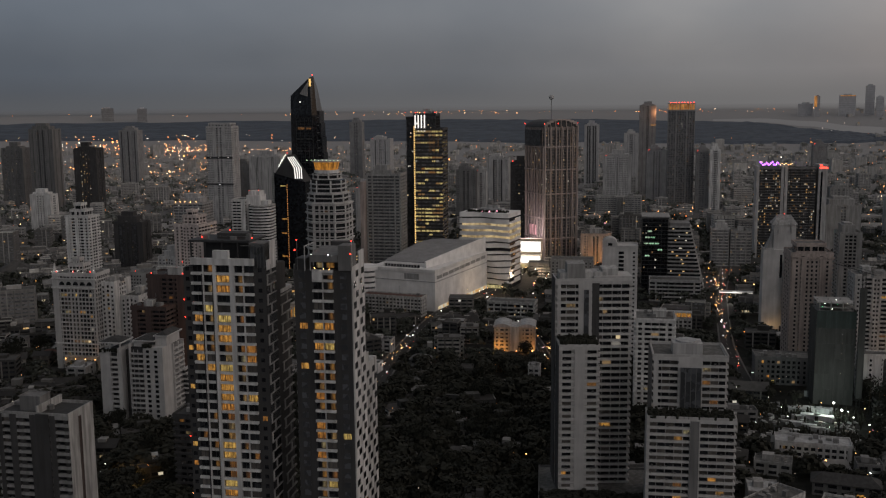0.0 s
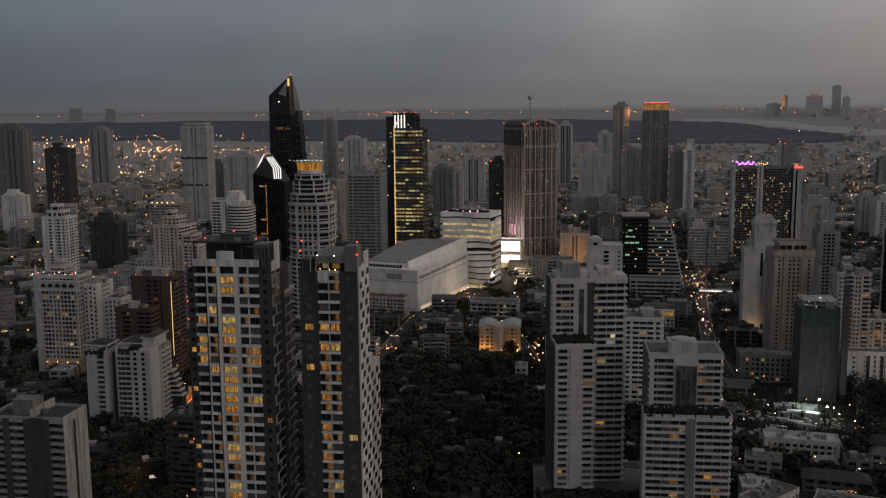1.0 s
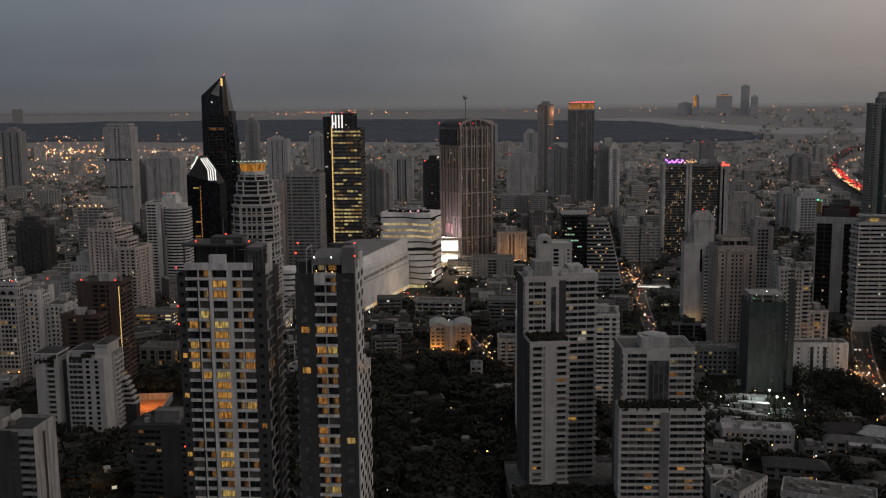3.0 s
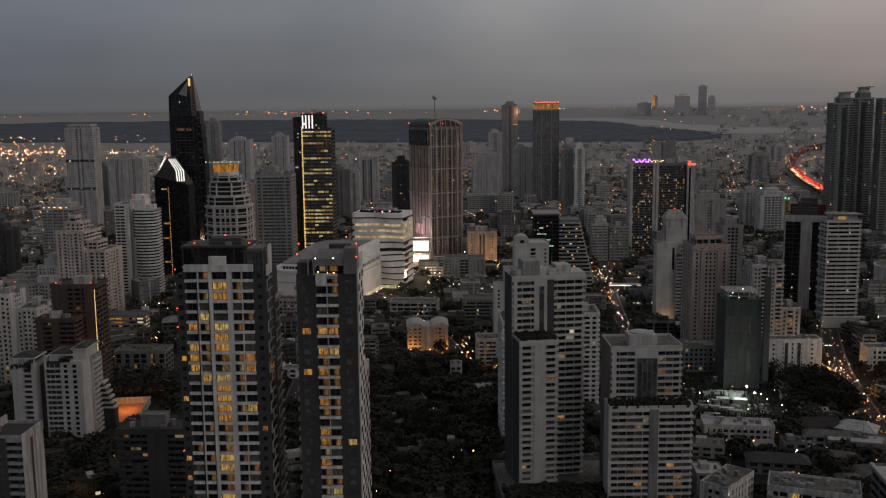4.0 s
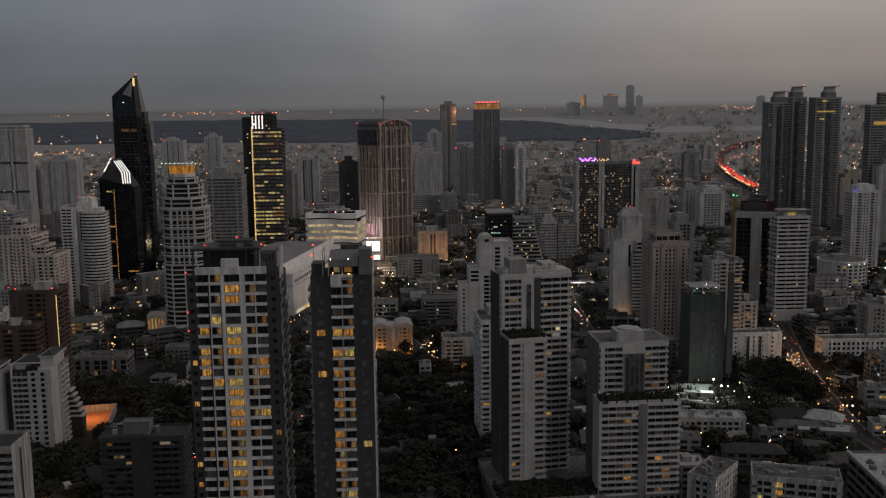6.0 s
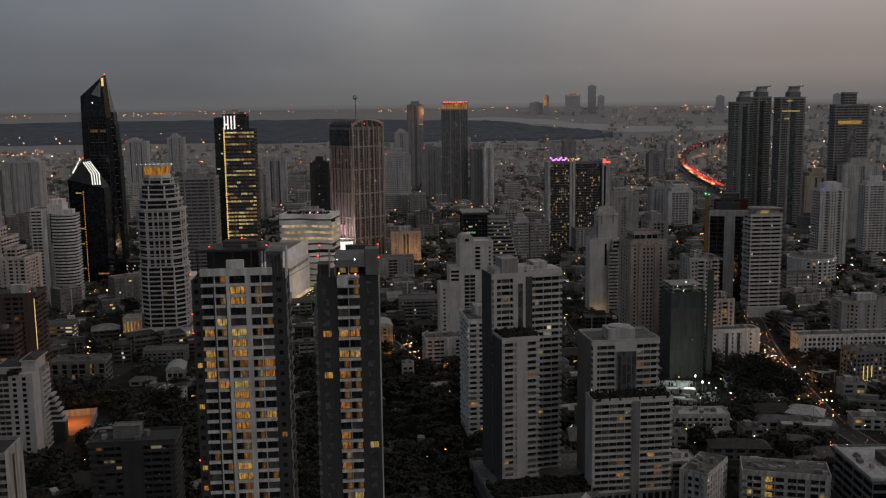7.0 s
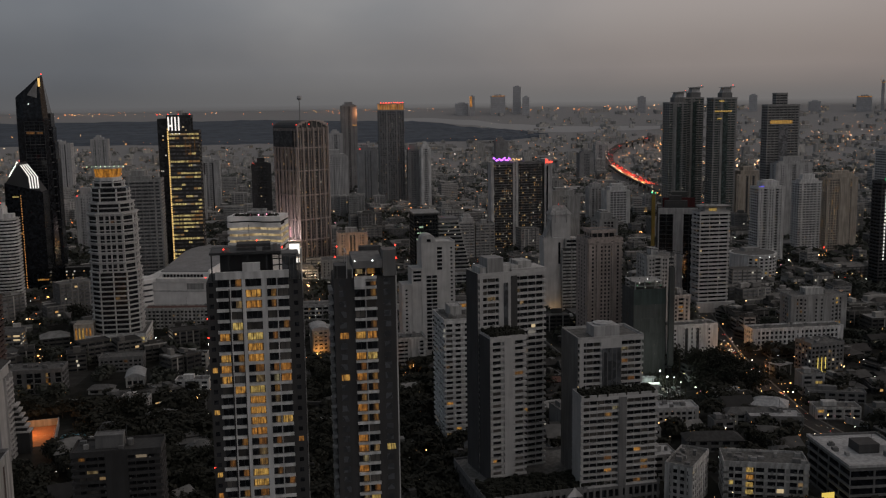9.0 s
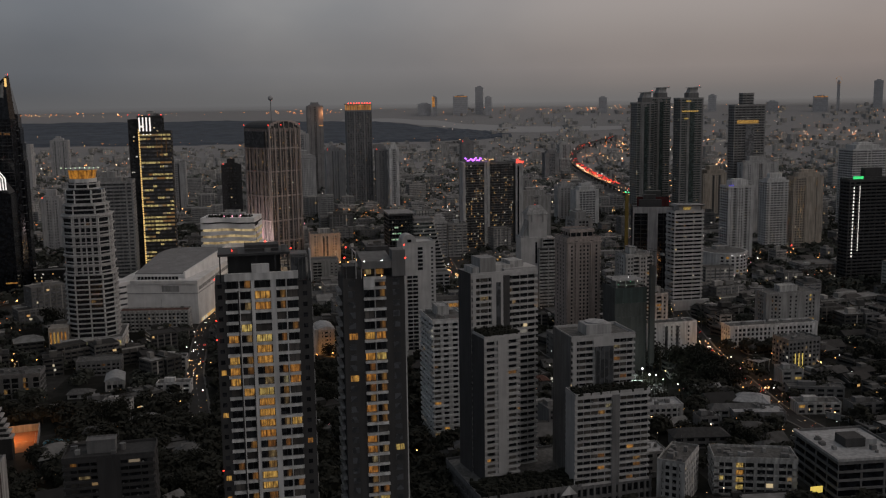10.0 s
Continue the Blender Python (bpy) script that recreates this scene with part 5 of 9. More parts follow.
def white_mall():
    root = thing("shopping_centre", "large windowless white shopping centre with sloped grey roof", "shopping centre", -245, 876, 0, -14)
    take(-246, 865, 84, 130, -14)
    rnd = random.Random(38)
    w, d = 76, 124
    part("wall", Boxes().box(0, w, 0, d, 0, 35), PANEL, root)
    part("wall_band", Boxes().box(-0.4, w + 0.4, -0.4, d, 26.5, 27.3), PALE, root)
    part("wall_band", Boxes().box(18, w + 0.4, -0.9, d + 0.3, 35, 38), PANEL, root, "white parapet")
    for i in range(9):
        part("wall_panel", Boxes().box(w + 0.02, w + 0.3, 4 + i * 13, 15 + i * 13, 29 + 0.35 * i, 32 + 0.35 * i), GREY, root)
    part("sign_panel", Boxes().box(45, 60, -0.3, -0.02, 28.3, 33.5), GREY, root)
    part("vent_strip", Boxes().box(22, 58, 5.0, 5.6, 38, 40.6), GLASS_BLACK, root)
    for i in range(12):
        part("vent_fin", Boxes().box(22 + i * 3, 22.8 + i * 3, 4.6, 5.0, 38, 40.6), PALE, root)
    up = Boxes()
    up.prism([(14, 12), (w - 12, 12), (w - 4, d - 2), (26, d - 2), (16, d - 7), (11, d - 16), (9, d - 30)], 35, 47, [(18, 14, 41), (w - 16, 14, 41), (w - 4, d - 4, 49), (28, d - 4, 49), (19, d - 9, 48.6), (14, d - 18, 48), (12, d - 31, 47)])
    part("upper_hall", up, PANEL, root)
    part("roof", Boxes().prism([(17, 15), (w - 17, 15), (w - 6, d - 5), (28, d - 5), (19.5, d - 10), (15, d - 19), (13, d - 32)], 41.0, 41.6, [(17, 15, 41.9), (w - 17, 15, 41.9), (w - 6, d - 5, 49.6), (28, d - 5, 49.6), (19.5, d - 10, 49.2), (15, d - 19, 48.6), (13, d - 32, 47.6)]), MALLROOF, root, "sloping grey sheet roof")
    fin = Boxes().prism([(w - 14, 8), (w - 12.5, 8), (w - 0.5, d - 2), (w - 2, d - 2)], 35, 46, [(w - 14, 8, 44), (w - 12.5, 8, 44), (w - 0.5, d - 2, 53), (w - 2, d - 2, 53)])
    part("roof_fin", fin, PANEL, root, "slanting white roof fin")
    # rounded corner drum with bands
    drum = Boxes()
    ring = [(2 + 13 * math.cos(t * math.pi / 14 + math.pi), 4 + 13 * math.sin(t * math.pi / 14 + math.pi)) for t in range(28)]
    part("drum", drum.prism(ring, 0, 34), GLASS_GREY, root)
    for k in range(7):
        part("drum_band", Boxes().prism([(2 + 13.6 * math.cos(t * math.pi / 14 + math.pi), 4 + 13.6 * math.sin(t * math.pi / 14 + math.pi)) for t in range(28)], 4 + k * 5, 7.2 + k * 5), PANEL, root)
    part("lit_edge", Boxes().box(-11.6, -11.2, -1, 0, 2, 26), L_STRIPW, root, "warm lit edge strip")
    front = Boxes()
    for i in range(46):
        front.box(w + 0.5, w + 0.9, 6 + i * 2.5, 7.6 + i * 2.5, 1, 3.6)
    tagged(part("lit_shop_frontage", front, LIT_ISLAND, root, "lit shop fronts along the street"), kind="stuff")


def stripe_tower():
    root = thing("office_tower", "black tower with a slanting top drawn in white light stripes", "tower block", -384, 1040)
    take(-392, 1035, 44, 32, 0)
    rnd = random.Random(39)
    w, d = 34, 26
    body = Boxes().prism([(-5, 0), (31, 0), (31, d), (-5, d)], 0, 100, [(-5, 0, 112), (31, 0, 102), (31, d, 102), (-5, d, 112)])
    part("body", body, GLASS_BLACK, root)
    top = Boxes()
    top.v += [(-4.5, 0.2, 111), (11, 0.2, 132), (30, 0.2, 102), (-4.5, d, 111), (11, d, 132), (30, d, 102)]
    top.f += [(0, 2, 1), (3, 4, 5), (0, 1, 4, 3), (1, 2, 5, 4), (2, 0, 3, 5)]
    part("gable", top, BLACKISH, root)
    for i in range(4):
        line = [(11.2 + 2.1 * i, 129.8 + 0.2 * i), (18.5 + 2.6 * i, 117.6), (19.3 + 2.45 * i, 106.0)]
        b = Boxes()
        for (ux, uz), (vx, vz) in zip(line, line[1:]):
            j = len(b.v)
            b.v += [(ux, -0.5, uz), (ux + 1.15, -0.5, uz), (vx + 1.15, -0.5, vz), (vx, -0.5, vz)]
            b.v += [(x, -0.05, z) for x, _, z in b.v[j:]]
            b.f += [tuple(j + q for q in f) for f in ((0, 3, 2, 1), (4, 5, 6, 7), (0, 1, 5, 4), (1, 2, 6, 5), (2, 3, 7, 6), (3, 0, 4, 7))]
        part("light_stripe", b, L_STRIP, root, "white slanting light stripe")
    row = Boxes()
    for i in range(11):
        row.bulb(0.8 + i * 0.8, -0.5, 119 + i * 1.35, 0.42)
    part("light_row", row, L_WHITE, root, "slanting row of white lamps")
    dots = Boxes()
    for k in range(38):
        dots.box(9.4, 10.1, -0.4, -0.02, 2 + k * 2.6, 3.2 + k * 2.6)
    tagged(part("light_column", dots, L_ORANGECOL, root, "column of warm lamps"), kind="stuff")
    win = Boxes().box(0, 6, -0.12, 0, 0, 1.6).mesh("lit_window", LIT)
    for u, z in ((2, 97), (3, 60), (2, 44), (20, 12), (25, 12), (2, 18)):
        part("lit_window", win, None, root, loc=(u, -0.02, z))
    beacon(root, 11, 1, 134, 0.6)


def crown_tower(x, y, w, d, h, seed, label):
    root = thing("apartment_tower", label, "skyscraper", x, y, group="row of tall towers with curved crowns")
    take(x, y, w, d, 0)
    rnd = random.Random(seed)
    block(root, rnd, 0, 0, w, d, 0, h, fh=3.5, bay=8.0, band=1.25, pier=0.5, proud=0.5, pier_out=0.1, wall=HAZE_DARK, band_mat=GREY, core=GLASS_GREEN, lit=0.03, dim=0.06, faces=(0, 3))
    part("wall", Boxes().box(w * 0.30, w * 0.40, -0.9, 0, 0, h), GREY, root)
    part("glazed_strip", Boxes().box(w * 0.42, w * 0.62, -0.8, 0, 0, h - 6), GLASS_GREEN, root, "green glazed centre strip")
    cx = w * 0.62
    part("crown_base", Boxes().box(cx - 8, cx + 8, 4, d - 4, h, h + 8), MIDGREY, root)
    part("crown", Boxes().prism([(cx - 6.5, 5), (cx + 6.5, 5), (cx + 6.5, d - 5), (cx - 6.5, d - 5)], h + 8, h + 15, [(cx - 4, 6), (cx + 7.5, 6), (cx + 7.5, d - 6), (cx - 4, d - 6)]), PALE, root, "flared concrete crown")
    part("crown_cap", Boxes().prism([(cx - 7, 3), (cx + 11, 3), (cx + 11, d - 3), (cx - 7, d - 3)], h + 15, h + 16.4, [(cx - 5, 3, h + 16), (cx + 12, 3, h + 17), (cx + 12, d - 3, h + 17), (cx - 5, d - 3, h + 16)]), PALE, root, "curved overhanging cap")
    if "lit top" in label:
        for z, u0, u1 in ((h - 3.0, 8, 16), (h - 17.4, 2, 28), (h - 27.9, 6, 13)):
            part("lit_floor", Boxes().box(u0, u1, -1.1, -0.95, z - 2.2, z), LIT, root, "warm-lit upper floor")
    beacon(root, cx + 8, 2.6, h + 18, 0.5)


def hotel_pair():
    root = thing("hotel", "pair of white-edged towers with yellow windows and purple roof lamps", "hotel", 148, 1217)
    take(146, 1210, 84, 34, 0)
    rnd = random.Random(41)
    block(root, rnd, 0, 0, 30, 24, 0, 108, fh=3.2, bay=2.3, band=1.1, pier=0.7, proud=0.1, pier_out=0.1, wall=DARKGREY, band_mat=MIDGREY, core=GLASS_BLACK, lit=0.11, dim=0.10, faces=(0,), blanks=((0, 0, 3.2), (0, 27, 30)))
    block(root, rnd, 32, 4, 36, 24, 0, 108, fh=3.2, bay=2.3, band=1.1, pier=0.7, proud=0.1, pier_out=0.1, wall=DARKGREY, band_mat=MIDGREY, core=GLASS_BLACK, lit=0.11, dim=0.10, faces=(0,), blanks=((0, 0, 3.2),))
    for u in (-0.5, 27.6, 32.4):
        part("end_slab", Boxes().box(u, u + 3.4, -0.6 if u < 30 else 3.3, 20, 0, 110), PALE, root, "pale vertical end wall")
    part("end_slab", Boxes().box(70, 80, 2, 26, 0, 112), PALE, root, "pale end wall with a dark slot")
    part("dark_slot", Boxes().box(72.5, 74.5, 1.7, 2.1, 4, 104), GLASS_BLACK, root)
    lights = Boxes()
    for i in range(16):
        lights.bulb(4 + i * 1.35, 1 + rnd.random() * 4, 111.5 + rnd.random() * 3.5, 1.1)
    part("roof_lamp_row", lights, L_PURPLE, root, "purple glowing roof bar lamps")
    warm = Boxes()
    for i in range(9):
        warm.bulb(22 + i * 2.2, 2, 111.5 + rnd.random() * 2, 0.5)
    part("roof_lamp_row", warm, L_WARM, root, "warm roof bar lamps")
    part("roof_sign", Boxes().box(71, 80, 1.5, 1.95, 107.5, 109.3).box(71.5, 74, 1.5, 1.95, 110, 112), L_RED, root, "red illuminated roof sign shape")
    roof_things(root, rnd, 32, 6, 34, 18, 109.3, 5)


def orange_top_tower():
    root = thing("office_tower", "tall dark slab tower with an orange floodlit top", "tower block", 63, 1744)
    take(60, 1740, 50, 40, 0)
    rnd = random.Random(43)
    block(root, rnd, 0, 0, 44, 30, 0, 172, fh=3.8, bay=4.2, band=0.8, pier=0.8, proud=0.1, pier_out=0.5, wall=HAZE_DARK, core=GLASS, lit=0.015, dim=0.05, faces=(0,))
    # storey glows itself in place of floodlight falling on it
    part("lit_top", Boxes().box(0.5, 43.5, 0.3, 29, 173.5, 183), L_ORANGE, root, "top storey glowing orange as if floodlit")
    part("cornice", Boxes().box(-0.6, 44.6, -0.6, 30.6, 183, 184.5), BEIGE, root)
    for i in range(11):
        part("pier", Boxes().box(i * 4.3 - 0.2, i * 4.3 + 1.0, -0.3, 0.3, 173, 183), BEIGE, root)
    red = Boxes()
    for i in range(9):
        red.box(2 + i * 4.8, 4.4 + i * 4.8, 0, 0.5, 185, 186.2)
    part("roof_sign", red, L_RED, root, "red illuminated roof sign shapes")


L_ORANGE = glow("orange_floodlit_glow", [(0.0, (1.0, 0.42, 0.1)), (1.0, (1.0, 0.46, 0.13))], 0.55, curtain=0.4)


def net_tower():
    root = thing("construction_tower", "unfinished tower wrapped in dark green safety net with crane", "construction site", 114, 622)
    take(112, 618, 30, 30, 0)
    rnd = random.Random(45)
    w, d, h = 23, 22, 58
    part("frame_core", Boxes().box(0.8, w - 0.8, 0.8, d - 0.8, 0, h), MIDGREY, root)
    for s in range(4):
        span = w if s % 2 == 0 else d
        n = 4
        for i in range(n):
            for k in range(6):
                b = Boxes()
                o = rnd.uniform(0, 0.25)
                face_box(b, s, w, d, i * span / n + 0.05, (i + 1) * span / n - 0.02, o, o + 0.1, k * h / 6 + 0.05, (k + 1) * h / 6 + (1.2 if k == 5 else 0))
                part("net_panel", b, NET_TOP if k == 5 and s == 0 else GREENNET, root)
    for k in range(3):
        part("slab", Boxes().box(1, w - 1, 1, d - 1, h + k * 2.8, h + k * 2.8 + 0.3), GREY, root)
    posts = [(u, v) for u in (1.5, 8, 15, 21) for v in (1.5, 11, 20)]
    for u, v in posts:
        part("column", Boxes().box(u, u + 0.6, v, v + 0.6, h, h + 7), GREY, root)
    part("site_lamp_row", Boxes().bulb(5, 3, h + 5, 0.32).bulb(12, 6, h + 7, 0.36).bulb(18, 4, h + 5, 0.3).bulb(9, 2, h + 2, 0.26), L_WHITE, root, "white site lamps")
    part("site_lamp_row", Boxes().bulb(3, 1.5, h + 3.5, 0.22).bulb(12, 2.5, h + 4.8, 0.2).bulb(20, 1.5, h + 3, 0.2), L_GREEN, root, "greenish site lamps")
    ladder = Boxes()
    for k in range(15):
        ladder.bulb(15.5, -0.5, 8 + k * 3.1, 0.075)
    part("stair_lamp_row", ladder, L_WHITE, root, "column of small white stair lamps")
    crane = thing("tower_crane", "dark lattice tower crane beside the unfinished tower", "crane", 138.5, 618)
    mast = Boxes()
    for u, v in ((0, 0), (2, 0), (0, 2), (2, 2)):
        mast.box(u, u + 0.25, v, v + 0.25, 0, 84)
    for k in range(34):
        z = k * 2.4
        mast.box(0, 2.2, 0, 0.15, z, z + 0.15).box(0, 2.2, 2.1, 2.25, z, z + 0.15).box(0, 0.15, 0, 2.2, z, z + 0.15).box(2.1, 2.25, 0, 2.2, z, z + 0.15)
    part("mast", mast, BLACKISH, crane)
    part("mast_net", Boxes().box(-0.6, 3.0, -0.3, 2.6, 6, 74), GREENNET, crane, "dark net wrapped round the mast")
    jib = Boxes().turned(1, 1, 1.9, -12, 34, -0.5, -0.3, 84, 84.25).turned(1, 1, 1.9, -12, 34, 0.3, 0.5, 84, 84.25).turned(1, 1, 1.9, -10, 28, -0.1, 0.1, 85.6, 85.8)
    part("jib", jib, BLACKISH, crane)
    part("cabin", Boxes().box(0, 2, -0.8, 1, 82, 84), STEEL, crane)
    hook = Boxes().turned(1, 1, 1.9, -11, -8, -0.8, 0.8, 82.4, 84)
    part("counterweight", hook, GREY, crane)


def arch_house():
    root = thing("apartment_block", "pale apartment house with curved gable and orange floodlights", "apartment block", -99, 722, 0, 4)
    take(-100, 715, 34, 28, 4)
    rnd = random.Random(47)
    block(root, rnd, 0, 0, 12, 22, 0, 19, fh=3.1, bay=4, band=1.5, pier=1.4, proud=0.1, pier_out=0.1, wall=BEIGE, lit=0.04, dim=0.10, panes=True, faces=(0, 1))
    block(root, rnd, 19, 0, 12, 22, 0, 19, fh=3.1, bay=4, band=1.5, pier=1.4, proud=0.1, pier_out=0.1, wall=BEIGE, lit=0.04, dim=0.10, panes=True, faces=(0, 1))
    part("centre_bay", Boxes().box(12.2, 18.8, 2, 20, 0, 19), WHITE_OLD, root)
    for x0 in (0, 19):
        arc = Boxes()
        n = 8
        prof = [(x0 - 0.6 + 13.2 * i / n, 19.6 + 3.6 * math.sin(math.pi * (0.15 + 0.7 * i / n)) - 1.6) for i in range(n + 1)]
        arc.v += [(x, -0.5, z) for x, z in prof] + [(x, 22.5, z) for x, z in prof] + [(x, -0.5, 19) for x, z in prof] + [(x, 22.5, 19) for x, z in prof]
        q = n + 1
        arc.f += [(i, i + 1, q + i + 1, q + i) for i in range(n)] + [(2 * q + i, 2 * q + i + 1, i + 1, i) for i in range(n)] + [(q + i, q + i + 1, 3 * q + i + 1, 3 * q + i) for i in range(n)]
        arc.f += [(2 * q, 0, q, 3 * q), (n, 2 * q + n, 3 * q + n, q + n)]
        part("curved_roof", arc, ROOF_LIGHT, root, "pale curved roof")
    part("floodlight_row", Boxes().bulb(2.5, -1.6, 1.4, 0.7).bulb(17, -1.6, 1.2, 0.5).bulb(29, -1.6, 1.3, 0.55), L_WARM, root, "orange floodlights at the foot")


spire_tower()
lit_office_tower()
gold_top_tower()
brown_tower()
curved_mall()
white_mall()
stripe_tower()
crown_tower(452, 1380, 28, 24, 180, 51, "tall grey-green tower with a flared concrete crown")
crown_tower(488, 1408, 30, 24, 187, 52, "taller grey-green tower with a flared concrete crown")
crown_tower(503, 1342, 36, 22, 186, 53, "broad grey-green tower with flared crown and lit top floor")
hotel_pair()
orange_top_tower()
net_tower()
arch_house()

# ---------------------------------------------------------------- other tower blocks, near to far
GRID = dict(fh=3.1, bay=3.4, band=1.3, pier=1.3, proud=0.05, pier_out=0.1)
BALC = dict(fh=3.0, bay=5.0, band=1.2, pier=0.5, proud=0.8, pier_out=0.2)
BANDED = dict(fh=3.4, bay=6.0, band=1.5, pier=0.3, proud=0.3, pier_out=0.0)
FARB = dict(fh=3.6, bay=5.0, band=1.2, pier=0.9, proud=0.1, pier_out=0.3)

def ornate():
    """Arches, cornices, turrets and the floodlit arcade of the ornate tower."""
    root = bpy.data.objects[[o.name for o in bpy.data.objects if o.get("label", "").startswith("ornate white apartment tower")][0]]
    n = 10
    for i in range(5):
        cx = 7.5 + i * 5.3
        arch = Boxes()
        arch.v += [(cx + 2.0 * math.cos(math.pi * k / n), -0.75, 61.2 + 2.6 * math.sin(math.pi * k / n)) for k in range(n + 1)] + [(cx + 2.0 * math.cos(math.pi * k / n), -0.4, 61.2 + 2.6 * math.sin(math.pi * k / n)) for k in range(n + 1)]
        arch.f += [tuple(range(n, -1, -1))] + [(k, k + 1, n + 2 + k, n + 1 + k) for k in range(n)]
        part("arched_window", arch, GLASS, root, "dark arched window")
    part("arch_wall", Boxes().box(4.6, 31.8, -0.38, 0, 59.4, 65.2), SOFTWHITE, root)
    for z in (59, 65.4, 18.5):
        part("cornice", Boxes().box(-0.9, 33.6, -1.0, 0.4, z, z + 0.8), WHITE, root, "white moulded cornice")
    for u in (1.2, 31.4):
        part("turret", Boxes().prism([(u + 1.6 * math.cos(k * math.pi / 4), 1.6 + 1.6 * math.sin(k * math.pi / 4)) for k in range(8)], 69, 73.5, [(u + 0.3 * math.cos(k * math.pi / 4), 1.6 + 0.3 * math.sin(k * math.pi / 4), 76.5) for k in range(8)]), WHITE, root, "small pointed turret")
    arcade = Boxes().box(9, 34, -5, -0.5, 0, 10.5)
    part("arcade", arcade, BEIGE, root, "floodlit arcade at the foot")
    for i in range(3):
        cx = 14 + i * 7.6
        arch = Boxes()
        arch.v += [(cx + 2.5 * math.cos(math.pi * k / n), -5.3, 4.5 + 2.6 * math.sin(math.pi * k / n)) for k in range(n + 1)] + [(cx + 2.5 * math.cos(math.pi * k / n), -5.02, 4.5 + 2.6 * math.sin(math.pi * k / n)) for k in range(n + 1)]
        arch.f += [tuple(range(n, -1, -1))] + [(k, k + 1, n + 2 + k, n + 1 + k) for k in range(n)]
        part("arch_window", arch, LIT, root, "orange-lit arched window")
    part("arcade_lamp_row", Boxes().bulb(10, -6, 9, 0.35).bulb(17.8, -6, 9, 0.35).bulb(25.5, -6, 9, 0.35).bulb(33, -6, 9, 0.35), L_WARM, root, "orange wall lamps")
    lights = Boxes()
    for i in range(9):
        lights.bulb(0.5 + i * 4, -0.6, 70.6 + (i % 3) * 0.6, 0.22)
    part("roof_lamp_row", lights, L_WHITE, root, "small white roof lamps")


tower("dark-fronted apartment slab with white end wall and shallow balconies", -254, 350, 31, 17, 62, lift=MIDGREY, seed=61, panes=True, most=60, faces=(0,), wall=DARKGREY, band_mat=GREY, lit=0.0, shaded=0.2, blanks=((0, 0, 2), (0, 5.5, 8.5), (0, 14.5, 17.5), (0, 23.5, 26)), roof=ROOF_DARK, **BALC)
part("end_wall", Boxes().box(31.9, 32.2, -0.6, 6.2, 0, 63.2).box(31.9, 32.2, 8.6, 17.6, 0, 63.2), WHITE_OLD, bpy.data.objects[[o.name for o in bpy.data.objects if o.get("label", "").startswith("dark-fronted")][0]], "white rendered end wall")
slab_root = bpy.data.objects[[o.name for o in bpy.data.objects if o.get("label", "").startswith("dark-fronted")][0]]
part("end_slot", Boxes().box(31.85, 32.05, 6.2, 8.6, 0, 60), MAROON, slab_root, "dark brown vertical slot")
part("end_cap", Boxes().box(31.9, 32.2, 6.2, 8.6, 60, 63.2), WHITE_OLD, slab_root)
part("roof_wall", Boxes().box(17.5, 18.3, -0.4, 17.4, 62.2, 65.6), WHITE_OLD, slab_root, "pale cross wall on the roof")
part("front_shaft", Boxes().box(17.6, 23.4, -1.35, -0.9, 0, 62.6), DARKGREY, slab_root, "dark plain shaft on the front")
tower("grey apartment block with a broad central wall", -212, 422, 36, 16, 40, lift=MIDGREY, seed=62, panes=True, faces=(0,), wall=DARKGREY, band_mat=DARKGREY, lit=0.01, dim=0.08, shaded=0.2, blanks=((0, 13.2, 22.6),), roof=ROOF_DARK, **BALC)
tower("ornate white apartment tower with rows of square windows", -403, 626, 33, 20, 69, seed=65, panes=True, most=130, faces=(0,), wall=SOFTWHITE, lit=0.03, dim=0.06, shaded=0.3, red=3, blanks=((0, 0, 4.6), (0, 31.6, 33)), caps=((11, 4, 11, 10, 69, 6.5), (14, 5, 5, 6, 75.5, 4)), fh=3.1, bay=2.7, band=0.95, pier=0.55, proud=0.25, pier_out=0.1)
ornate()
tower("ornate white stepped wing with warm balconies", -369.5, 633, 10, 24, 62, seed=66, faces=(0, 1), wall=WHITE, lit=0.03, dim=0.08, shaded=0.3, **GRID)
tower("low white stepped wing with long balconies", -359, 640, 14, 28, 51, seed=166, faces=(0, 1), wall=WHITE, lit=0.02, dim=0.10, shaded=0.3, **GRID)
strip_root = tower("dark brown apartment tower with red roof lamps and light strip", -317, 602, 28, 20, 74, seed=67, faces=(0, 1), wall=MAROON, lit=0.02, dim=0.05, red=2, blanks=((0, 0, 9), (0, 21, 28)), roof=ROOF_DARK, **BALC)
glint = Boxes()
for k in range(40):
    glint.box(27.6, 28.0, -1.35, -1.0, 22 + k * 1.25, 22.85 + k * 1.25)
tagged(part("light_strip", glint, L_STRIPW, strip_root, "vertical strip of orange light"), kind="stuff")
tower("lower dark brown wing with a tiled roof edge", -322, 588, 24, 12, 55, seed=167, faces=(0, 1), wall=MAROON, lit=0.01, dim=0.04, blanks=((0, 0, 4), (0, 10, 14)), roof=TILE_RED, **BALC)
tower("white apartment tower with pointed plant storey", -545, 876, 24, 20, 80, seed=68, faces=(0, 1), wall=WHITE, lit=0.01, dim=0.03, blanks=((0, 0, 3), (0, 10, 13)), caps=((4, 3, 15, 14, 80, 6), (8, 4, 7, 9, 86, 6)), **BALC)
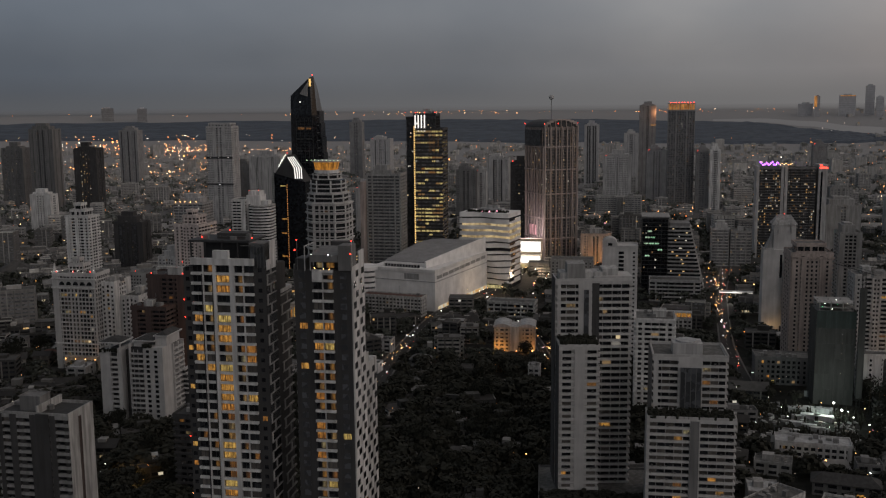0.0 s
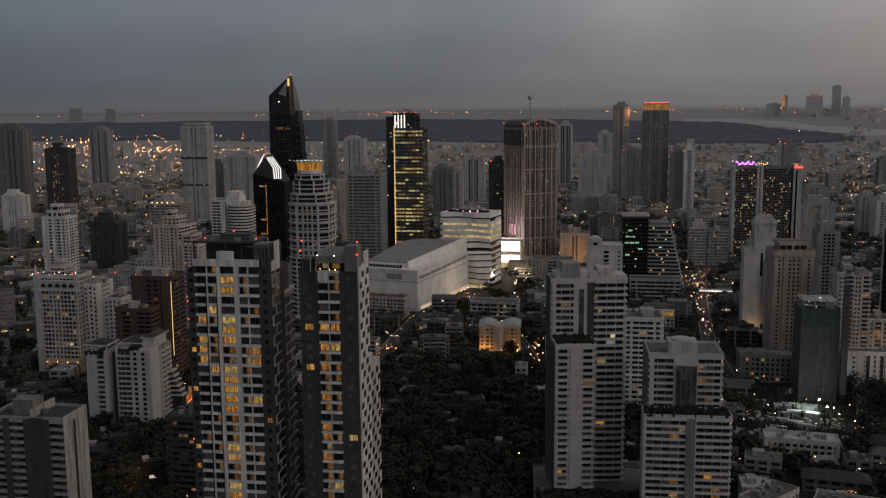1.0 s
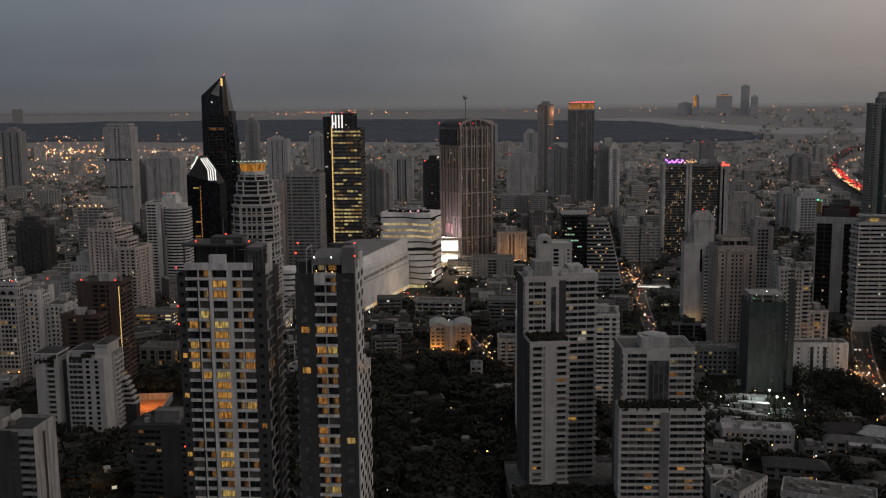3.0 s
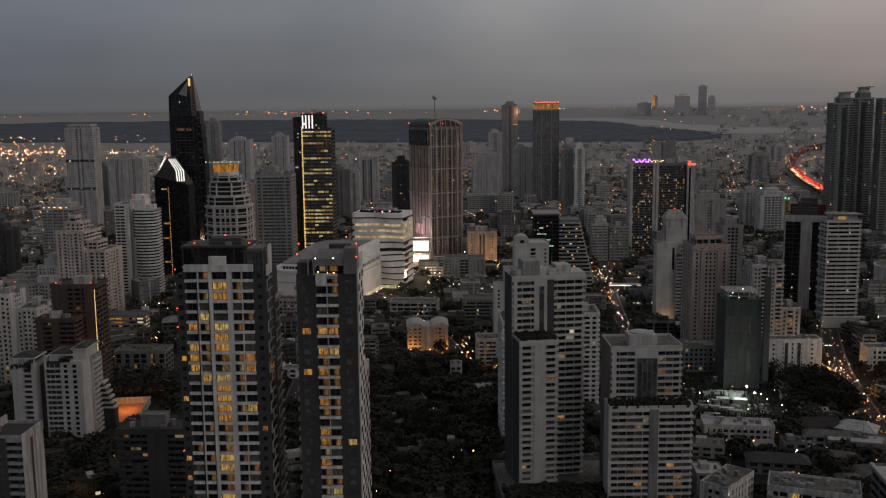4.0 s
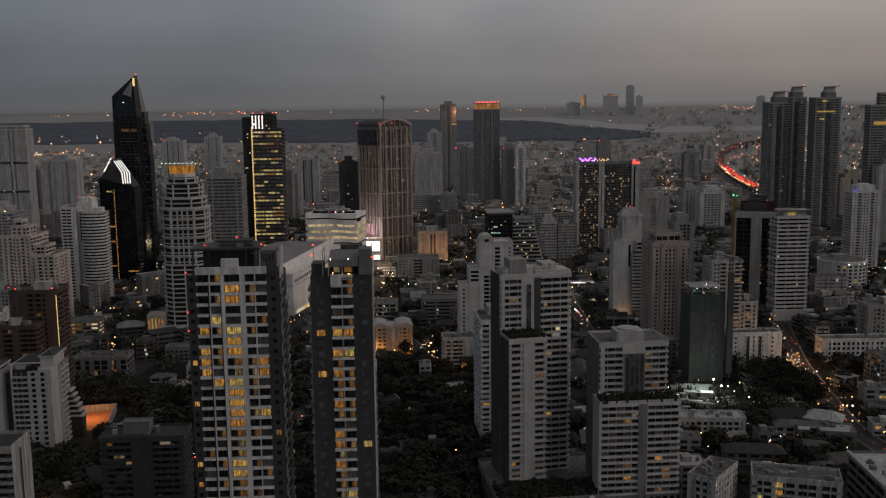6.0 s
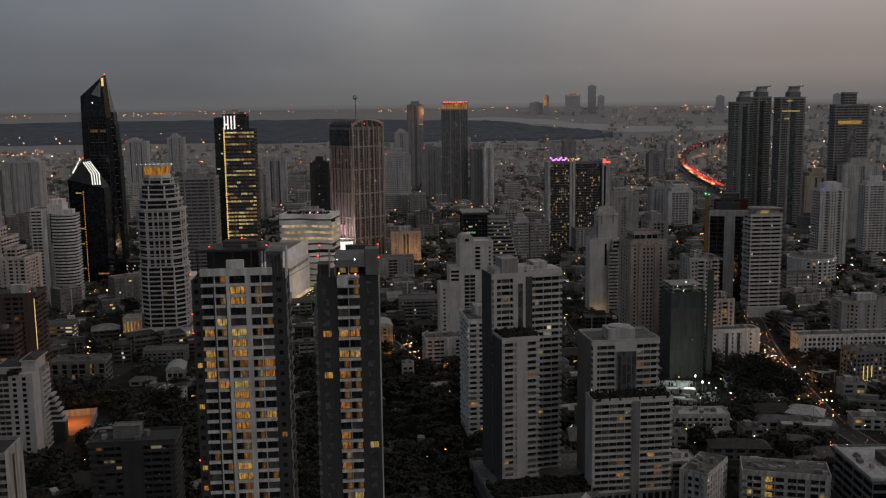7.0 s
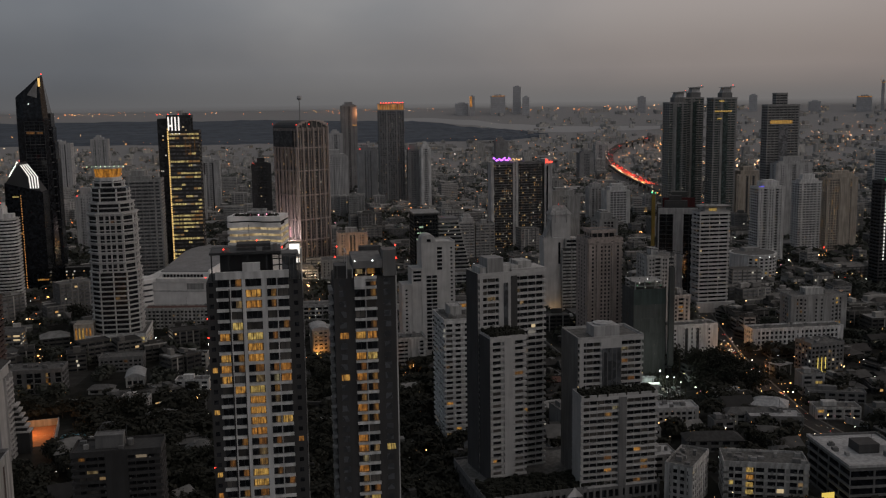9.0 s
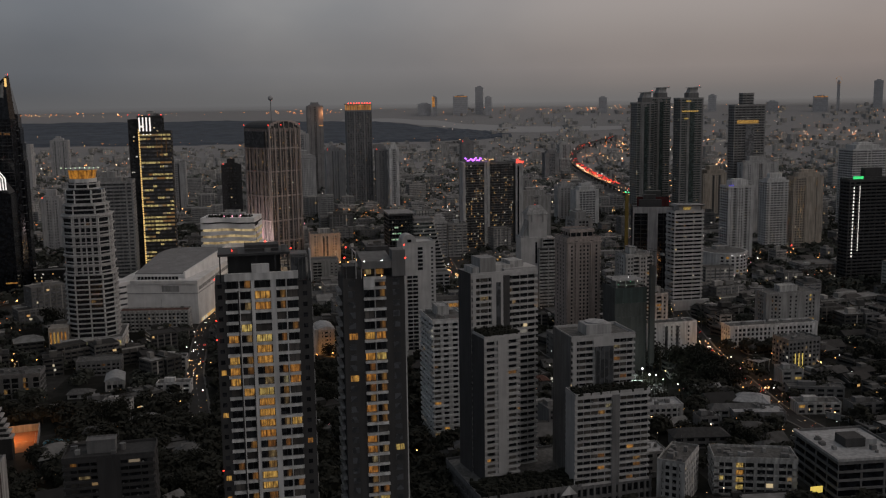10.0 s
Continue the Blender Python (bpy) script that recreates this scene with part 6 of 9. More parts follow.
def white_wings():
    """White apartment house in two wings about a dark recess, with tiled roofs and stepped terraces."""
    root = thing("apartment_block", "white two-winged apartment house with dark tiled roofs and stepped terraces", "apartment block", -307, 520)
    take(-309, 516, 56, 40, 0)
    fh, floors = 3.0, 15
    part("recess_wall", Boxes().box(13.2, 19.4, 6, 20, 0, 43), DARKGREY, root, "dark recessed wall between the wings")
    part("wall", Boxes().box(0, 6.4, 0, 20, 0, 43.5), SOFTWHITE, root, "white rendered wall of the left wing")
    part("wall", Boxes().box(11.0, 13.4, 0, 20, 0, 45), SOFTWHITE, root)
    # near-black backs put the recess shade into the wall colour
    part("balcony_back", Boxes().box(6.4, 11.0, 1.8, 20, 0, 45), BLACKISH, root, "dark balcony recess")
    part("balcony_back", Boxes().box(19.2, 27.6, 1.6, 26, 0, 46), BLACKISH, root, "dark balcony recess")
    part("wall", Boxes().box(27.6, 40.0, 0, 12, 0, 46.5), SOFTWHITE, root, "white window bay with small square windows")
    part("wall", Boxes().box(27.6, 39.0, 12, 26, 0, 46.5), MIDGREY, root)
    part("wall", Boxes().box(18.6, 19.3, 0, 26, 0, 48), SOFTWHITE, root, "white fin wall")
    slab_a = Boxes().box(6.4, 11.0, -0.5, 1.9, 0, 0.95).mesh("balcony", SOFTWHITE)
    slab_b = Boxes().box(19.3, 27.6, -0.9, 1.7, 0, 0.6).mesh("balcony", SOFTWHITE)
    slab_c = Boxes().box(39.0, 41.3, 12.2, 26.2, 0, 0.95).mesh("balcony", SOFTWHITE)
    pane = Boxes().box(0, 2.0, -0.06, 0, 0, 1.7).mesh("window", GLASS_BLACK)
    rail = Boxes().box(21.9, 22.15, -0.8, -0.55, 0.6, fh).box(24.7, 24.95, -0.8, -0.55, 0.6, fh).mesh("balcony_post", PALE)
    for k in range(floors):
        if k < floors - 1:
            part("balcony", slab_a, None, root, loc=(0, 0, k * fh))
        part("balcony", slab_b, None, root, loc=(0, 0, k * fh))
        part("balcony", slab_c, None, root, loc=(0, 0, k * fh))
        part("balcony_post", rail, None, root, loc=(0, 0, k * fh))
        for u in (29.6, 34.6):
            part("window", pane, None, root, loc=(u, -0.002, k * fh + 1.0))
    part("side_pier", Boxes().box(39.0, 41.0, 12.0, 13.2, 0, 46).box(39.0, 41.0, 18.6, 19.4, 0, 46).box(39.0, 41.0, 25.2, 26.2, 0, 46), SOFTWHITE, root)
    # roof terraces and tiled roofs on white eaves
    for x0, x1, y0, y1, z in ((-0.8, 14.0, -0.8, 15, 48.0), (20.0, 34.0, 2, 20, 49.2), (32.5, 41.4, 4, 24, 52.0)):
        part("eave_board", Boxes().box(x0, x1, y0, y1, z, z + 0.7), SOFTWHITE, root, "white roof eaves")
        part("tiled_roof", Boxes().ridged((x0 + x1) / 2, (y0 + y1) / 2, math.pi / 2, y1 - y0 - 1.0, x1 - x0 - 1.0, z + 0.71, z + 3.0, 0.42), ROOF_DARK, root, "dark hipped tile roof")
    for u, v in ((0.2, 0.2), (6.2, 0.2), (12.6, 0.2), (0.2, 13), (12.6, 13)):
        part("roof_post", Boxes().box(u, u + 0.7, v, v + 0.7, 43, 48), SOFTWHITE, root)
    part("lift_house", Boxes().box(20.5, 27.0, 3, 18, 46, 49.2), SOFTWHITE, root)
    part("lift_house", Boxes().box(33.2, 40.4, 5, 22, 46.5, 52), SOFTWHITE, root)
    part("terrace_wall", Boxes().box(27.8, 33.0, -0.3, 0.0, 46.5, 47.6).box(0, 11, -0.4, -0.1, 42.6, 44.0), SOFTWHITE, root)
    rnd = random.Random(64)
    shrubs = Boxes()
    for k in range(90):
        x, y, q = rnd.choice((rnd.uniform(0, 11), rnd.uniform(27.5, 33))), rnd.uniform(-0.6, 0.6), rnd.uniform(0.3, 0.7)
        z = 43.8 if x < 12 else 47.4
        shrubs.turned(x, y, rnd.random() * 3, -q, q, -q * 0.7, q * 0.7, z - 1.4 * rnd.random(), z + rnd.random() * 1.2)
    tagged(part("terrace_planting", shrubs, LEAF, root, "dark shrubs hanging over the terraces"), kind="stuff")
    # terraces that step down behind the right wing
    for k in range(6):
        part("terrace", Boxes().box(41.0, 43.0 + k * 1.1, 22 + k * 0.3, 30, 27 - k * 3.0, 28.0 - k * 3.0), SOFTWHITE, root, "white stepped terrace edge")
        part("terrace_back", Boxes().box(41.0, 42.2 + k * 1.1, 23 + k * 0.3, 30, 25 - k * 3.0 if k < 5 else 0, 27 - k * 3.0), BLACKISH, root)


white_wings()


def rounded_tower():
    root = thing("apartment_tower", "white twin-shafted apartment tower with rounded balcony wing", "tower block", -393.5, 930)
    take(-394, 925, 50, 32, 0)
    rnd = random.Random(69)
    block(root, rnd, 0, 0, 14, 22, 0, 92.5, fh=3.0, bay=4.5, band=1.3, pier=0.5, proud=0.6, pier_out=0.2, wall=WHITE, lit=0.0, dim=0.02, blanks=((0, 9.5, 14),), faces=(0,))
    part("shaft", Boxes().box(14, 28, 4, 22, 0, 97).box(15.5, 27, 6, 20, 97, 101), WHITE, root, "plain white centre shaft")
    part("upper_recess", Boxes().box(16, 18, 3.7, 4, 60, 88), GLASS, root)
    ring = [(18.5, 18), (18.5, -2), (25, -5), (32, -4.6), (38, -1.5), (40.5, 4), (39.5, 18)]
    inner = [(19, 17.6), (19, -0.8), (25, -3.6), (31.4, -3.2), (37, -0.4), (39.2, 4.4), (38.3, 17.6)]
    part("glazing", Boxes().prism(inner[::1], 0, 86.5), GLASS, root)
    slab = Boxes().prism(ring, 0, 1.45).mesh("balcony", WHITE)
    for k in range(29):
        part("balcony", slab, None, root, loc=(0, 0, k * 3.0))
    part("roof", Boxes().prism(ring, 86.5, 87.6), WHITE_OLD, root)
    part("wing_roof_house", Boxes().box(28.2, 36, 6, 16, 87.6, 91.5), WHITE, root)
    for u, z in ((16, 102), (26.5, 102)):
        beacon(root, u, 6, z, 0.5)


rounded_tower()
tower("low block with warm-lit open floors under trees", -346, 1085, 66, 18, 16, seed=169, name="office_block", category="office block", faces=(0,), wall=BLACKISH, core=GLASS_BLACK, lit=0.45, dim=0.2, **BANDED)
tower("low apartment block with warm-lit gallery floors", -360, 774, 42, 16, 17, seed=170, name="apartment_block", faces=(0, 1), wall=MIDGREY, lit=0.3, dim=0.3, **BANDED)
tower("white low block with lamps along its roof", -456, 834, 52, 20, 33, seed=171, name="apartment_block", faces=(0, 1), wall=GREY, lit=0.02, dim=0.04, red=2, **BALC)
tower("pink stepped apartment tower with open roof frame", -420, 855, 26, 30, 76, yaw=-8, seed=71, faces=(1,), wall=PINK, lit=0.02, dim=0.05, blanks=((0, 0, 6), (0, 9, 17), (0, 20, 26)), small=((0, 1, 5.5, 1, 1.3, 1.5), (0, 9.5, 16.5, 2, 1.3, 1.5), (0, 20.5, 25.5, 1, 1.3, 1.5)), caps=((6, 6, 14, 16, 76, 8), (9, 8, 6, 8, 84, 5)), **BALC)
tower("pink lower wing with balconies and rows of windows", -394, 848, 20, 30, 60, yaw=-8, seed=72, faces=(0, 1), wall=PINK, lit=0.02, dim=0.06, blanks=((0, 0, 5), (0, 10, 12), (1, 0, 6), (1, 12, 18), (1, 24, 30)), small=((0, 0.6, 4.6, 1, 1.2, 1.5), (1, 0.6, 5.4, 2, 1.2, 1.5), (1, 12.6, 17.4, 2, 1.2, 1.5)), caps=((2, 4, 10, 16, 60, 8),), **BALC)
tower("pale low apartment wing beside the pink tower", -442, 862, 22, 26, 44, yaw=-8, seed=73, faces=(0, 1), wall=PALE, lit=0.02, dim=0.05, **GRID)
slab_root = tower("grey banded office slab with a plain top", -268, 985, 36, 28, 115, seed=74, name="office_tower", category="office tower", faces=(0, 1), wall=GREY, core=GLASS_GREY, lit=0.0, dim=0.01, **BANDED)
part("end_fin", Boxes().box(-4.6, -0.8, -9, 12, 0, 108), TAN, slab_root, "narrow tan end wall")
tower("tall pale apartment tower with stepped rings of balconies", -659, 1466, 42, 30, 154, seed=75, faces=(0, 1), wall=PALE, lit=0.006, dim=0.02, caps=((3, 3, 36, 24, 154, 5),), **FARB)
ring_root = bpy.data.objects[[o.name for o in bpy.data.objects if o.get("label", "").startswith("tall pale apartment tower with stepped")][0]]
for z in (62, 104):
    # flat dark band on the front gives the shade of a gap
    part("sky_terrace", Boxes().box(-0.8, 42.8, -1.2, 0.2, z, z + 3.2), GLASS_FAR_DARK, ring_root, "dark band for the shade of an open storey")
    part("terrace_lamp_row", Boxes().bulb(6, -1.6, z + 1.6, 0.5).bulb(20, -1.6, z + 1.6, 0.5).bulb(36, -1.6, z + 1.6, 0.5), L_WHITE, ring_root, "small white terrace lamps")
brown_root = tower("brownish apartment tower with paired window columns", 113.3, 718, 27, 24, 80, yaw=3, seed=78, faces=(0,), wall=DUSTY, lit=0.004, dim=0.02, blanks=((0, 0, 6), (0, 8.5, 18.5), (0, 21, 27), (3, 0, 24)), small=((0, 1.2, 5.4, 1, 1.4, 1.6), (0, 9, 18, 3, 1.3, 1.6), (0, 21.6, 26, 1, 1.4, 1.6), (3, 3, 21, 3, 1.3, 1.6)), caps=((4, 4, 19, 16, 80, 6),), **BALC)
part("cornice", Boxes().box(-1.2, 28.2, -1.6, 25, 76.5, 77.8), DUSTY, brown_root, "projecting brown cornice")
for u in (6.2, 18.6):
    part("bay_pier", Boxes().box(u, u + 2.2, -1.7, -0.9, 0, 76.5), DUSTY, brown_root)
tower("white apartment tower with small windows above a low podium", 150, 690, 21.5, 20, 70, seed=79, faces=(0,), wall=WHITE_OLD, lit=0.02, dim=0.05, blanks=((0, 0, 6), (0, 11, 16), (3, 0, 20)), small=((0, 0.8, 5.6, 2, 1.2, 1.4), (0, 11.4, 15.6, 2, 1.2, 1.4), (3, 3, 17, 4, 1.2, 1.4)), **BALC)
tower("white stepped wing with warm-lit balconies beside the slim tower", 172.2, 693, 13, 16, 38, seed=80, name="apartment_block", faces=(0,), wall=WHITE_OLD, lit=0.08, dim=0.12, **BALC)
tower("white apartment block with long balconies and lit ground floor", -33, 522, 20, 28, 67, yaw=3, seed=82, panes=True, faces=(0, 3), wall=WHITE, lit=0.02, dim=0.04, shaded=0.2, **BALC)
tower("white apartment block with ribbon balconies behind the towers", 5, 590, 23, 24, 57, seed=83, panes=True, faces=(0, 1), wall=WHITE, lit=0.02, dim=0.03, shaded=0.2, **BALC)
def round_balconies():
    """Curved balcony ends, lit crown storey and podium of the banded office tower."""
    root = bpy.data.objects[[o.name for o in bpy.data.objects if o.get("label", "").startswith("white banded office tower with rounded")][0]]
    ring = [(1.0 + 5.2 * math.cos(math.pi * (0.5 + k / 8)), 7.0 - 7.6 * math.sin(math.pi * (0.5 + k / 8))) for k in range(9)]
    slab = Boxes().prism(ring[::-1], 0, 1.5).mesh("round_balcony", SOFTWHITE)
    for k in range(12):
        part("round_balcony", slab, None, root, loc=(0, 0, 3 + k * 7.0))
    part("crown_storey", Boxes().box(5, 25, 2, 13, 88.2, 92.5), SOFTWHITE, root)
    part("crown_canopy", Boxes().prism([(2, -1), (28, -1), (28, 14), (2, 14)], 92.5, 93.2, [(3, -2, 94.0), (28.5, -2, 93.4), (28.5, 15, 93.4), (3, 15, 94.0)]), GREY, root, "curved roof canopy")
    part("lit_crown", Boxes().box(9, 16, 1.7, 1.95, 89, 91.6), LIT, root, "warm-lit crown glazing")
    part("podium", Boxes().box(-3, 33, -5, -0.9, 0, 9), SOFTWHITE, root)


def round_hotel():
    """Drum-shaped hotel: curved front, one blank bay, then tall window columns between piers."""
    root = thing("hotel", "white drum-shaped hotel with window columns and flat roof", "hotel", 360, 933)
    take(336, 909, 48, 48, 0)
    rnd = random.Random(90)
    n, r = 36, 23.0
    ring = [(r * math.cos(2 * math.pi * k / n), r * math.sin(2 * math.pi * k / n)) for k in range(n)]
    part("wall", Boxes().prism(ring, 0, 28), WHITE, root, "curved white wall")
    part("cornice", Boxes().prism([(x * 1.03, y * 1.03) for x, y in ring], 28, 29.3), WHITE, root)
    part("roof", Boxes().prism([(x * 0.94, y * 0.94) for x, y in ring], 29.31, 29.6), ROOF, root)
    part("roof_hut", Boxes().box(-8, 8, 2, 12, 29.6, 33), GREY, root)
    pane = Boxes().box(-1.3, 1.3, -0.14, 0.3, 0, 1.9)
    dark, lit = pane.mesh("window", GLASS), pane.mesh("lit_window", LIT)
    for i in range(13):
        a = radians(-122 + i * 13.5)
        px, py = r * math.cos(a), r * math.sin(a)
        for k in range(7):
            hot = rnd.random() < 0.05
            part("lit_window" if hot else "window", lit if hot else dark, None, root, loc=(px, py, 2.6 + k * 3.5), rz=a + math.pi / 2)
    rib = Boxes().box(-0.35, 0.35, -0.5, 0.2, 0, 28).mesh("pier", WHITE)
    for i in range(14):
        a = radians(-128.75 + i * 13.5)
        part("pier", rib, None, root, loc=(r * math.cos(a), r * math.sin(a), 0), rz=a + math.pi / 2)
    part("roof_lamp_row", Boxes().bulb(-4, -23.9, 27.0, 0.35).bulb(6, -23.5, 27.0, 0.4).bulb(13, -20.2, 27.0, 0.35), L_WHITE, root, "small white cornice lamps")


def gabled_tower():
    """White slab with a taller shaft under a gabled cap, and a wing of deep balconies beside it."""
    root = thing("apartment_tower", "white slab tower with gabled cap and deep balcony wing", "tower block", 107.8, 825)
    take(107, 820, 36, 28, 0)
    part("wall", Boxes().box(0, 15.6, 0, 16, 0, 67), SOFTWHITE, root, "plain white windowless slab")
    part("shaft", Boxes().box(8.2, 25.2, 4.2, 20, 0, 87), SOFTWHITE, root, "tall white shaft")
    part("parapet", Boxes().box(-0.3, 8.0, -0.3, 0.3, 67, 68.4).box(-0.3, 0.3, 0.3, 16, 67, 68.4), PALE, root)
    part("slot", Boxes().box(13.0, 14.8, -0.12, 0.0, 44, 63), GLASS_BLACK, root, "dark window slot")
    part("gabled_cap", Boxes().ridged(16.5, 12, 0.0, 20, 17, 87.05, 94.5, 0.28), GREY, root, "pale gabled roof cap")
    part("gable_frame", Boxes().turned(11.5, 4.0, 0, -0.4, 0.4, -0.6, 0.2, 80, 91).turned(21.5, 4.0, 0, -0.4, 0.4, -0.6, 0.2, 80, 91).box(8, 25, 3.3, 4.1, 86.6, 87.4), WHITE_OLD, root)
    part("lean_roof", Boxes().prism([(2.6, 6), (8.2, 6), (8.2, 18), (2.6, 18)], 67.05, 80, [(7.0, 6, 76), (8.2, 6, 82), (8.2, 18, 82), (7.0, 18, 76)]), GREY, root, "steep roof beside the shaft")
    # near-black core holds the shade behind the balconies
    part("wing_core", Boxes().box(15.8, 33, -1.6, 20, 0, 57), BLACKISH, root, "dark balcony recesses")
    slab = Boxes().box(15.7, 33.4, -3.6, 20, 0, 1.35).mesh("balcony", WHITE_OLD)
    for k in range(19):
        part("balcony", slab, None, root, loc=(0, 0, k * 3.0))
    for u in (15.7, 24.2, 32.8):
        part("pier", Boxes().box(u, u + 0.6, -3.2, 0, 0, 57), WHITE_OLD, root)
    part("roof_storey", Boxes().box(20, 32, 2, 16, 57.2, 66), WHITE_OLD, root)
    part("roof_window", Boxes().box(21, 31, 1.85, 1.99, 59, 61).box(21, 31, 1.85, 1.99, 62.4, 64.4), GLASS_BLACK, root)
    beacon(root, 16.5, 12, 95.2, 0.4)


def slender_tower():
    """White tower with an arched lift house, stepped shoulders and columns of dark windows."""
    root = thing("apartment_tower", "white slender apartment tower with stepped shoulders and arched lift house", "tower block", -18.5, 705, 0, 2)
    take(-35, 700, 44, 26, 0)
    part("wall", Boxes().box(0, 25, 0, 20, 0, 84), SOFTWHITE, root, "plain white rendered wall")
    part("shoulder", Boxes().box(-7.4, 0, 0.3, 18, 0, 65.5), SOFTWHITE, root, "white lower shoulder")
    part("shoulder", Boxes().box(-15, -7.4, 0.6, 16, 0, 54), SOFTWHITE, root, "white lower shoulder")
    arc = [(10.6 * (0.5 - 0.5 * math.cos(math.pi * i / 8)), 86.5 + 4.0 * math.sin(math.pi * i / 8)) for i in range(9)]
    cap = Boxes()
    prof = [(10.6, 84)] + arc[::-1] + [(0, 84)]
    q = len(prof)
    cap.v += [(x, 0.2, z) for x, z in prof] + [(x, 13, z) for x, z in prof]
    cap.f += [tuple(range(q - 1, -1, -1)), tuple(range(q, 2 * q))] + [(i, (i + 1) % q, q + (i + 1) % q, q + i) for i in range(q)]
    part("lift_house", cap, SOFTWHITE, root, "white lift house with an arched top")
    part("lift_window", Boxes().box(4.0, 7.0, 0.05, 0.18, 85, 87), GLASS_BLACK, root)
    rim = Boxes()
    parapet(rim, 10.7, 25.2, -0.2, 20.2, 84.004, 1.2)
    part("parapet", rim, SOFTWHITE, root)
    wide = Boxes().box(0, 3.7, -0.1, 0, 0, 1.95).mesh("window", GLASS_BLACK)
    sill = Boxes().box(-0.2, 8.6, -0.45, 0, -0.28, 0).mesh("sill", SOFTWHITE)
    tiny = Boxes().box(0, 1.5, -0.1, 0, 0, 1.2).mesh("window", GLASS_BLACK)
    for k in range(20):
        z = 4.0 + k * 3.0
        if k < 19:
            row = part("window", wide, None, root, loc=(3.4, -0.004, z))
            part("window", wide, None, root, loc=(7.6, -0.004, z))
            part("sill", sill, None, root, loc=(3.4, -0.004, z))
        if k < 16:
            part("window", tiny, None, root, loc=(-12.4, 0.59, z))
    for k in range(26):
        part("window", tiny, None, root, loc=(21.6, -0.004, 4.4 + k * 3.0))
        if k > 19:
            part("window", wide, None, root, loc=(11.6, -0.004, 4.0 + k * 3.0))
    deep = Boxes().box(-6.4, -0.6, 0.1, 0.28, 0, 1.7).mesh("window", GLASS_BLACK)
    for k in range(3):
        part("window", deep, None, root, loc=(0, 0, 56.0 + k * 3.0))
    side = Boxes().box(25.0, 25.1, 0, 2.2, 0, 1.6).mesh("window", GLASS_BLACK)
    for k in range(24):
        part("window", side, None, root, loc=(0, 7.0, 6 + k * 3.0))


def stepped_office():
    """Dark glass block with green-lit floors, and its grey wing that steps out floor by floor."""
    root = thing("office_block", "dark glass office block with a grey wing stepping out below", "office block", 12.7, 965)
    take(11, 960, 66, 40, 0)
    rnd = random.Random(84)
    block(root, rnd, 0, 0, 24.4, 34, 0, 76, fh=3.8, bay=3.0, band=0.5, pier=0.14, proud=0.1, pier_out=0.1, wall=BLACKISH, core=GLASS_BLACK, lit=0.03, dim=0.06, faces=(0,))
    part("roof_deck", Boxes().box(-0.8, 26, -0.8, 35, 76.2, 77.2), GREY, root, "pale flat roof edge")
    strip_lit = Boxes().box(0, 4.2, -0.14, 0, 0, 1.5).mesh("lit_window", LIT_GREEN)
    for u, z in ((3, 56), (8, 56), (2, 50), (7, 50), (12, 50), (5, 62), (15, 44), (3, 38)):
        part("lit_window", strip_lit, None, root, loc=(u, -0.12, z))
    dots = Boxes()
    for k in range(18):
        z = 68.0 - k * 3.7
        right = 46.5 + k * 0.85
        out = 0.35 * k
        part("floor_band", Boxes().prism([(24.6, -out), (right - 3, -out), (right, 4 - out), (right, 30), (24.6, 30)], z - 1.5, z), GREY, root, "grey rounded balcony band")
        part("floor_glazing", Boxes().box(24.6, right - 1.2, 1.2 - out, 29, z - 3.7, z - 1.5), GLASS, root)
        for _ in range(rnd.choice((0, 1, 1, 2))):
            u = rnd.uniform(26, right - 4)
            dots.box(u, u + rnd.uniform(0.8, 2.4), 1.0 - out, 1.18 - out, z - 3.3, z - 2.2)
    tagged(part("lit_window_row", dots, LIT_ISLAND, root), kind="stuff")
    part("wing_roof", Boxes().box(26, 45, 3, 28, 68.0, 70.5), MIDGREY, root)


LIT_GREEN = glow("green_office_light", [(0.0, (0.45, 1.0, 0.7)), (1.0, (0.7, 1.0, 0.8))], 0.5, curtain=0.7)
gabled_tower()
slender_tower()
stepped_office()
tower("white banded apartment block with orange lamps along its roof", -541, 1100, 38, 30, 71, seed=231, faces=(0, 1), wall=PALE, lit=0.03, dim=0.05, blanks=(), **BANDED)
part("roof_lamp_row", Boxes().bulb(4, -0.8, 72.6, 0.6).bulb(10, -0.8, 72.6, 0.7).bulb(16, -0.8, 72.6, 0.6).bulb(23, -0.8, 72.6, 0.8).bulb(30, -0.8, 72.6, 0.6), L_WARM, bpy.data.objects[[o.name for o in bpy.data.objects if o.get("label", "").startswith("white banded apartment block with orange")][0]], "orange roof lamps")
tower("white banded low office block among trees", 93, 1150, 19, 20, 43, seed=232, name="office_block", category="office block", faces=(0,), wall=PALE, lit=0.05, dim=0.06, blanks=(), **BANDED)
tower("grey banded low office block among trees", 114, 1152, 23, 20, 40, seed=233, name="office_block", category="office block", faces=(0,), wall=GREY, lit=0.05, dim=0.06, blanks=(), **BANDED)
tower("grey apartment slab with small windows", 177, 880, 18, 26, 74, seed=85, faces=(0, 3), wall=GREY, lit=0.01, **GRID)
tower("long pale parking block with plain front", 20, 934, 47, 20, 20, seed=86, name="parking_block", category="building", faces=(0,), wall=PALE, lit=0.0, **BANDED)
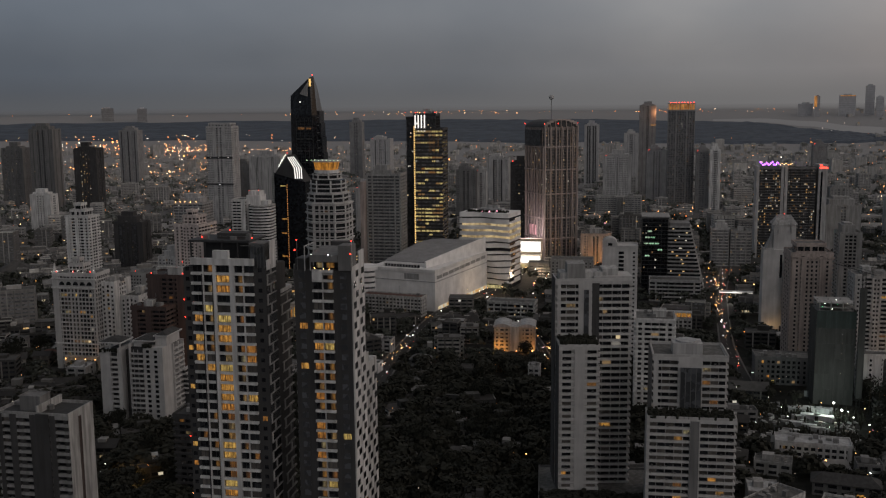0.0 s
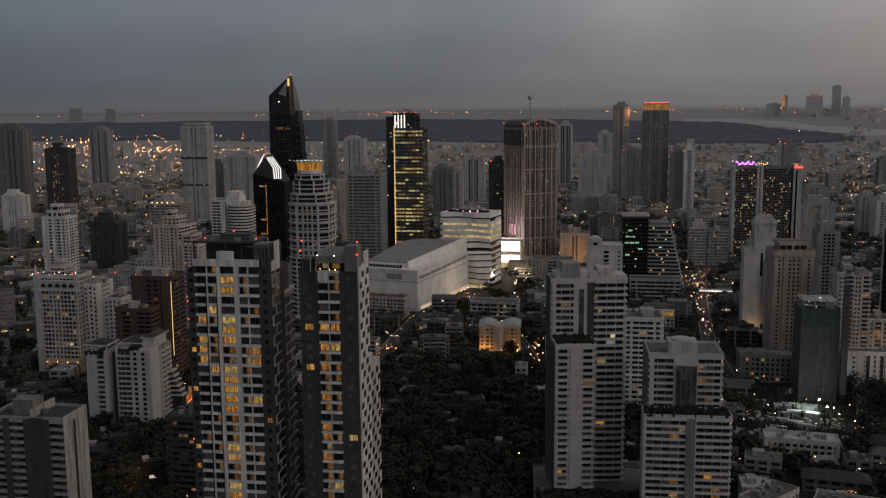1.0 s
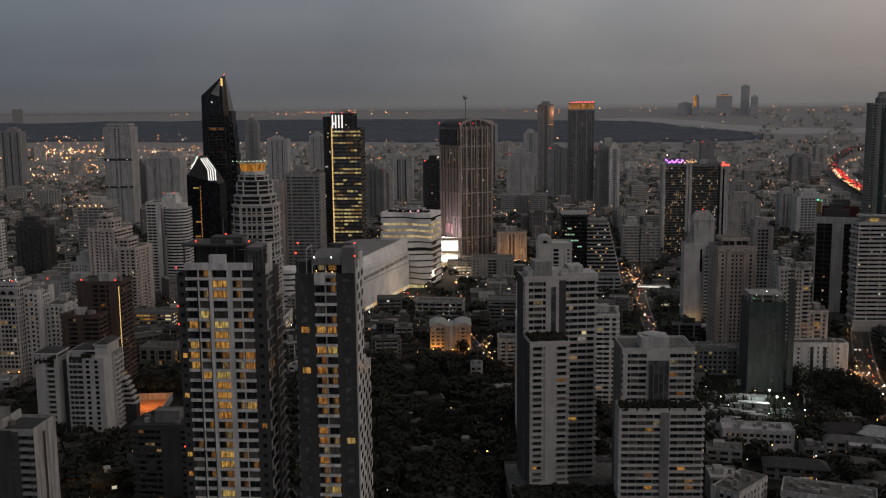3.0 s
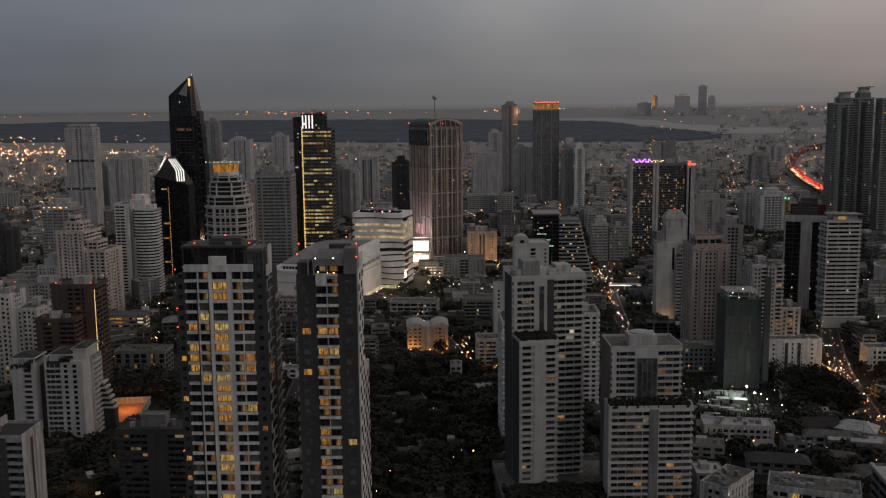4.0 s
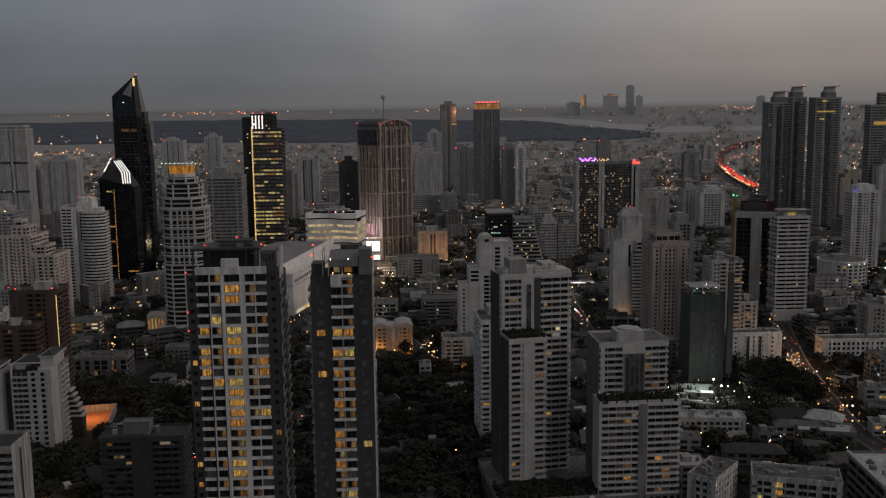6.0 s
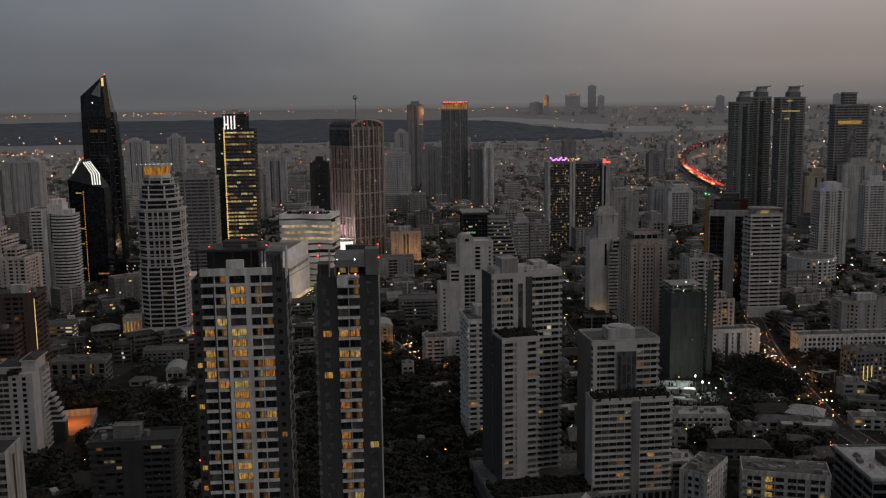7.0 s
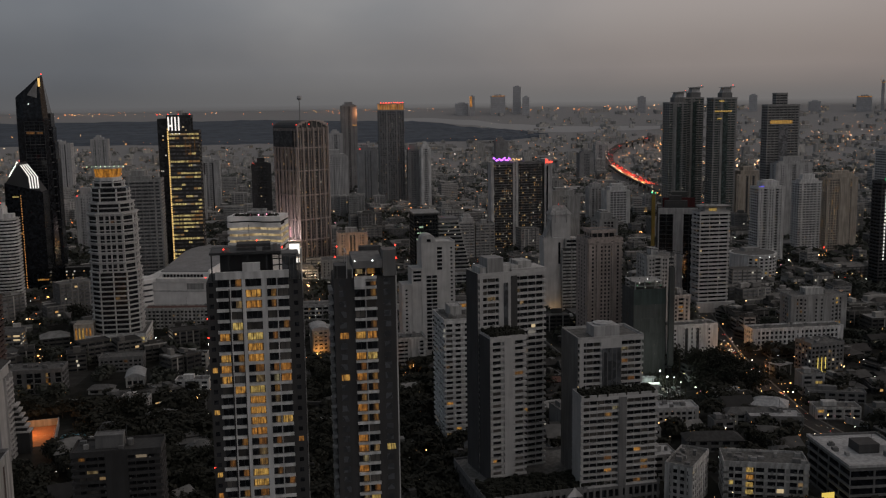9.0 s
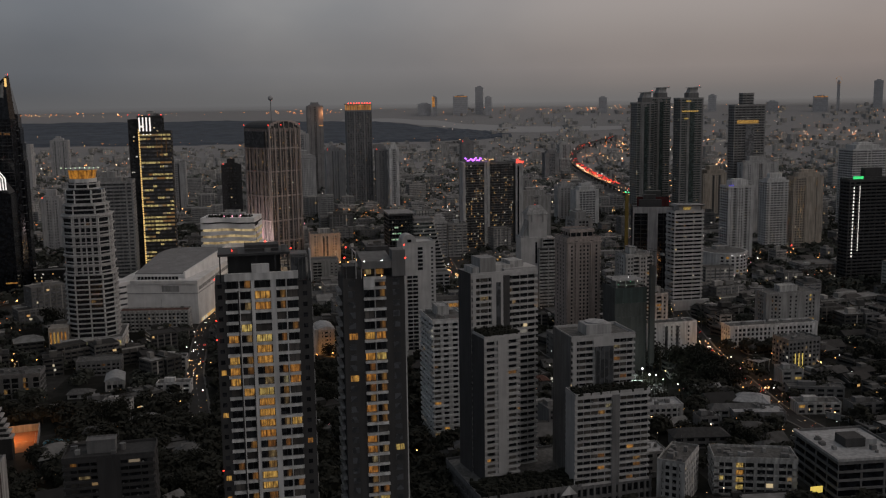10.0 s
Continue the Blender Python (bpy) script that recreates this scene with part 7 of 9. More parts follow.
tower("dark office block with pale frame and red roof wall", 220, 842, 34, 26, 88, yaw=-18, seed=87, name="office_tower", category="office tower", faces=(0, 3), wall=DARKGREY, core=GLASS_BLACK, lit=0.02, dim=0.05, lit_mat=LIT_OFFICE, fh=4, bay=7, band=0.5, pier=0.5, proud=0.1, pier_out=0.3, top_band=4)
red_root = bpy.data.objects[[o.name for o in bpy.data.objects if o.get("label", "").startswith("dark office block with pale frame")][0]]
part("frame", Boxes().box(-0.6, 34.6, -1.4, -0.2, 83, 88.6).box(13, 22, -1.2, -0.2, 0, 83).box(-0.6, 0.6, -1.2, -0.2, 0, 83), PALE, red_root, "broad pale facade frame")
part("roof_wall", Boxes().box(4, 33, 10, 11, 88, 97.0), REDPAINT, red_root, "dark red roof wall")
part("roof_shed", Boxes().box(12, 26, 14, 26, 88, 102), GREENNET, red_root)
pole = thing("sign_pole", "tall yellow sign pole with a green lamp", "sign", 246, 920)
part("pole", Boxes().box(-1.7, 1.5, -1, 1, 0, 93), YELLOWP, pole)
part("pole_lamp", Boxes().bulb(-2, -1, 95.2, 0.9).bulb(1.4, -1, 94.6, 0.6), L_GREEN, pole, "green glowing lamp")
part("base_lamp", Boxes().bulb(0, -3, 28, 1.5).bulb(-2, -3, 26, 1.1).bulb(2.4, -3, 26.5, 1.2).bulb(1, -3, 30.5, 0.9), L_RED, pole, "red glowing lamp")
tower("white banded office tower with rounded balconies and lit crown", 241, 800, 27, 15, 88, seed=88, faces=(0, 3), wall=SOFTWHITE, core=GLASS_BLACK, lit=0.04, dim=0.08, fh=3.5, bay=9, band=1.75, pier=0.3, proud=0.7, pier_out=0.0, blanks=((3, 0, 1),))
round_balconies()
tower("white apartment tower with small windows and blue roof light", 397, 996, 30, 18, 89, seed=89, faces=(0, 3), wall=WHITE, lit=0.02, dim=0.04, blanks=((0, 0, 2.5), (0, 11, 19), (0, 27, 30)), small=((0, 12, 18, 2, 1.2, 1.5),), **BALC)
for blue_x in (1.0, 3.2, 5.4):
    part("roof_lamp", Boxes().bulb(blue_x, -0.4, 90.6, 0.6), L_BLUE, bpy.data.objects[[o.name for o in bpy.data.objects if o.get("label", "").endswith("blue roof light")][0]], "blue glowing roof lamp")
round_hotel()
tower("white apartment tower with ribbed balconies", 491, 1077, 28, 16, 86, seed=91, faces=(0, 3), wall=WHITE, lit=0.02, dim=0.04, blanks=(), **BALC)
tower("brownish hotel tower with orange-lit windows", 537, 1094, 41, 16, 88, seed=92, name="hotel_tower", faces=(0, 3), wall=BEIGE, core=GLASS_BLACK, lit=0.13, dim=0.12, blanks=((0, 18, 30), (0, 33, 41)), **GRID)
tower("dark tower edged with columns of white and green light", 455, 862, 60, 16, 104, seed=93, faces=(0,), wall=BLACKISH, core=GLASS_BLACK, lit=0.0, dim=0.004, **BANDED)
edge_root = bpy.data.objects[[o.name for o in bpy.data.objects if o.get("label", "").startswith("dark tower edged")][0]]
column = Boxes()
for k in range(42):
    if k % 2 == 0:
        column.box(4.0, 5.0, -1.0, -0.5, 28 + k * 1.7, 29.6 + k * 1.7)
    column.box(10.6, 11.3, -0.9, -0.5, 34 + k * 1.55, 34.8 + k * 1.55)
tagged(part("light_column", column, L_STRIP, edge_root, "column of white lights"), kind="stuff")
part("roof_sign", Boxes().box(3.0, 14, -0.9, -0.4, 105.5, 108.2), L_GREENSIGN, edge_root, "green illuminated roof sign shape")
tower("tall grey tower with dark recessed centre and lit top floor", 512.6, 1201, 45, 16, 176, seed=94, faces=(0,), wall=GREY, core=GLASS_BLACK, lit=0.008, dim=0.02, caps=((13, 3, 16, 10, 176, 15),), **BANDED)
lit_root = bpy.data.objects[[o.name for o in bpy.data.objects if o.get("label", "").startswith("tall grey tower with dark recessed")][0]]
part("lit_floor", Boxes().box(4, 35, -0.6, -0.4, 152, 156.5), LIT, lit_root, "warm lit upper floor")
part("centre_recess", Boxes().box(16, 29, -0.6, -0.35, 10, 150), GLASS_FAR, lit_root, "dark glazed centre strip")
tower("pale apartment tower cluster with balconies", 516, 1180, 50, 14, 101, seed=95, faces=(0, 3), wall=PALE, lit=0.01, dim=0.02, **BALC)
tower("beige apartment tower behind the white ones", 559, 1376, 44, 30, 72, seed=96, faces=(0,), wall=BEIGE, lit=0.01, dim=0.02, **GRID)
tower("white banded office tower at the city edge", 707, 1224, 52, 34, 112, seed=97, faces=(0, 3), wall=WHITE, lit=0.0, dim=0.02, **BANDED)
tower("long apartment block with yellow-lit stairs", 269, 692, 46, 18, 33, yaw=-2, seed=98, name="apartment_block", faces=(0, 3), wall=GREY, lit=0.06, dim=0.06, **GRID)
tower("long low white apartment block with flat roof", 223, 664, 72, 14, 15.5, yaw=-2, seed=99, name="apartment_block", panes=True, faces=(0, 3), wall=WHITE, lit=0.02, dim=0.02, red=0, **GRID)
tower("low pale office block with open balconies", -301, 660, 36, 18, 16, seed=100, name="office_block", category="office block", panes=True, faces=(0, 1), wall=MIDGREY, lit=0.06, dim=0.1, fh=3.6, bay=6, band=0.5, pier=0.9, proud=0.3, pier_out=0.3)
tower("pale mid-rise block with glowing orange stairwell", 79.5, 411, 38, 17, 18, yaw=-19, seed=101, name="apartment_block", panes=True, faces=(0, 3), wall=WHITE_OLD, lit=0.05, dim=0.05, fh=3.2, bay=4.5, band=1.0, pier=0.5, proud=0.3, pier_out=0.3, things=9)
tower("white-roofed modern office block with dark glass sides", 127, 384, 34, 42, 22, yaw=-5, seed=102, name="office_block", category="office block", panes=True, most=8, faces=(0, 3), wall=MIDGREY, core=GLASS_BLACK, lit=0.0, roof=ROOF_LIGHT, things=4, fh=3.8, bay=11, band=1.0, pier=0.2, proud=0.4, pier_out=0.1)
modern_root = bpy.data.objects[[o.name for o in bpy.data.objects if o.get("label", "").startswith("white-roofed modern")][0]]
part("roof_edge", Boxes().box(-1.2, 35.2, -1.2, 0.4, 22.2, 23.5).box(-1.2, 0.4, 0.4, 42, 22.2, 23.5), PALE, modern_root, "broad pale roof edge")
part("plant_room", Boxes().box(12, 22, 16, 26, 22.2, 26.5), DARKGREY, modern_root, "dark plant room on the roof")
part("plant_room", Boxes().box(22.4, 29, 18, 26, 22.2, 25), ROOF_LIGHT, modern_root)
tower("low white house block with a flat roof", 49, 408, 13, 26, 21, yaw=-40, seed=103, name="apartment_block", panes=True, faces=(0, 1), wall=WHITE_OLD, lit=0.02, dim=0.03, **GRID)

for i, (lab, x, y, w, h, wall, core, lit) in enumerate([
        ("dark hazy tower block", -1150, 1650, 44, 112, MIDGREY, GLASS, 0.02), ("dark tower with vertical ribs", -1055, 1596, 46, 148, MIDGREY, GLASS_BLACK, 0.03),
        ("dark tower with gold-lit upper windows", -940, 1547, 42, 116, DARKGREY, GLASS_BLACK, 0.14), ("plain dark distant tower", -1213, 2199, 47, 130, HAZE_DARK, GLASS, 0.0),
        ("white distant apartment block", -891, 1340, 34, 56, WHITE, GLASS, 0.02), ("dark grey apartment tower", -569, 1009, 34, 58, DARKGREY, GLASS_BLACK, 0.02),
        ("dark slim tower", -735, 1758, 28, 77, MIDGREY, GLASS, 0.02), ("green-glass office tower with white side", -675, 1680, 59, 96, PALE, GLASS_GREEN, 0.04)]):
    tower(lab + " among low houses", x, y, w, w * 0.6, h, seed=120 + i, faces=(0, 1), wall=wall, core=core, lit=lit, dim=lit, **FARB)
for i, (lab, x, y, w, h, wall, core, lit) in enumerate([
        ("dark tower with a red roof lamp", -696, 2406, 32, 143, HAZE_DARK, GLASS, 0.03), ("hazy stepped apartment tower", -621, 2325, 49, 104, HAZE, GLASS, 0.0),
        ("dark glass slab", -278, 1578, 32, 80, MIDGREY, GLASS_BLACK, 0.01), ("pale tower with plain side", -248, 1592, 17, 76, PALE, GLASS, 0.0),
        ("pale apartment tower", -257, 1784, 39, 87, PALE, GLASS, 0.01), ("black banded office tower", -151, 1262, 24, 111, BLACKISH, GLASS_BLACK, 0.05),
        ("hazy grey tower", -100, 2198, 31, 138, HAZE, GLASS, 0.01), ("pale broad apartment tower", -45, 1700, 47, 96, PALE, GLASS, 0.01)]):
    tower(lab + " beyond the shopping centre", x, y, w, w * 0.7, h, seed=140 + i, faces=(0,), wall=wall, core=core, lit=lit, dim=lit, red=i % 2, **FARB)
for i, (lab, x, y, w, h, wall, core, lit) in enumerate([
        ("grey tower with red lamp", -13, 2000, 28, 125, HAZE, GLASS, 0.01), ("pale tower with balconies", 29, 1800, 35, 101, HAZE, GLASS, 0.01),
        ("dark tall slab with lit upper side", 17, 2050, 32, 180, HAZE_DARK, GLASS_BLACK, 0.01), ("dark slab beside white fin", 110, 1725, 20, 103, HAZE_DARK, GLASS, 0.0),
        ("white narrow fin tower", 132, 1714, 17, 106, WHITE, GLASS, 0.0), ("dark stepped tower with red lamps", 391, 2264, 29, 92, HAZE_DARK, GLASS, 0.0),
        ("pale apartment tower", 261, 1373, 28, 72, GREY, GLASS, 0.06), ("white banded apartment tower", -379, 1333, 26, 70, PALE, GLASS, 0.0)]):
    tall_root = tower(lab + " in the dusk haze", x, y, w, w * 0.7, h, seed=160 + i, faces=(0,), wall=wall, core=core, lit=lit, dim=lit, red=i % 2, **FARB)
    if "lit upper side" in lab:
        # tan tint stands in for orange floodlight on the wall
        part("lit_side", Boxes().box(w * 0.68, w + 0.3, -0.7, -0.45, h - 38, h - 2), TAN, tall_root, "upper side wall tinted tan for floodlight")
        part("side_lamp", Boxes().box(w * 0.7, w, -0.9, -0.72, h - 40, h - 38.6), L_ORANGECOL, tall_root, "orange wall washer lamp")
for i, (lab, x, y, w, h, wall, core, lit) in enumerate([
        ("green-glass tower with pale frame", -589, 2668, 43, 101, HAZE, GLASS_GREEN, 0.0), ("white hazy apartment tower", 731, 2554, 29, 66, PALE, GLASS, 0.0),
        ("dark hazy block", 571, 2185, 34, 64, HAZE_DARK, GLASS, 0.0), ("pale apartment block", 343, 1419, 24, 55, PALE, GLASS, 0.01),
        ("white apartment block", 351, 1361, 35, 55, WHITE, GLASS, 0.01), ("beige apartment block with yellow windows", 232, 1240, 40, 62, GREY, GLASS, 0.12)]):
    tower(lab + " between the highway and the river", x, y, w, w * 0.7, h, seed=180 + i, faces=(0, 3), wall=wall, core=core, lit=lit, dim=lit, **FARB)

tower("white podium block below the apartment tower", 143, 634, 38, 12, 29, seed=201, name="podium", category="podium", panes=True, faces=(0,), wall=WHITE, lit=0.0, dim=0.04, **GRID)
tower("low white block with yellow-lit windows beside the mall street", -122, 846, 42, 16, 13, yaw=-4, seed=202, name="office_block", category="office block", faces=(0,), wall=WHITE_OLD, lit=0.3, dim=0.2, lit_mat=LIT_OFFICE, **BANDED)
tower("grey banded apartment block behind the arched house", -78, 1000, 42, 22, 27, seed=203, name="apartment_block", faces=(0, 1), wall=GREY, lit=0.02, dim=0.08, **BALC)
tower("dark mid-rise block with lit ground floors", -58, 830, 60, 22, 17, seed=204, name="office_block", category="office block", faces=(0, 1), wall=MIDGREY, lit=0.05, dim=0.12, lit_mat=LIT_OFFICE, **BANDED)
tower("pale block with a dark central wall below the white tower", -46, 680, 26, 16, 19, yaw=3, seed=205, name="apartment_block", faces=(0, 3), wall=WHITE_OLD, lit=0.02, dim=0.06, blanks=((0, 13, 20),), **BALC)
tower("warm-lit hotel wing beside the brown tower", -54, 1122, 34, 24, 38, seed=206, name="hotel", category="hotel", faces=(0,), wall=DUSTY, lit=0.12, dim=0.3, **GRID)
tower("white apartment house with yellow-lit entrance columns", 232, 598, 26, 18, 20, yaw=6, seed=207, name="apartment_block", panes=True, faces=(0, 3), wall=MIDGREY, lit=0.04, dim=0.06, **GRID)
tower("pale low block with dark windows under trees", -250, 706, 30, 16, 10, seed=208, name="apartment_block", faces=(0, 1), wall=MIDGREY, lit=0.03, dim=0.05, **GRID)
tower("low white apartment row with tiled caps before the mall", -236, 842, 58, 14, 17, yaw=-10, seed=209, name="apartment_block", faces=(0, 1), wall=WHITE_OLD, lit=0.02, dim=0.06, roof=TILE_RED, **GRID)
tower("dark house block with a lit roof bar", 84, 662, 36, 18, 18, seed=210, name="apartment_block", panes=True, faces=(0,), wall=MIDGREY, lit=0.04, dim=0.06, **GRID)
terrace_root = tower("white flat block with an orange-lit roof terrace", 23, 794, 28, 16, 14, seed=211, name="apartment_block", faces=(0, 3), wall=WHITE_OLD, lit=0.03, dim=0.06, **GRID)
part("lit_terrace", Boxes().box(0.6, 27.4, 0.8, 1.2, 15.4, 18.6), LIT, terrace_root, "orange-lit terrace glazing")
part("terrace_roof", Boxes().box(0, 28, 0.2, 9, 18.6, 19.1), PALE, terrace_root, "flat terrace roof")
for k in range(8):
    part("terrace_post", Boxes().box(0.4 + k * 3.8, 0.9 + k * 3.8, 0.3, 0.8, 14.2, 18.6), WHITE_OLD, terrace_root)

tower("low pale hall with a metal roof beside the site", 78, 523, 38, 14, 8, yaw=-6, seed=212, name="hall", category="hall", panes=True, faces=(0,), wall=PALE, roof=ROOF_LIGHT, lit=0.02, dim=0.02, **GRID)
tower("grey low workshop with a metal roof beside the street", 138, 500, 30, 15, 7, yaw=-14, seed=213, name="hall", category="hall", panes=True, faces=(0,), wall=MIDGREY, roof=ROOF_LIGHT, lit=0.0, dim=0.06, **GRID)

tower("small white garden house on a white base", -65, 641, 8, 8, 11, seed=214, name="garden_block", category="house", panes=True, faces=(0,), wall=WHITE_OLD, lit=0.0, things=2, **GRID)
garden_wall = thing("garden_wall", "long low white garden wall among dark trees", "wall", -81, 634)
take(-81, 632, 34, 4, 0)
part("wall", Boxes().box(0, 34, 0, 0.5, 0, 3.2), WHITE_OLD, garden_wall)
part("coping", Boxes().box(-0.2, 34.2, -0.2, 0.7, 3.2, 3.45), GREY, garden_wall)

canopy = thing("street_canopy", "long street canopy with bright white lamps beneath", "canopy", 84, 941, 0, -4)
part("roof", Boxes().box(0, 31, 0, 7, 9.4, 9.9), ROOF_LIGHT, canopy, "pale flat canopy roof")
part("light_bar", Boxes().box(0.5, 30.5, 0.2, 0.7, 8.6, 9.38), L_STRIP, canopy, "bright white lamp bar")
for k in range(5):
    part("post", Boxes().box(0.6 + k * 7.3, 1.0 + k * 7.3, 3, 3.4, 0, 9.4), STEEL, canopy)


def billboard():
    root = thing("billboard", "large glowing white advertising screen above shop fronts", "screen", -128, 1106)
    take(-130, 1102, 34, 12, 0)
    part("backing_wall", Boxes().box(-0.4, 31.5, 0.02, 8, 0, 34), BEIGE, root, "beige shop wall behind the screens")
    part("screen", Boxes().box(1, 29.8, -0.4, 0, 19.3, 31), L_SCREEN, root, "plain glowing white screen")
    part("screen", Boxes().box(6, 29.4, -0.4, 0, 6.5, 14.5), L_SCREEN, root, "lower glowing white screen")
    part("screen_frame", Boxes().box(0.6, 30.2, -0.6, 0.0, 31.02, 31.6).box(0.6, 30.2, -0.6, 0.0, 18.7, 19.28).box(29.82, 30.3, -0.6, 0.0, 19.3, 31), MIDGREY, root)
    part("canopy", Boxes().box(0, 31, -4, -0.6, 16, 16.6), PALE, root, "pale entrance canopy")
    part("shop_front", Boxes().box(0, 31, -0.5, -0.02, 0.4, 4.5), LIT_OFFICE, root, "lit shop front")
    part("warm_window", Boxes().box(0.5, 5, -0.3, -0.02, 6, 17), LIT, root, "warm lit stair glazing")


def court():
    root = thing("sports_court", "orange clay court lit by lamps and walled on two sides", "sports court", -270, 553, 0, 8)
    take(-274, 548, 30, 46, 8)
    part("surface", Boxes().box(0, 21, 0, 36, 0.02, 0.25), CLAY, root, "orange clay surface")
    part("wall", Boxes().box(0, 21, 36, 36.4, 0, 4.5), BEIGE, root)
    part("wall", Boxes().box(21, 21.4, 0, 36, 0, 5.0), WHITE_OLD, root)
    part("line", Boxes().box(2, 2.15, 3, 33, 0.24, 0.28).box(19, 19.15, 3, 33, 0.24, 0.28).box(2, 19, 18, 18.15, 0.24, 0.28), LINE, root)
    for u, v in ((-0.6, 6), (-0.6, 30)):
        part("lamp_post", Boxes().box(u - 0.1, u + 0.1, v - 0.1, v + 0.1, 0, 8), STEEL, root)
        part("lamp_head", Boxes().bulb(u + 0.4, v, 8, 0.35), L_WARM, root, "glowing orange lamp head")


def building_site():
    root = thing("building_site", "floodlit building site with pale hoardings and sheds", "construction site", 79, 546, 0, -10)
    take(76, 540, 52, 70, -6)
    rnd = random.Random(8)
    for i in range(22):
        part("hoarding_panel", Boxes().box(i * 2, i * 2 + 1.92, 0, 0.15, 0, 4.2), PALE if i % 5 else ROOF_LIGHT, root)
    for i in range(18):
        part("hoarding_panel", Boxes().box(16 + i * 2, 17.9 + i * 2, 96, 96.15, 0, 3.8), ROOF_LIGHT, root)
    for k in range(7):
        x, y = rnd.uniform(2, 36), rnd.uniform(6, 46)
        shed = part("site_shed", Boxes().box(x, x + rnd.uniform(5, 9), y, y + 3, 0, 2.8), rnd.choice((PALE, ROOF_LIGHT, GREY)), root)
    for k in range(40):
        x, y, s = rnd.uniform(0, 42), rnd.uniform(3, 50), rnd.uniform(0.4, 1.4)
        part("material_stack", Boxes().turned(x, y, rnd.random() * 3, -s, s, -s * 0.5, s * 0.5, 0, s), rnd.choice((STEEL, GREY, BEIGE, MIDGREY)), root)
    heap = Boxes()
    for k in range(170):
        x, y, s = rnd.uniform(-14, 46), rnd.uniform(4, 76), rnd.uniform(0.3, 1.3)
        heap.turned(x, y, rnd.random() * 3, -s * 1.6, s * 1.6, -s * 0.6, s * 0.6, 0, s * rnd.uniform(0.5, 1.2))
    tagged(part("site_clutter", heap, GREY, root, "pipes, boards and rubble lying about"), kind="stuff")
    bushes = Boxes()
    for k in range(900):
        x, y, s = rnd.gauss(rnd.choice((-8, 14, 40)), 5), rnd.gauss(rnd.choice((20, 54, 66)), 5), rnd.uniform(0.25, 0.6)
        bushes.turned(x, y, rnd.random() * 3, -s, s, -s * 0.7, s * 0.7, 0.2, 0.7 + rnd.random() * 3.2)
    tagged(part("site_shrubbery", bushes, LEAF, root, "dark shrubs along the hoarding"), kind="stuff")
    for k in range(5):
        x, y = rnd.uniform(-6, 34), rnd.uniform(48, 70)
        part("site_shed", Boxes().turned(x, y, rnd.uniform(-0.3, 0.3), -5, 5, -2, 2, 0, 3).turned(x, y, 0, -5.4, 5.4, -2.4, 2.4, 3, 3.2), rnd.choice((PALE, ROOF_LIGHT)), root)
    for x, y, r in ((37, 46, 0.75), (43, 34, 0.4), (8, 24, 0.3), (4, 40, 0.35), (30, 12, 0.25)):
        part("lamp_post", Boxes().box(x - 0.1, x + 0.1, y - 0.1, y + 0.1, 0, 8), STEEL, root)
        part("flood_lamp", Boxes().bulb(x, y - 0.3, 8.2, r), L_WHITE, root, "white glowing floodlight")


def market_hall():
    root = thing("hall", "low hall with a pale curved metal roof", "hall", -226, 664, 0, 3)
    take(-228, 662, 16, 26, 3)
    part("wall", Boxes().box(0, 12, 0, 20, 0, 7), WHITE_OLD, root)
    n = 8
    arc = Boxes()
    prof = [(-0.5 + 13 * i / n, 7 + 2.6 * math.sin(math.pi * i / n)) for i in range(n + 1)]
    arc.v += [(x, -0.6, z) for x, z in prof] + [(x, 20.6, z) for x, z in prof]
    arc.f += [(i + 1, i, n + 1 + i, n + 2 + i) for i in range(n)] + [tuple(range(n + 1)), tuple(range(2 * n + 1, n, -1))]
    part("curved_roof", arc, ROOF_LIGHT, root, "pale curved metal roof")
    for i in range(3):
        part("window", Boxes().box(1.2 + i * 3.6, 3.8 + i * 3.6, -0.08, 0, 2, 4.4), GLASS, root)


billboard()
court()
building_site()
market_hall()
stair = bpy.data.objects[[o.name for o in bpy.data.objects if o.get("label", "").startswith("pale mid-rise block with glowing")][0]]
for k in range(4):
    part("stair_window", Boxes().box(10.0, 13.2, -0.5, -0.32, 3.4 + k * 3.6, 5.6 + k * 3.6), LIT, stair, "orange-lit stair window")
sign = thing("shop_sign", "bright yellow illuminated shop sign", "sign", 118.5, 392)
part("sign_box", Boxes().box(0, 6, -0.3, 0.3, 4.5, 7.5), L_YELLOW, sign, "yellow lit sign box")
part("post", Boxes().box(2.8, 3.2, -0.1, 0.1, 0, 4.5), STEEL, sign)
entry = bpy.data.objects[[o.name for o in bpy.data.objects if o.get("label", "").startswith("white apartment house with yellow-lit")][0]]
for u in (5, 8, 11):
    part("light_column", Boxes().box(u, u + 0.4, -0.8, -0.5, 0.5, 11), L_YELLOW, entry, "yellow light column")
part("lit_entrance", Boxes().box(4, 15, -1.6, -0.9, 0.3, 1.3), L_YELLOW, entry, "yellow lit entrance")

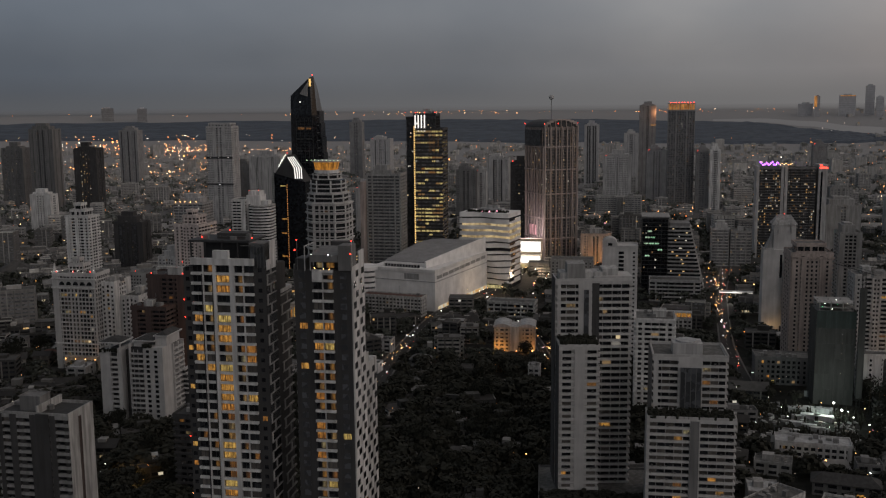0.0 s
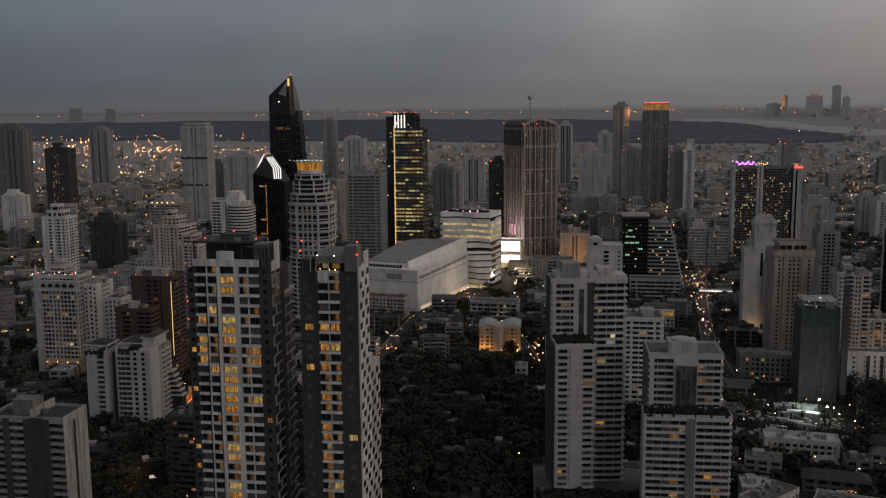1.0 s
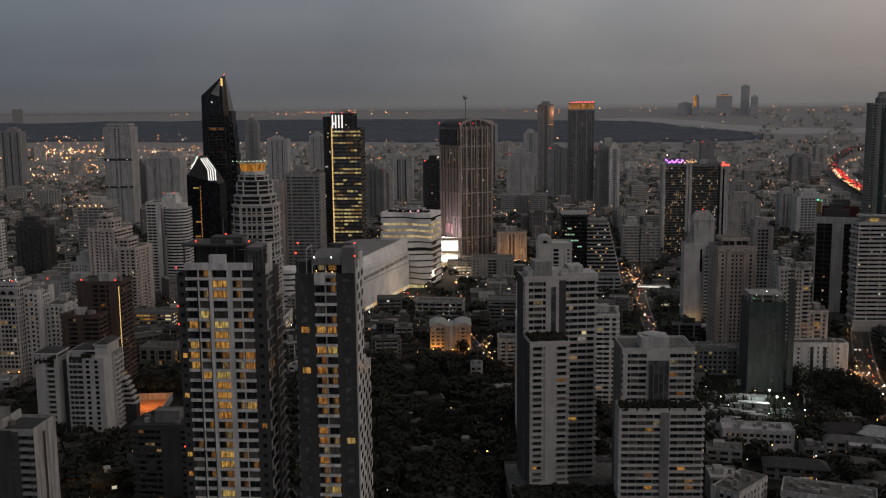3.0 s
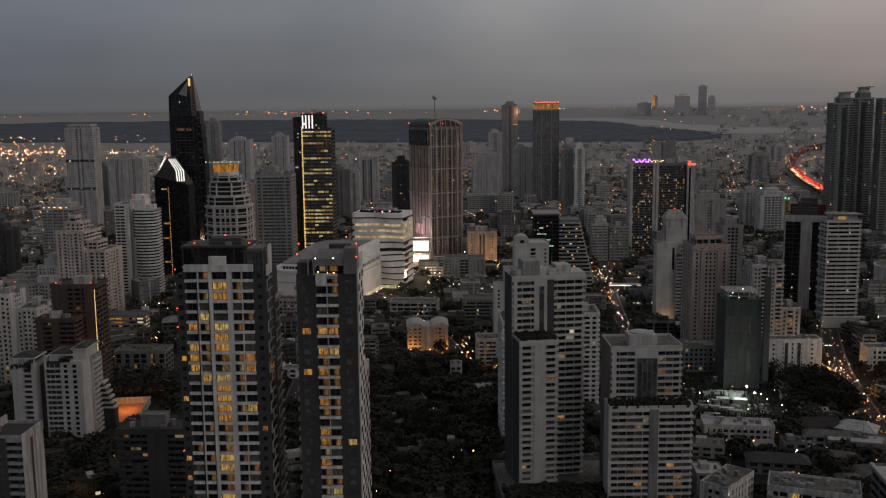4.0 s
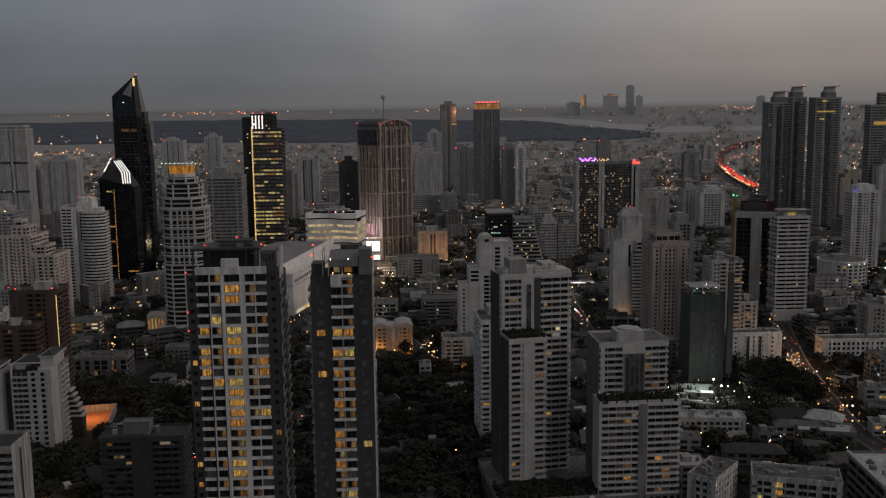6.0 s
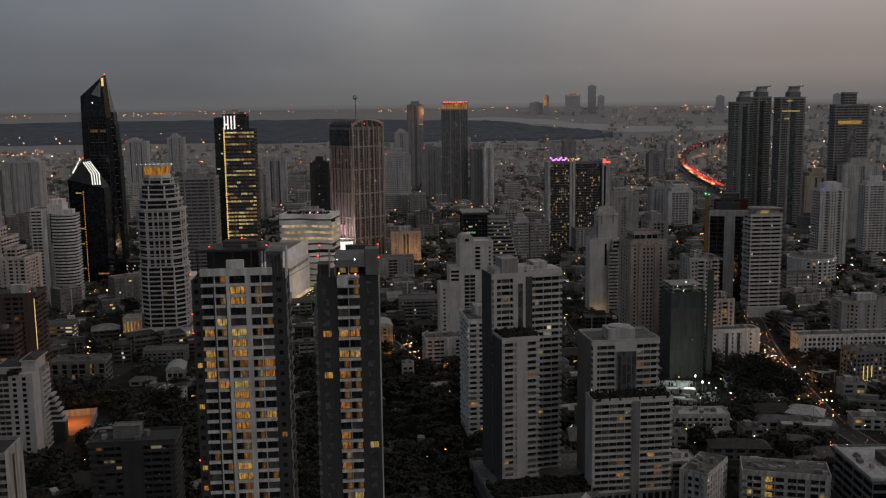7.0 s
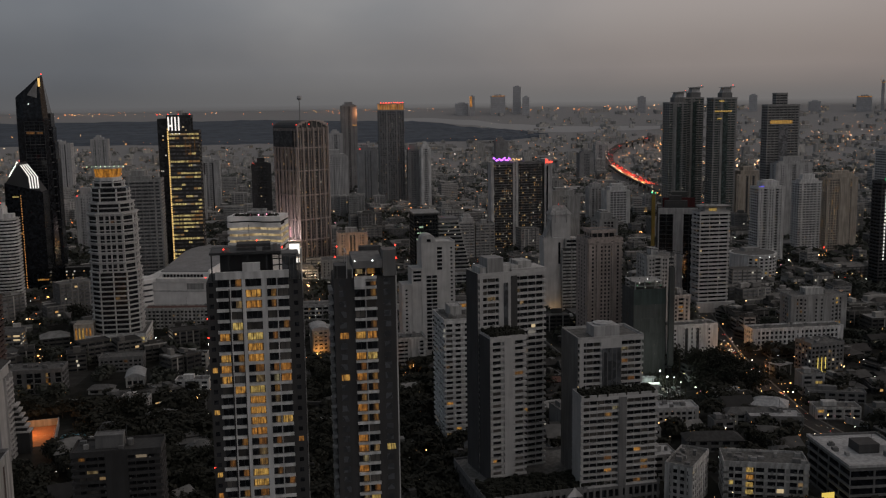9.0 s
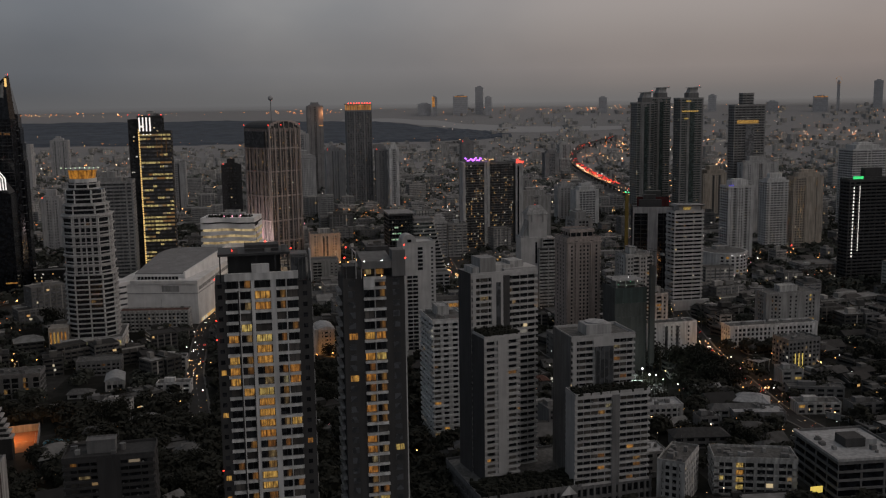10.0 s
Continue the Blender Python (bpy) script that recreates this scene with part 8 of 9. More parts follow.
# far skyline across the river
for i, (deg, w, over, lab) in enumerate([(9.9, 22, 8, "slim"), (11.4, 66, 9, "broad"), (12.5, 36, 24, "tall"), (13.0, 30, 6, "dark"), (9.3, 60, -4, "low"), (-29.4, 50, -2, "low"), (-27.6, 40, -3, "low"),
                                     (19.6, 36, 3, "slim"), (25.7, 34, 4, "slender"), (31.4, 60, 0, "broad"), (32.3, 12, 24, "thin"), (34.3, 36, 24, "stepped"), (28.9, 50, -8, "low"), (21.8, 44, -6, "low")]):
    # over: how far the roof rises above eye level, in steps of about 2.6 m
    r = 4480 + 25 * (i % 3)
    gx, gy, gz = at_bearing(deg, r)
    root = thing("distant_tower", lab + " hazy tower on the far skyline", "tower block", gx, gy, gz - 6, -deg, group="far skyline towers")
    hh = 186 + over * 2.6 - gz + 6
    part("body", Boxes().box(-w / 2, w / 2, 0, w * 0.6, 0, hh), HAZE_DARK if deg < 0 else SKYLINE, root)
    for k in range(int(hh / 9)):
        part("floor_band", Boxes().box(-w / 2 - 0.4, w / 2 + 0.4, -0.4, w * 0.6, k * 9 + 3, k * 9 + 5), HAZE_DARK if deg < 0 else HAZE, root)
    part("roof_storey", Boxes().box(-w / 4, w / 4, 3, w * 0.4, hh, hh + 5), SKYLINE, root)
    if i == 0:
        part("lit_side", Boxes().box(-w / 2 - 1, -w / 2 + 10, -1.2, -0.6, hh * 0.5, hh), L_ORANGE, root, "orange lit edge")
    if i in (1, 9):
        part("lit_top", Boxes().box(-w / 2 + 6, w / 2 - 2, -1.2, -0.6, hh - 4, hh - 1), L_ORANGE, root, "orange lit roof line")
    if i == 10:
        ring = Boxes()
        for q in range(16):
            a = math.pi * q / 8
            ring.box(11 * math.cos(a) - 1.1, 11 * math.cos(a) + 1.1, -2, -1, hh + 4 + 14 * math.sin(a), hh + 6.2 + 14 * math.sin(a))
        part("light_ring", ring, L_GOLD, root, "ring of pale lights")


# ---------------------------------------------------------------- low houses
def house_row(kind, w, d, floors, wall, roof, rnd, label):
    """A low house at the origin: walls, roof, windows, water tank."""
    root = thing(kind, label, "house", 0, 0, 0)
    fh = 3.2
    h = floors * fh
    part("wall", Boxes().box(-w / 2, w / 2, -d / 2, d / 2, -0.2, h), wall, root)
    if kind == "garden_house":
        o = 0.9
        x0, x1, y0, y1 = -w / 2 - o, w / 2 + o, -d / 2 - o, d / 2 + o
        b = Boxes().box(x0, x1, y0, y1, h, h + 0.2)
        i = len(b.v)
        rise, run = d * 0.3, d * 0.45
        b.v += [(x0, y0, h + 0.2), (x1, y0, h + 0.2), (x1, y1, h + 0.2), (x0, y1, h + 0.2), (x0 + run, 0, h + rise), (x1 - run, 0, h + rise)]
        b.f += [(i, i + 1, i + 5, i + 4), (i + 2, i + 3, i + 4, i + 5), (i + 1, i + 2, i + 5), (i + 3, i, i + 4)]
        part("roof", b, roof, root)
    else:
        deck = part("roof", Boxes().box(-w / 2 + 0.2, w / 2 - 0.2, -d / 2 + 0.2, d / 2 - 0.2, h, h + 0.15), roof, root)
        b = Boxes()
        parapet(b, -w / 2 - 0.1, w / 2 + 0.1, -d / 2 - 0.1, d / 2 + 0.1, h + 0.003, 0.9, 0.25)
        part("parapet", b, wall, deck)
        part("stair_house", Boxes().box(-w * 0.3, w * 0.02, -d * 0.1, d * 0.3, h + 0.15, h + 2.8), wall, deck)
        b = Boxes().prism([(w * 0.25 + 0.9 * math.cos(t * math.pi / 4), 0.9 * math.sin(t * math.pi / 4)) for t in range(8)], h + 0.15, h + 2.0)
        part("water_tank", b, STEEL, deck)
        part("roof_plant", Boxes().box(w * 0.3, w * 0.3 + 1.2, -d * 0.35, -d * 0.35 + 0.9, h + 0.15, h + 1.2), GREY, deck)
    n = max(2, int(w / 5.2))
    step = w / n
    dark = Boxes().box(-step * 0.32, step * 0.32, -0.06, 0.0, 0, 1.6).mesh("window", GLASS)
    warm = Boxes().box(-step * 0.32, step * 0.32, -0.06, 0.0, 0, 1.6).mesh("lit_window", LIT)
    for k in range(floors):
        for i in range(n):
            hot = rnd.random() < 0.05
            part("lit_window" if hot else "window", warm if hot else dark, None, root, loc=(-w / 2 + (i + 0.5) * step, -d / 2 - 0.001, k * fh + 1.0))
        if floors > 2 and k == 0:
            part("ledge", Boxes().box(-w / 2 - 0.35, w / 2 + 0.35, -d / 2 - 0.6, -d / 2 + 0.1, k * fh + 2.9, k * fh + 3.15), wall, root)
    side = Boxes().box(0, 0.06, -0.8, 0.8, 0, 1.5).mesh("window", GLASS)
    for k in range(1, floors):
        part("window", side, None, root, loc=(w / 2, d * 0.1, k * fh + 1.1))
    return root


def plant_houses():
    rnd = random.Random(77)
    protos = []
    for i in range(12):
        g = i % 3 == 0
        floors = rnd.choice((2, 2, 1)) if g else rnd.choice((2, 3, 4, 5))
        w, d = (rnd.uniform(10, 15), rnd.uniform(8, 11)) if g else (rnd.uniform(10, 22), rnd.uniform(10, 16))
        wall = rnd.choice((GREY, MIDGREY, DARKGREY, MIDGREY, DARKGREY, WHITE_OLD, MIDGREY))
        roof = rnd.choice((TILE_RED, TILE_GREY, TILE_GREY)) if g else rnd.choice((ROOF, ROOF_DARK, ROOF, ROOF_DARK, ROOF_LIGHT))
        tone = {"weathered_white_render": "weathered white", "mid_grey_render": "dull grey", "dark_grey_render": "dark grey", "beige_render": "beige", "grey_concrete": "grey"}[wall.name]
        lab = tone + (" garden house with a tiled hipped roof among trees" if g else " flat-roofed town house with a roof tank")
        protos.append((house_row("garden_house" if g else "town_house", w, d, floors, wall, roof, rnd, lab), max(w, d)))
    used = set()
    spots = []
    made = 0
    for _ in range(9000):
        if made >= 50:
            break
        y = rnd.uniform(380, 690)
        x = rnd.uniform(-0.72, 0.66) * (y + 40)
        i = rnd.randrange(12)
        garden = -125 < x < 5 and y < 700
        if (garden or -345 < x < -140 and y < 610) and (i % 3 or rnd.random() < 0.72):
            continue
        r = protos[i][1] * 0.6
        if not is_free(x, y, r * 0.7) or not off_road(x, y, r) or any(math.hypot(x - a, y - c) < (r + q) * 1.02 for a, c, q in spots):
            continue
        spots.append((x, y, r))
        m = pose(x, y, 0, 0, 0, rnd.gauss(2, 7) + rnd.choice((0, 0, 0, 180, 90)) * (0 if i % 3 else 1))
        root, _ = protos[i]
        if i in used:
            copy_thing(root, m)
        else:
            root.matrix_basis = m
            used.add(i)
        made += 1
    for i, (root, _) in enumerate(protos):
        if i not in used:
            for ob in list(root.children_recursive) + [root]:
                bpy.data.objects.remove(ob)
    return spots


def low_buildings():
    """Low houses, sheds and walls that stand out between the trees."""
    rnd = random.Random(303)
    for lab, x, y, w, d, floors, wall, roof, yaw, kind in (
            ("long white boundary house with a row of small lamps", -250, 622, 26, 8, 1, WHITE_OLD, ROOF, -8, "town_house"),
            ("small white gabled house beside a hall", -240, 656, 15, 9, 1, WHITE_OLD, TILE_GREY, -8, "garden_house"),
            ("two-storey white house with three tall openings", -212, 608, 17, 10, 3, WHITE_OLD, ROOF, -8, "town_house"),
            ("white house with stepped flat roofs under trees", -181, 654, 22, 10, 2, WHITE, ROOF, -8, "town_house"),
            ("pale house with a tall side wall under trees", -184, 711, 18, 10, 3, WHITE_OLD, ROOF_DARK, -6, "town_house"),
            ("low grey shed with a pale metal roof", -195, 592, 15, 9, 1, GREY, ROOF_LIGHT, -6, "garden_house"),
            ("green-roofed pavilion beside the court", -240, 556, 12, 9, 1, MIDGREY, BLUEPOOL, -6, "garden_house"),
            ("long white two-storey house with a dark hipped roof", 146, 512, 33, 10, 2, WHITE_OLD, TILE_GREY, -10, "garden_house"),
            ("pale hall with a broad white roof", 163, 525, 20, 14, 2, PALE, ROOF_LIGHT, -30, "garden_house"),
            ("dark-roofed long house between gardens", 104, 476, 30, 12, 2, MIDGREY, ROOF_DARK, -10, "garden_house"),
            ("white flat-roofed house behind a garden wall", 198, 512, 26, 12, 2, WHITE_OLD, ROOF, -12, "town_house"),
            ("grey house beside the busy street", 209, 560, 14, 14, 4, GREY, ROOF, -10, "town_house"),
            ("grey flat house below the apartment towers", 74, 500, 18, 12, 2, GREY, ROOF, -10, "town_house"),
            ("long pale row house beside the street", 215, 540, 34, 10, 2, MIDGREY, ROOF, -20, "town_house"),
            ("white apartment house with open corner balconies", 100, 440, 14, 10, 3, WHITE_OLD, ROOF_DARK, -14, "town_house")):
        root = house_row(kind, w, d, floors, wall, roof, rnd, lab)
        root.matrix_basis = pose(x, y, 0, 0, 0, yaw)
        TAKEN.append((x - w / 2, y - d / 2, w, d, math.cos(radians(yaw)), math.sin(radians(yaw)), 3))
    wall = thing("garden_wall", "curved white garden wall beside the street", "wall", 197, 500, 0, -62)
    part("wall", Boxes().box(0, 26, 0, 0.5, 0, 3.4), WHITE_OLD, wall)
    part("coping", Boxes().box(-0.2, 26.2, -0.2, 0.7, 3.4, 3.7), GREY, wall)
    pergola = thing("pergola", "slatted white pergola on a roof terrace", "pergola", 207, 594, 0, 24)
    for u in (0, 12):
        for v in (0, 8):
            part("post", Boxes().box(u, u + 0.4, v, v + 0.4, 0, 8), PALE, pergola)
    for k in range(8):
        part("slat", Boxes().box(k * 1.7, k * 1.7 + 0.8, -1, 9.4, 8, 8.3), PALE, pergola)
    row = Boxes()
    for k in range(9):
        row.bulb(-263 + k * 3.4, 626.0 - k * 0.5, 4.2, 0.2)
    tagged(new("garden_lamps", row.mesh("garden_lamps", L_WHITE)), "row of small white lamps along a wall", "lights", kind="stuff")


low_buildings()
SPOTS = plant_houses()


def far_houses():
    """Low-rise city beyond: one mesh a district."""
    rnd = random.Random(91)
    # walls and roofs of the middle bands, lifted towards haze grey in colour
    wall_mat = islands("hazed_house_walls", [(0.0, (0.11, 0.11, 0.11)), (0.35, (0.19, 0.187, 0.185)), (0.7, (0.30, 0.296, 0.29)), (0.9, (0.46, 0.45, 0.44)), (1.0, (0.66, 0.65, 0.63))])
    roof_mat = islands("hazed_house_roofs", [(0.0, (0.06, 0.06, 0.06)), (0.4, (0.10, 0.094, 0.09)), (0.75, (0.17, 0.168, 0.166)), (1.0, (0.32, 0.32, 0.32))])
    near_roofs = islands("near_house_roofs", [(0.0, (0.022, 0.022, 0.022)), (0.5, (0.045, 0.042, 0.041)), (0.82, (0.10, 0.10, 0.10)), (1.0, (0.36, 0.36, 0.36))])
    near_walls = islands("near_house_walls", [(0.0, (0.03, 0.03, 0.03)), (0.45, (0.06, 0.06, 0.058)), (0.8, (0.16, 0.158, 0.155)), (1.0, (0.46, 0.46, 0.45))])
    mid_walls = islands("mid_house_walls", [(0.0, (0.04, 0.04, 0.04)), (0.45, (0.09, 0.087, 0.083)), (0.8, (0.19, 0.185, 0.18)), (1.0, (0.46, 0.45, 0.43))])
    # furthest bands: base colours flattened and paled to carry the haze
    hazed_walls = islands("far_hazed_house_walls", [(0.0, (0.29, 0.29, 0.292)), (0.45, (0.37, 0.368, 0.366)), (0.85, (0.45, 0.446, 0.44)), (1.0, (0.60, 0.59, 0.58))])
    hazed_roofs = islands("far_hazed_house_roofs", [(0.0, (0.24, 0.24, 0.24)), (0.5, (0.295, 0.293, 0.29)), (1.0, (0.37, 0.37, 0.37))])
    for lo, hi, count, tall in ((390, 690, 420, 0.0), (690, 860, 270, 0.0), (860, 1150, 380, 0.03), (1150, 1500, 540, 0.06), (1500, 1950, 760, 0.06), (1950, 2500, 950, 0.06), (2500, 3150, 1250, 0.04), (3150, 3650, 700, 0.02), (3650, 4700, 300, 0.0)):
        walls, roofs, wins, lits = Boxes(), Boxes(), Boxes(), Boxes()
        made = 0
        for _ in range(count * 5):
            if made >= count:
                break
            r, az = math.sqrt(rnd.uniform(lo * lo, hi * hi)), rnd.uniform(-40, 40)
            x, y, g = at_bearing(az, r)
            if r > 3560 and az < 13.5:
                az = 11.5 + 28.5 * rnd.random() ** 0.8
                x, y, g = at_bearing(az, r)
            if (-130 < x < 8 and y < 700 or -345 < x < -140 and y < 610) and rnd.random() < 0.8:
                continue
            if r < 700 and any(math.hypot(x - a, y - c) < q + 7 for a, c, q in SPOTS):
                continue
            w, d = rnd.uniform(9, 24), rnd.uniform(9, 18)
            h = rnd.choice((6, 7, 9, 10, 12, 13, 16)) if r > 700 else rnd.choice((3.5, 4, 6, 6.5))
            q = rnd.random()
            if q < tall:
                h, w, d = rnd.uniform(20, 46), rnd.uniform(16, 34), rnd.uniform(14, 20)
            elif q < tall + 0.06 and r > 700:
                w, d, h = rnd.uniform(30, 60), rnd.uniform(18, 36), rnd.uniform(7, 14)
            if not is_free(x, y, max(w, d) * 0.5) or not off_road(x, y, max(w, d) * 0.55):
                continue
            made += 1
            yaw = radians(rnd.gauss(3, 9) + (25 if az < -12 else 0))
            walls.turned(x, y, yaw, -w / 2, w / 2, -d / 2, d / 2, g - 6 * (g > 0), g + h)
            if h < 10.5 and rnd.random() < (0.6 if r < 860 else 0.35):
                roofs.ridged(x, y, yaw, w + 1.4, d + 1.4, g + h, g + h + d * rnd.uniform(0.16, 0.3), rnd.choice((0.0, 0.0, 0.42)))
            else:
                roofs.turned(x, y, yaw, -w / 2 + 0.4, w / 2 - 0.4, -d / 2 + 0.4, d / 2 - 0.4, g + h, g + h + 0.3)
                for o in (-d / 2 + 0.15, d / 2 - 0.15):
                    walls.turned(x, y, yaw, -w / 2, w / 2, o - 0.15, o + 0.15, g + h - 0.2, g + h + 0.95)
                for o in (-w / 2 + 0.15, w / 2 - 0.15):
                    walls.turned(x, y, yaw, o - 0.15, o + 0.15, -d / 2 + 0.3, d / 2 - 0.3, g + h - 0.2, g + h + 0.95)
            if rnd.random() < 0.6:
                a, c = w * rnd.uniform(0.2, 0.45), d * rnd.uniform(0.2, 0.5)
                px, py = rnd.uniform(-w / 3, 0), rnd.uniform(-d / 4, d / 8)
                walls.turned(x, y, yaw, px, px + a, py, py + c, g + h + 0.3, g + h + rnd.uniform(2, 4.5))
            fl = int(h / 3.2)
            if r < 2500:
                for k in range(fl):
                    z = g + k * 3.2 + 1.1
                    wins.turned(x, y, yaw, -w / 2 + 0.8, w / 2 - 0.8, -d / 2 - 0.12, -d / 2 + 0.1, z, z + 1.5)
                    wins.turned(x, y, yaw, w / 2 - 0.1, w / 2 + 0.12, -d / 2 + 1.2, d / 2 - 1.2, z, z + 1.5)
                    wins.turned(x, y, yaw, -w / 2 - 0.12, -w / 2 + 0.1, -d / 2 + 1.2, d / 2 - 1.2, z, z + 1.5)
                cols = max(2, int(w / 4.5))
                for i in range(1, cols):
                    u = -w / 2 + w * i / cols
                    walls.turned(x, y, yaw, u - 0.5, u + 0.5, -d / 2 - 0.25, -d / 2 + 0.1, g, g + h)
            if rnd.random() < (0.42 if r < 900 else 0.65):
                for _ in range(rnd.choice((1, 1, 2, 3))):
                    z = g + rnd.randrange(max(1, fl)) * 3.2 + 1.1
                    u = rnd.uniform(-w / 2 + 1, w / 2 - 3.5)
                    lits.turned(x, y, yaw, u, u + rnd.uniform(1.2, 2.6), -d / 2 - 0.3, -d / 2, z, z + 1.5)
        lab = "low-rise houses with flat roofs in dusk, haze-tinted by distance"
        ob = tagged(new("low_houses", walls.mesh("low_houses", near_walls if lo < 690 else mid_walls if lo < 860 else wall_mat if lo < 1500 else hazed_walls)), lab, "houses", kind="stuff")
        tagged(part("roofs", roofs, near_roofs if lo < 860 else roof_mat if lo < 1500 else hazed_roofs, ob), kind="stuff")
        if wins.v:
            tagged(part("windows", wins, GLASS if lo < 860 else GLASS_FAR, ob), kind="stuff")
        if lits.v:
            tagged(part("lit_glazing", lits, LIT_ISLAND, ob), kind="stuff")


far_houses()


# ---------------------------------------------------------------- trees
def crown_mesh(rnd, size, lobes, leaves):
    b = Boxes()
    centres = []
    for _ in range(lobes):
        a, q = rnd.random() * 6.283, rnd.random()
        centres.append((math.cos(a) * size * 0.55 * q, math.sin(a) * size * 0.55 * q, size * rnd.uniform(0.55, 1.25), size * rnd.uniform(0.28, 0.5)))
    for _ in range(leaves):
        cx, cy, cz, cr = rnd.choice(centres)
        p = Vector((rnd.gauss(0, 1), rnd.gauss(0, 1), rnd.gauss(0, 0.8))).normalized() * cr * rnd.uniform(0.65, 1.08)
        t = Vector((rnd.gauss(0, 1), rnd.gauss(0, 1), rnd.gauss(0, 0.5))).normalized()
        u = t.orthogonal().normalized()
        v = t.cross(u)
        s = rnd.uniform(0.2, 0.45) * size / 6
        o = Vector((cx, cy, cz)) + p
        i = len(b.v)
        b.v += [tuple(o + u * s * 1.3), tuple(o + v * s * 0.8), tuple(o - u * s * 1.3), tuple(o - v * s * 0.8)]
        b.f.append((i, i + 1, i + 2, i + 3))
    return b


def tree(rnd, size, label):
    root = thing("tree", label, "tree", 0, 0, 0)
    h = size * 0.8
    trunk = Boxes()
    n = 7
    r0, r1 = size * 0.06, size * 0.035
    trunk.prism([(r0 * math.cos(6.283 * k / n), r0 * math.sin(6.283 * k / n)) for k in range(n)], -0.2, h, [(r1 * math.cos(6.283 * k / n) + 0.2, r1 * math.sin(6.283 * k / n), h) for k in range(n)])
    for _ in range(4):
        a = rnd.random() * 6.283
        e = (math.cos(a) * size * 0.4, math.sin(a) * size * 0.4)
        trunk.prism([(0.2 + r1 * math.cos(6.283 * k / 4), r1 * math.sin(6.283 * k / 4)) for k in range(4)], h * 0.6, h, [(e[0] + 0.06 * math.cos(6.283 * k / 4), e[1] + 0.06 * math.sin(6.283 * k / 4), h * 1.25) for k in range(4)])
    part("trunk", trunk, BARK, root)
    part("crown", crown_mesh(rnd, size, 9, 900), LEAF, root)
    return root


def palm(x, y, h, seed):
    root = thing("palm_tree", "tall dark palm with drooping fronds behind a low block", "palm", x, y)
    rnd = random.Random(seed)
    n = 6
    part("trunk", Boxes().prism([(0.3 * math.cos(6.283 * k / n), 0.3 * math.sin(6.283 * k / n)) for k in range(n)], -0.2, h, [(0.18 * math.cos(6.283 * k / n) + 0.3, 0.18 * math.sin(6.283 * k / n), h) for k in range(n)]), BARK, root)
    frond = Boxes()
    for k in range(18):
        a, r = 6.283 * k / 18 + rnd.random() * 0.3, rnd.uniform(3.2, 4.6)
        lift = rnd.uniform(0.2, 2.2)
        for q in range(5):
            t0, t1 = q / 5, (q + 1) / 5
            i = len(frond.v)
            for t, wd in ((t0, 0.55 * math.sin(math.pi * (0.15 + 0.8 * t0))), (t1, 0.55 * math.sin(math.pi * (0.15 + 0.8 * t1)))):
                px, py, pz = 0.3 + math.cos(a) * r * t, math.sin(a) * r * t, h + lift * math.sin(t * 2.2) - 2.6 * t * t
                frond.v += [(px - math.sin(a) * wd, py + math.cos(a) * wd, pz - 0.25), (px, py, pz), (px + math.sin(a) * wd, py - math.cos(a) * wd, pz - 0.25)]
            frond.f += [(i, i + 1, i + 4, i + 3), (i + 1, i + 2, i + 5, i + 4)]
    part("fronds", frond, LEAF, root, "drooping dark fronds")


for i, (x, y, h) in enumerate(((150, 612, 15), (156, 616, 17), (163, 611, 14), (146, 618, 16))):
    palm(x, y, h, 300 + i)


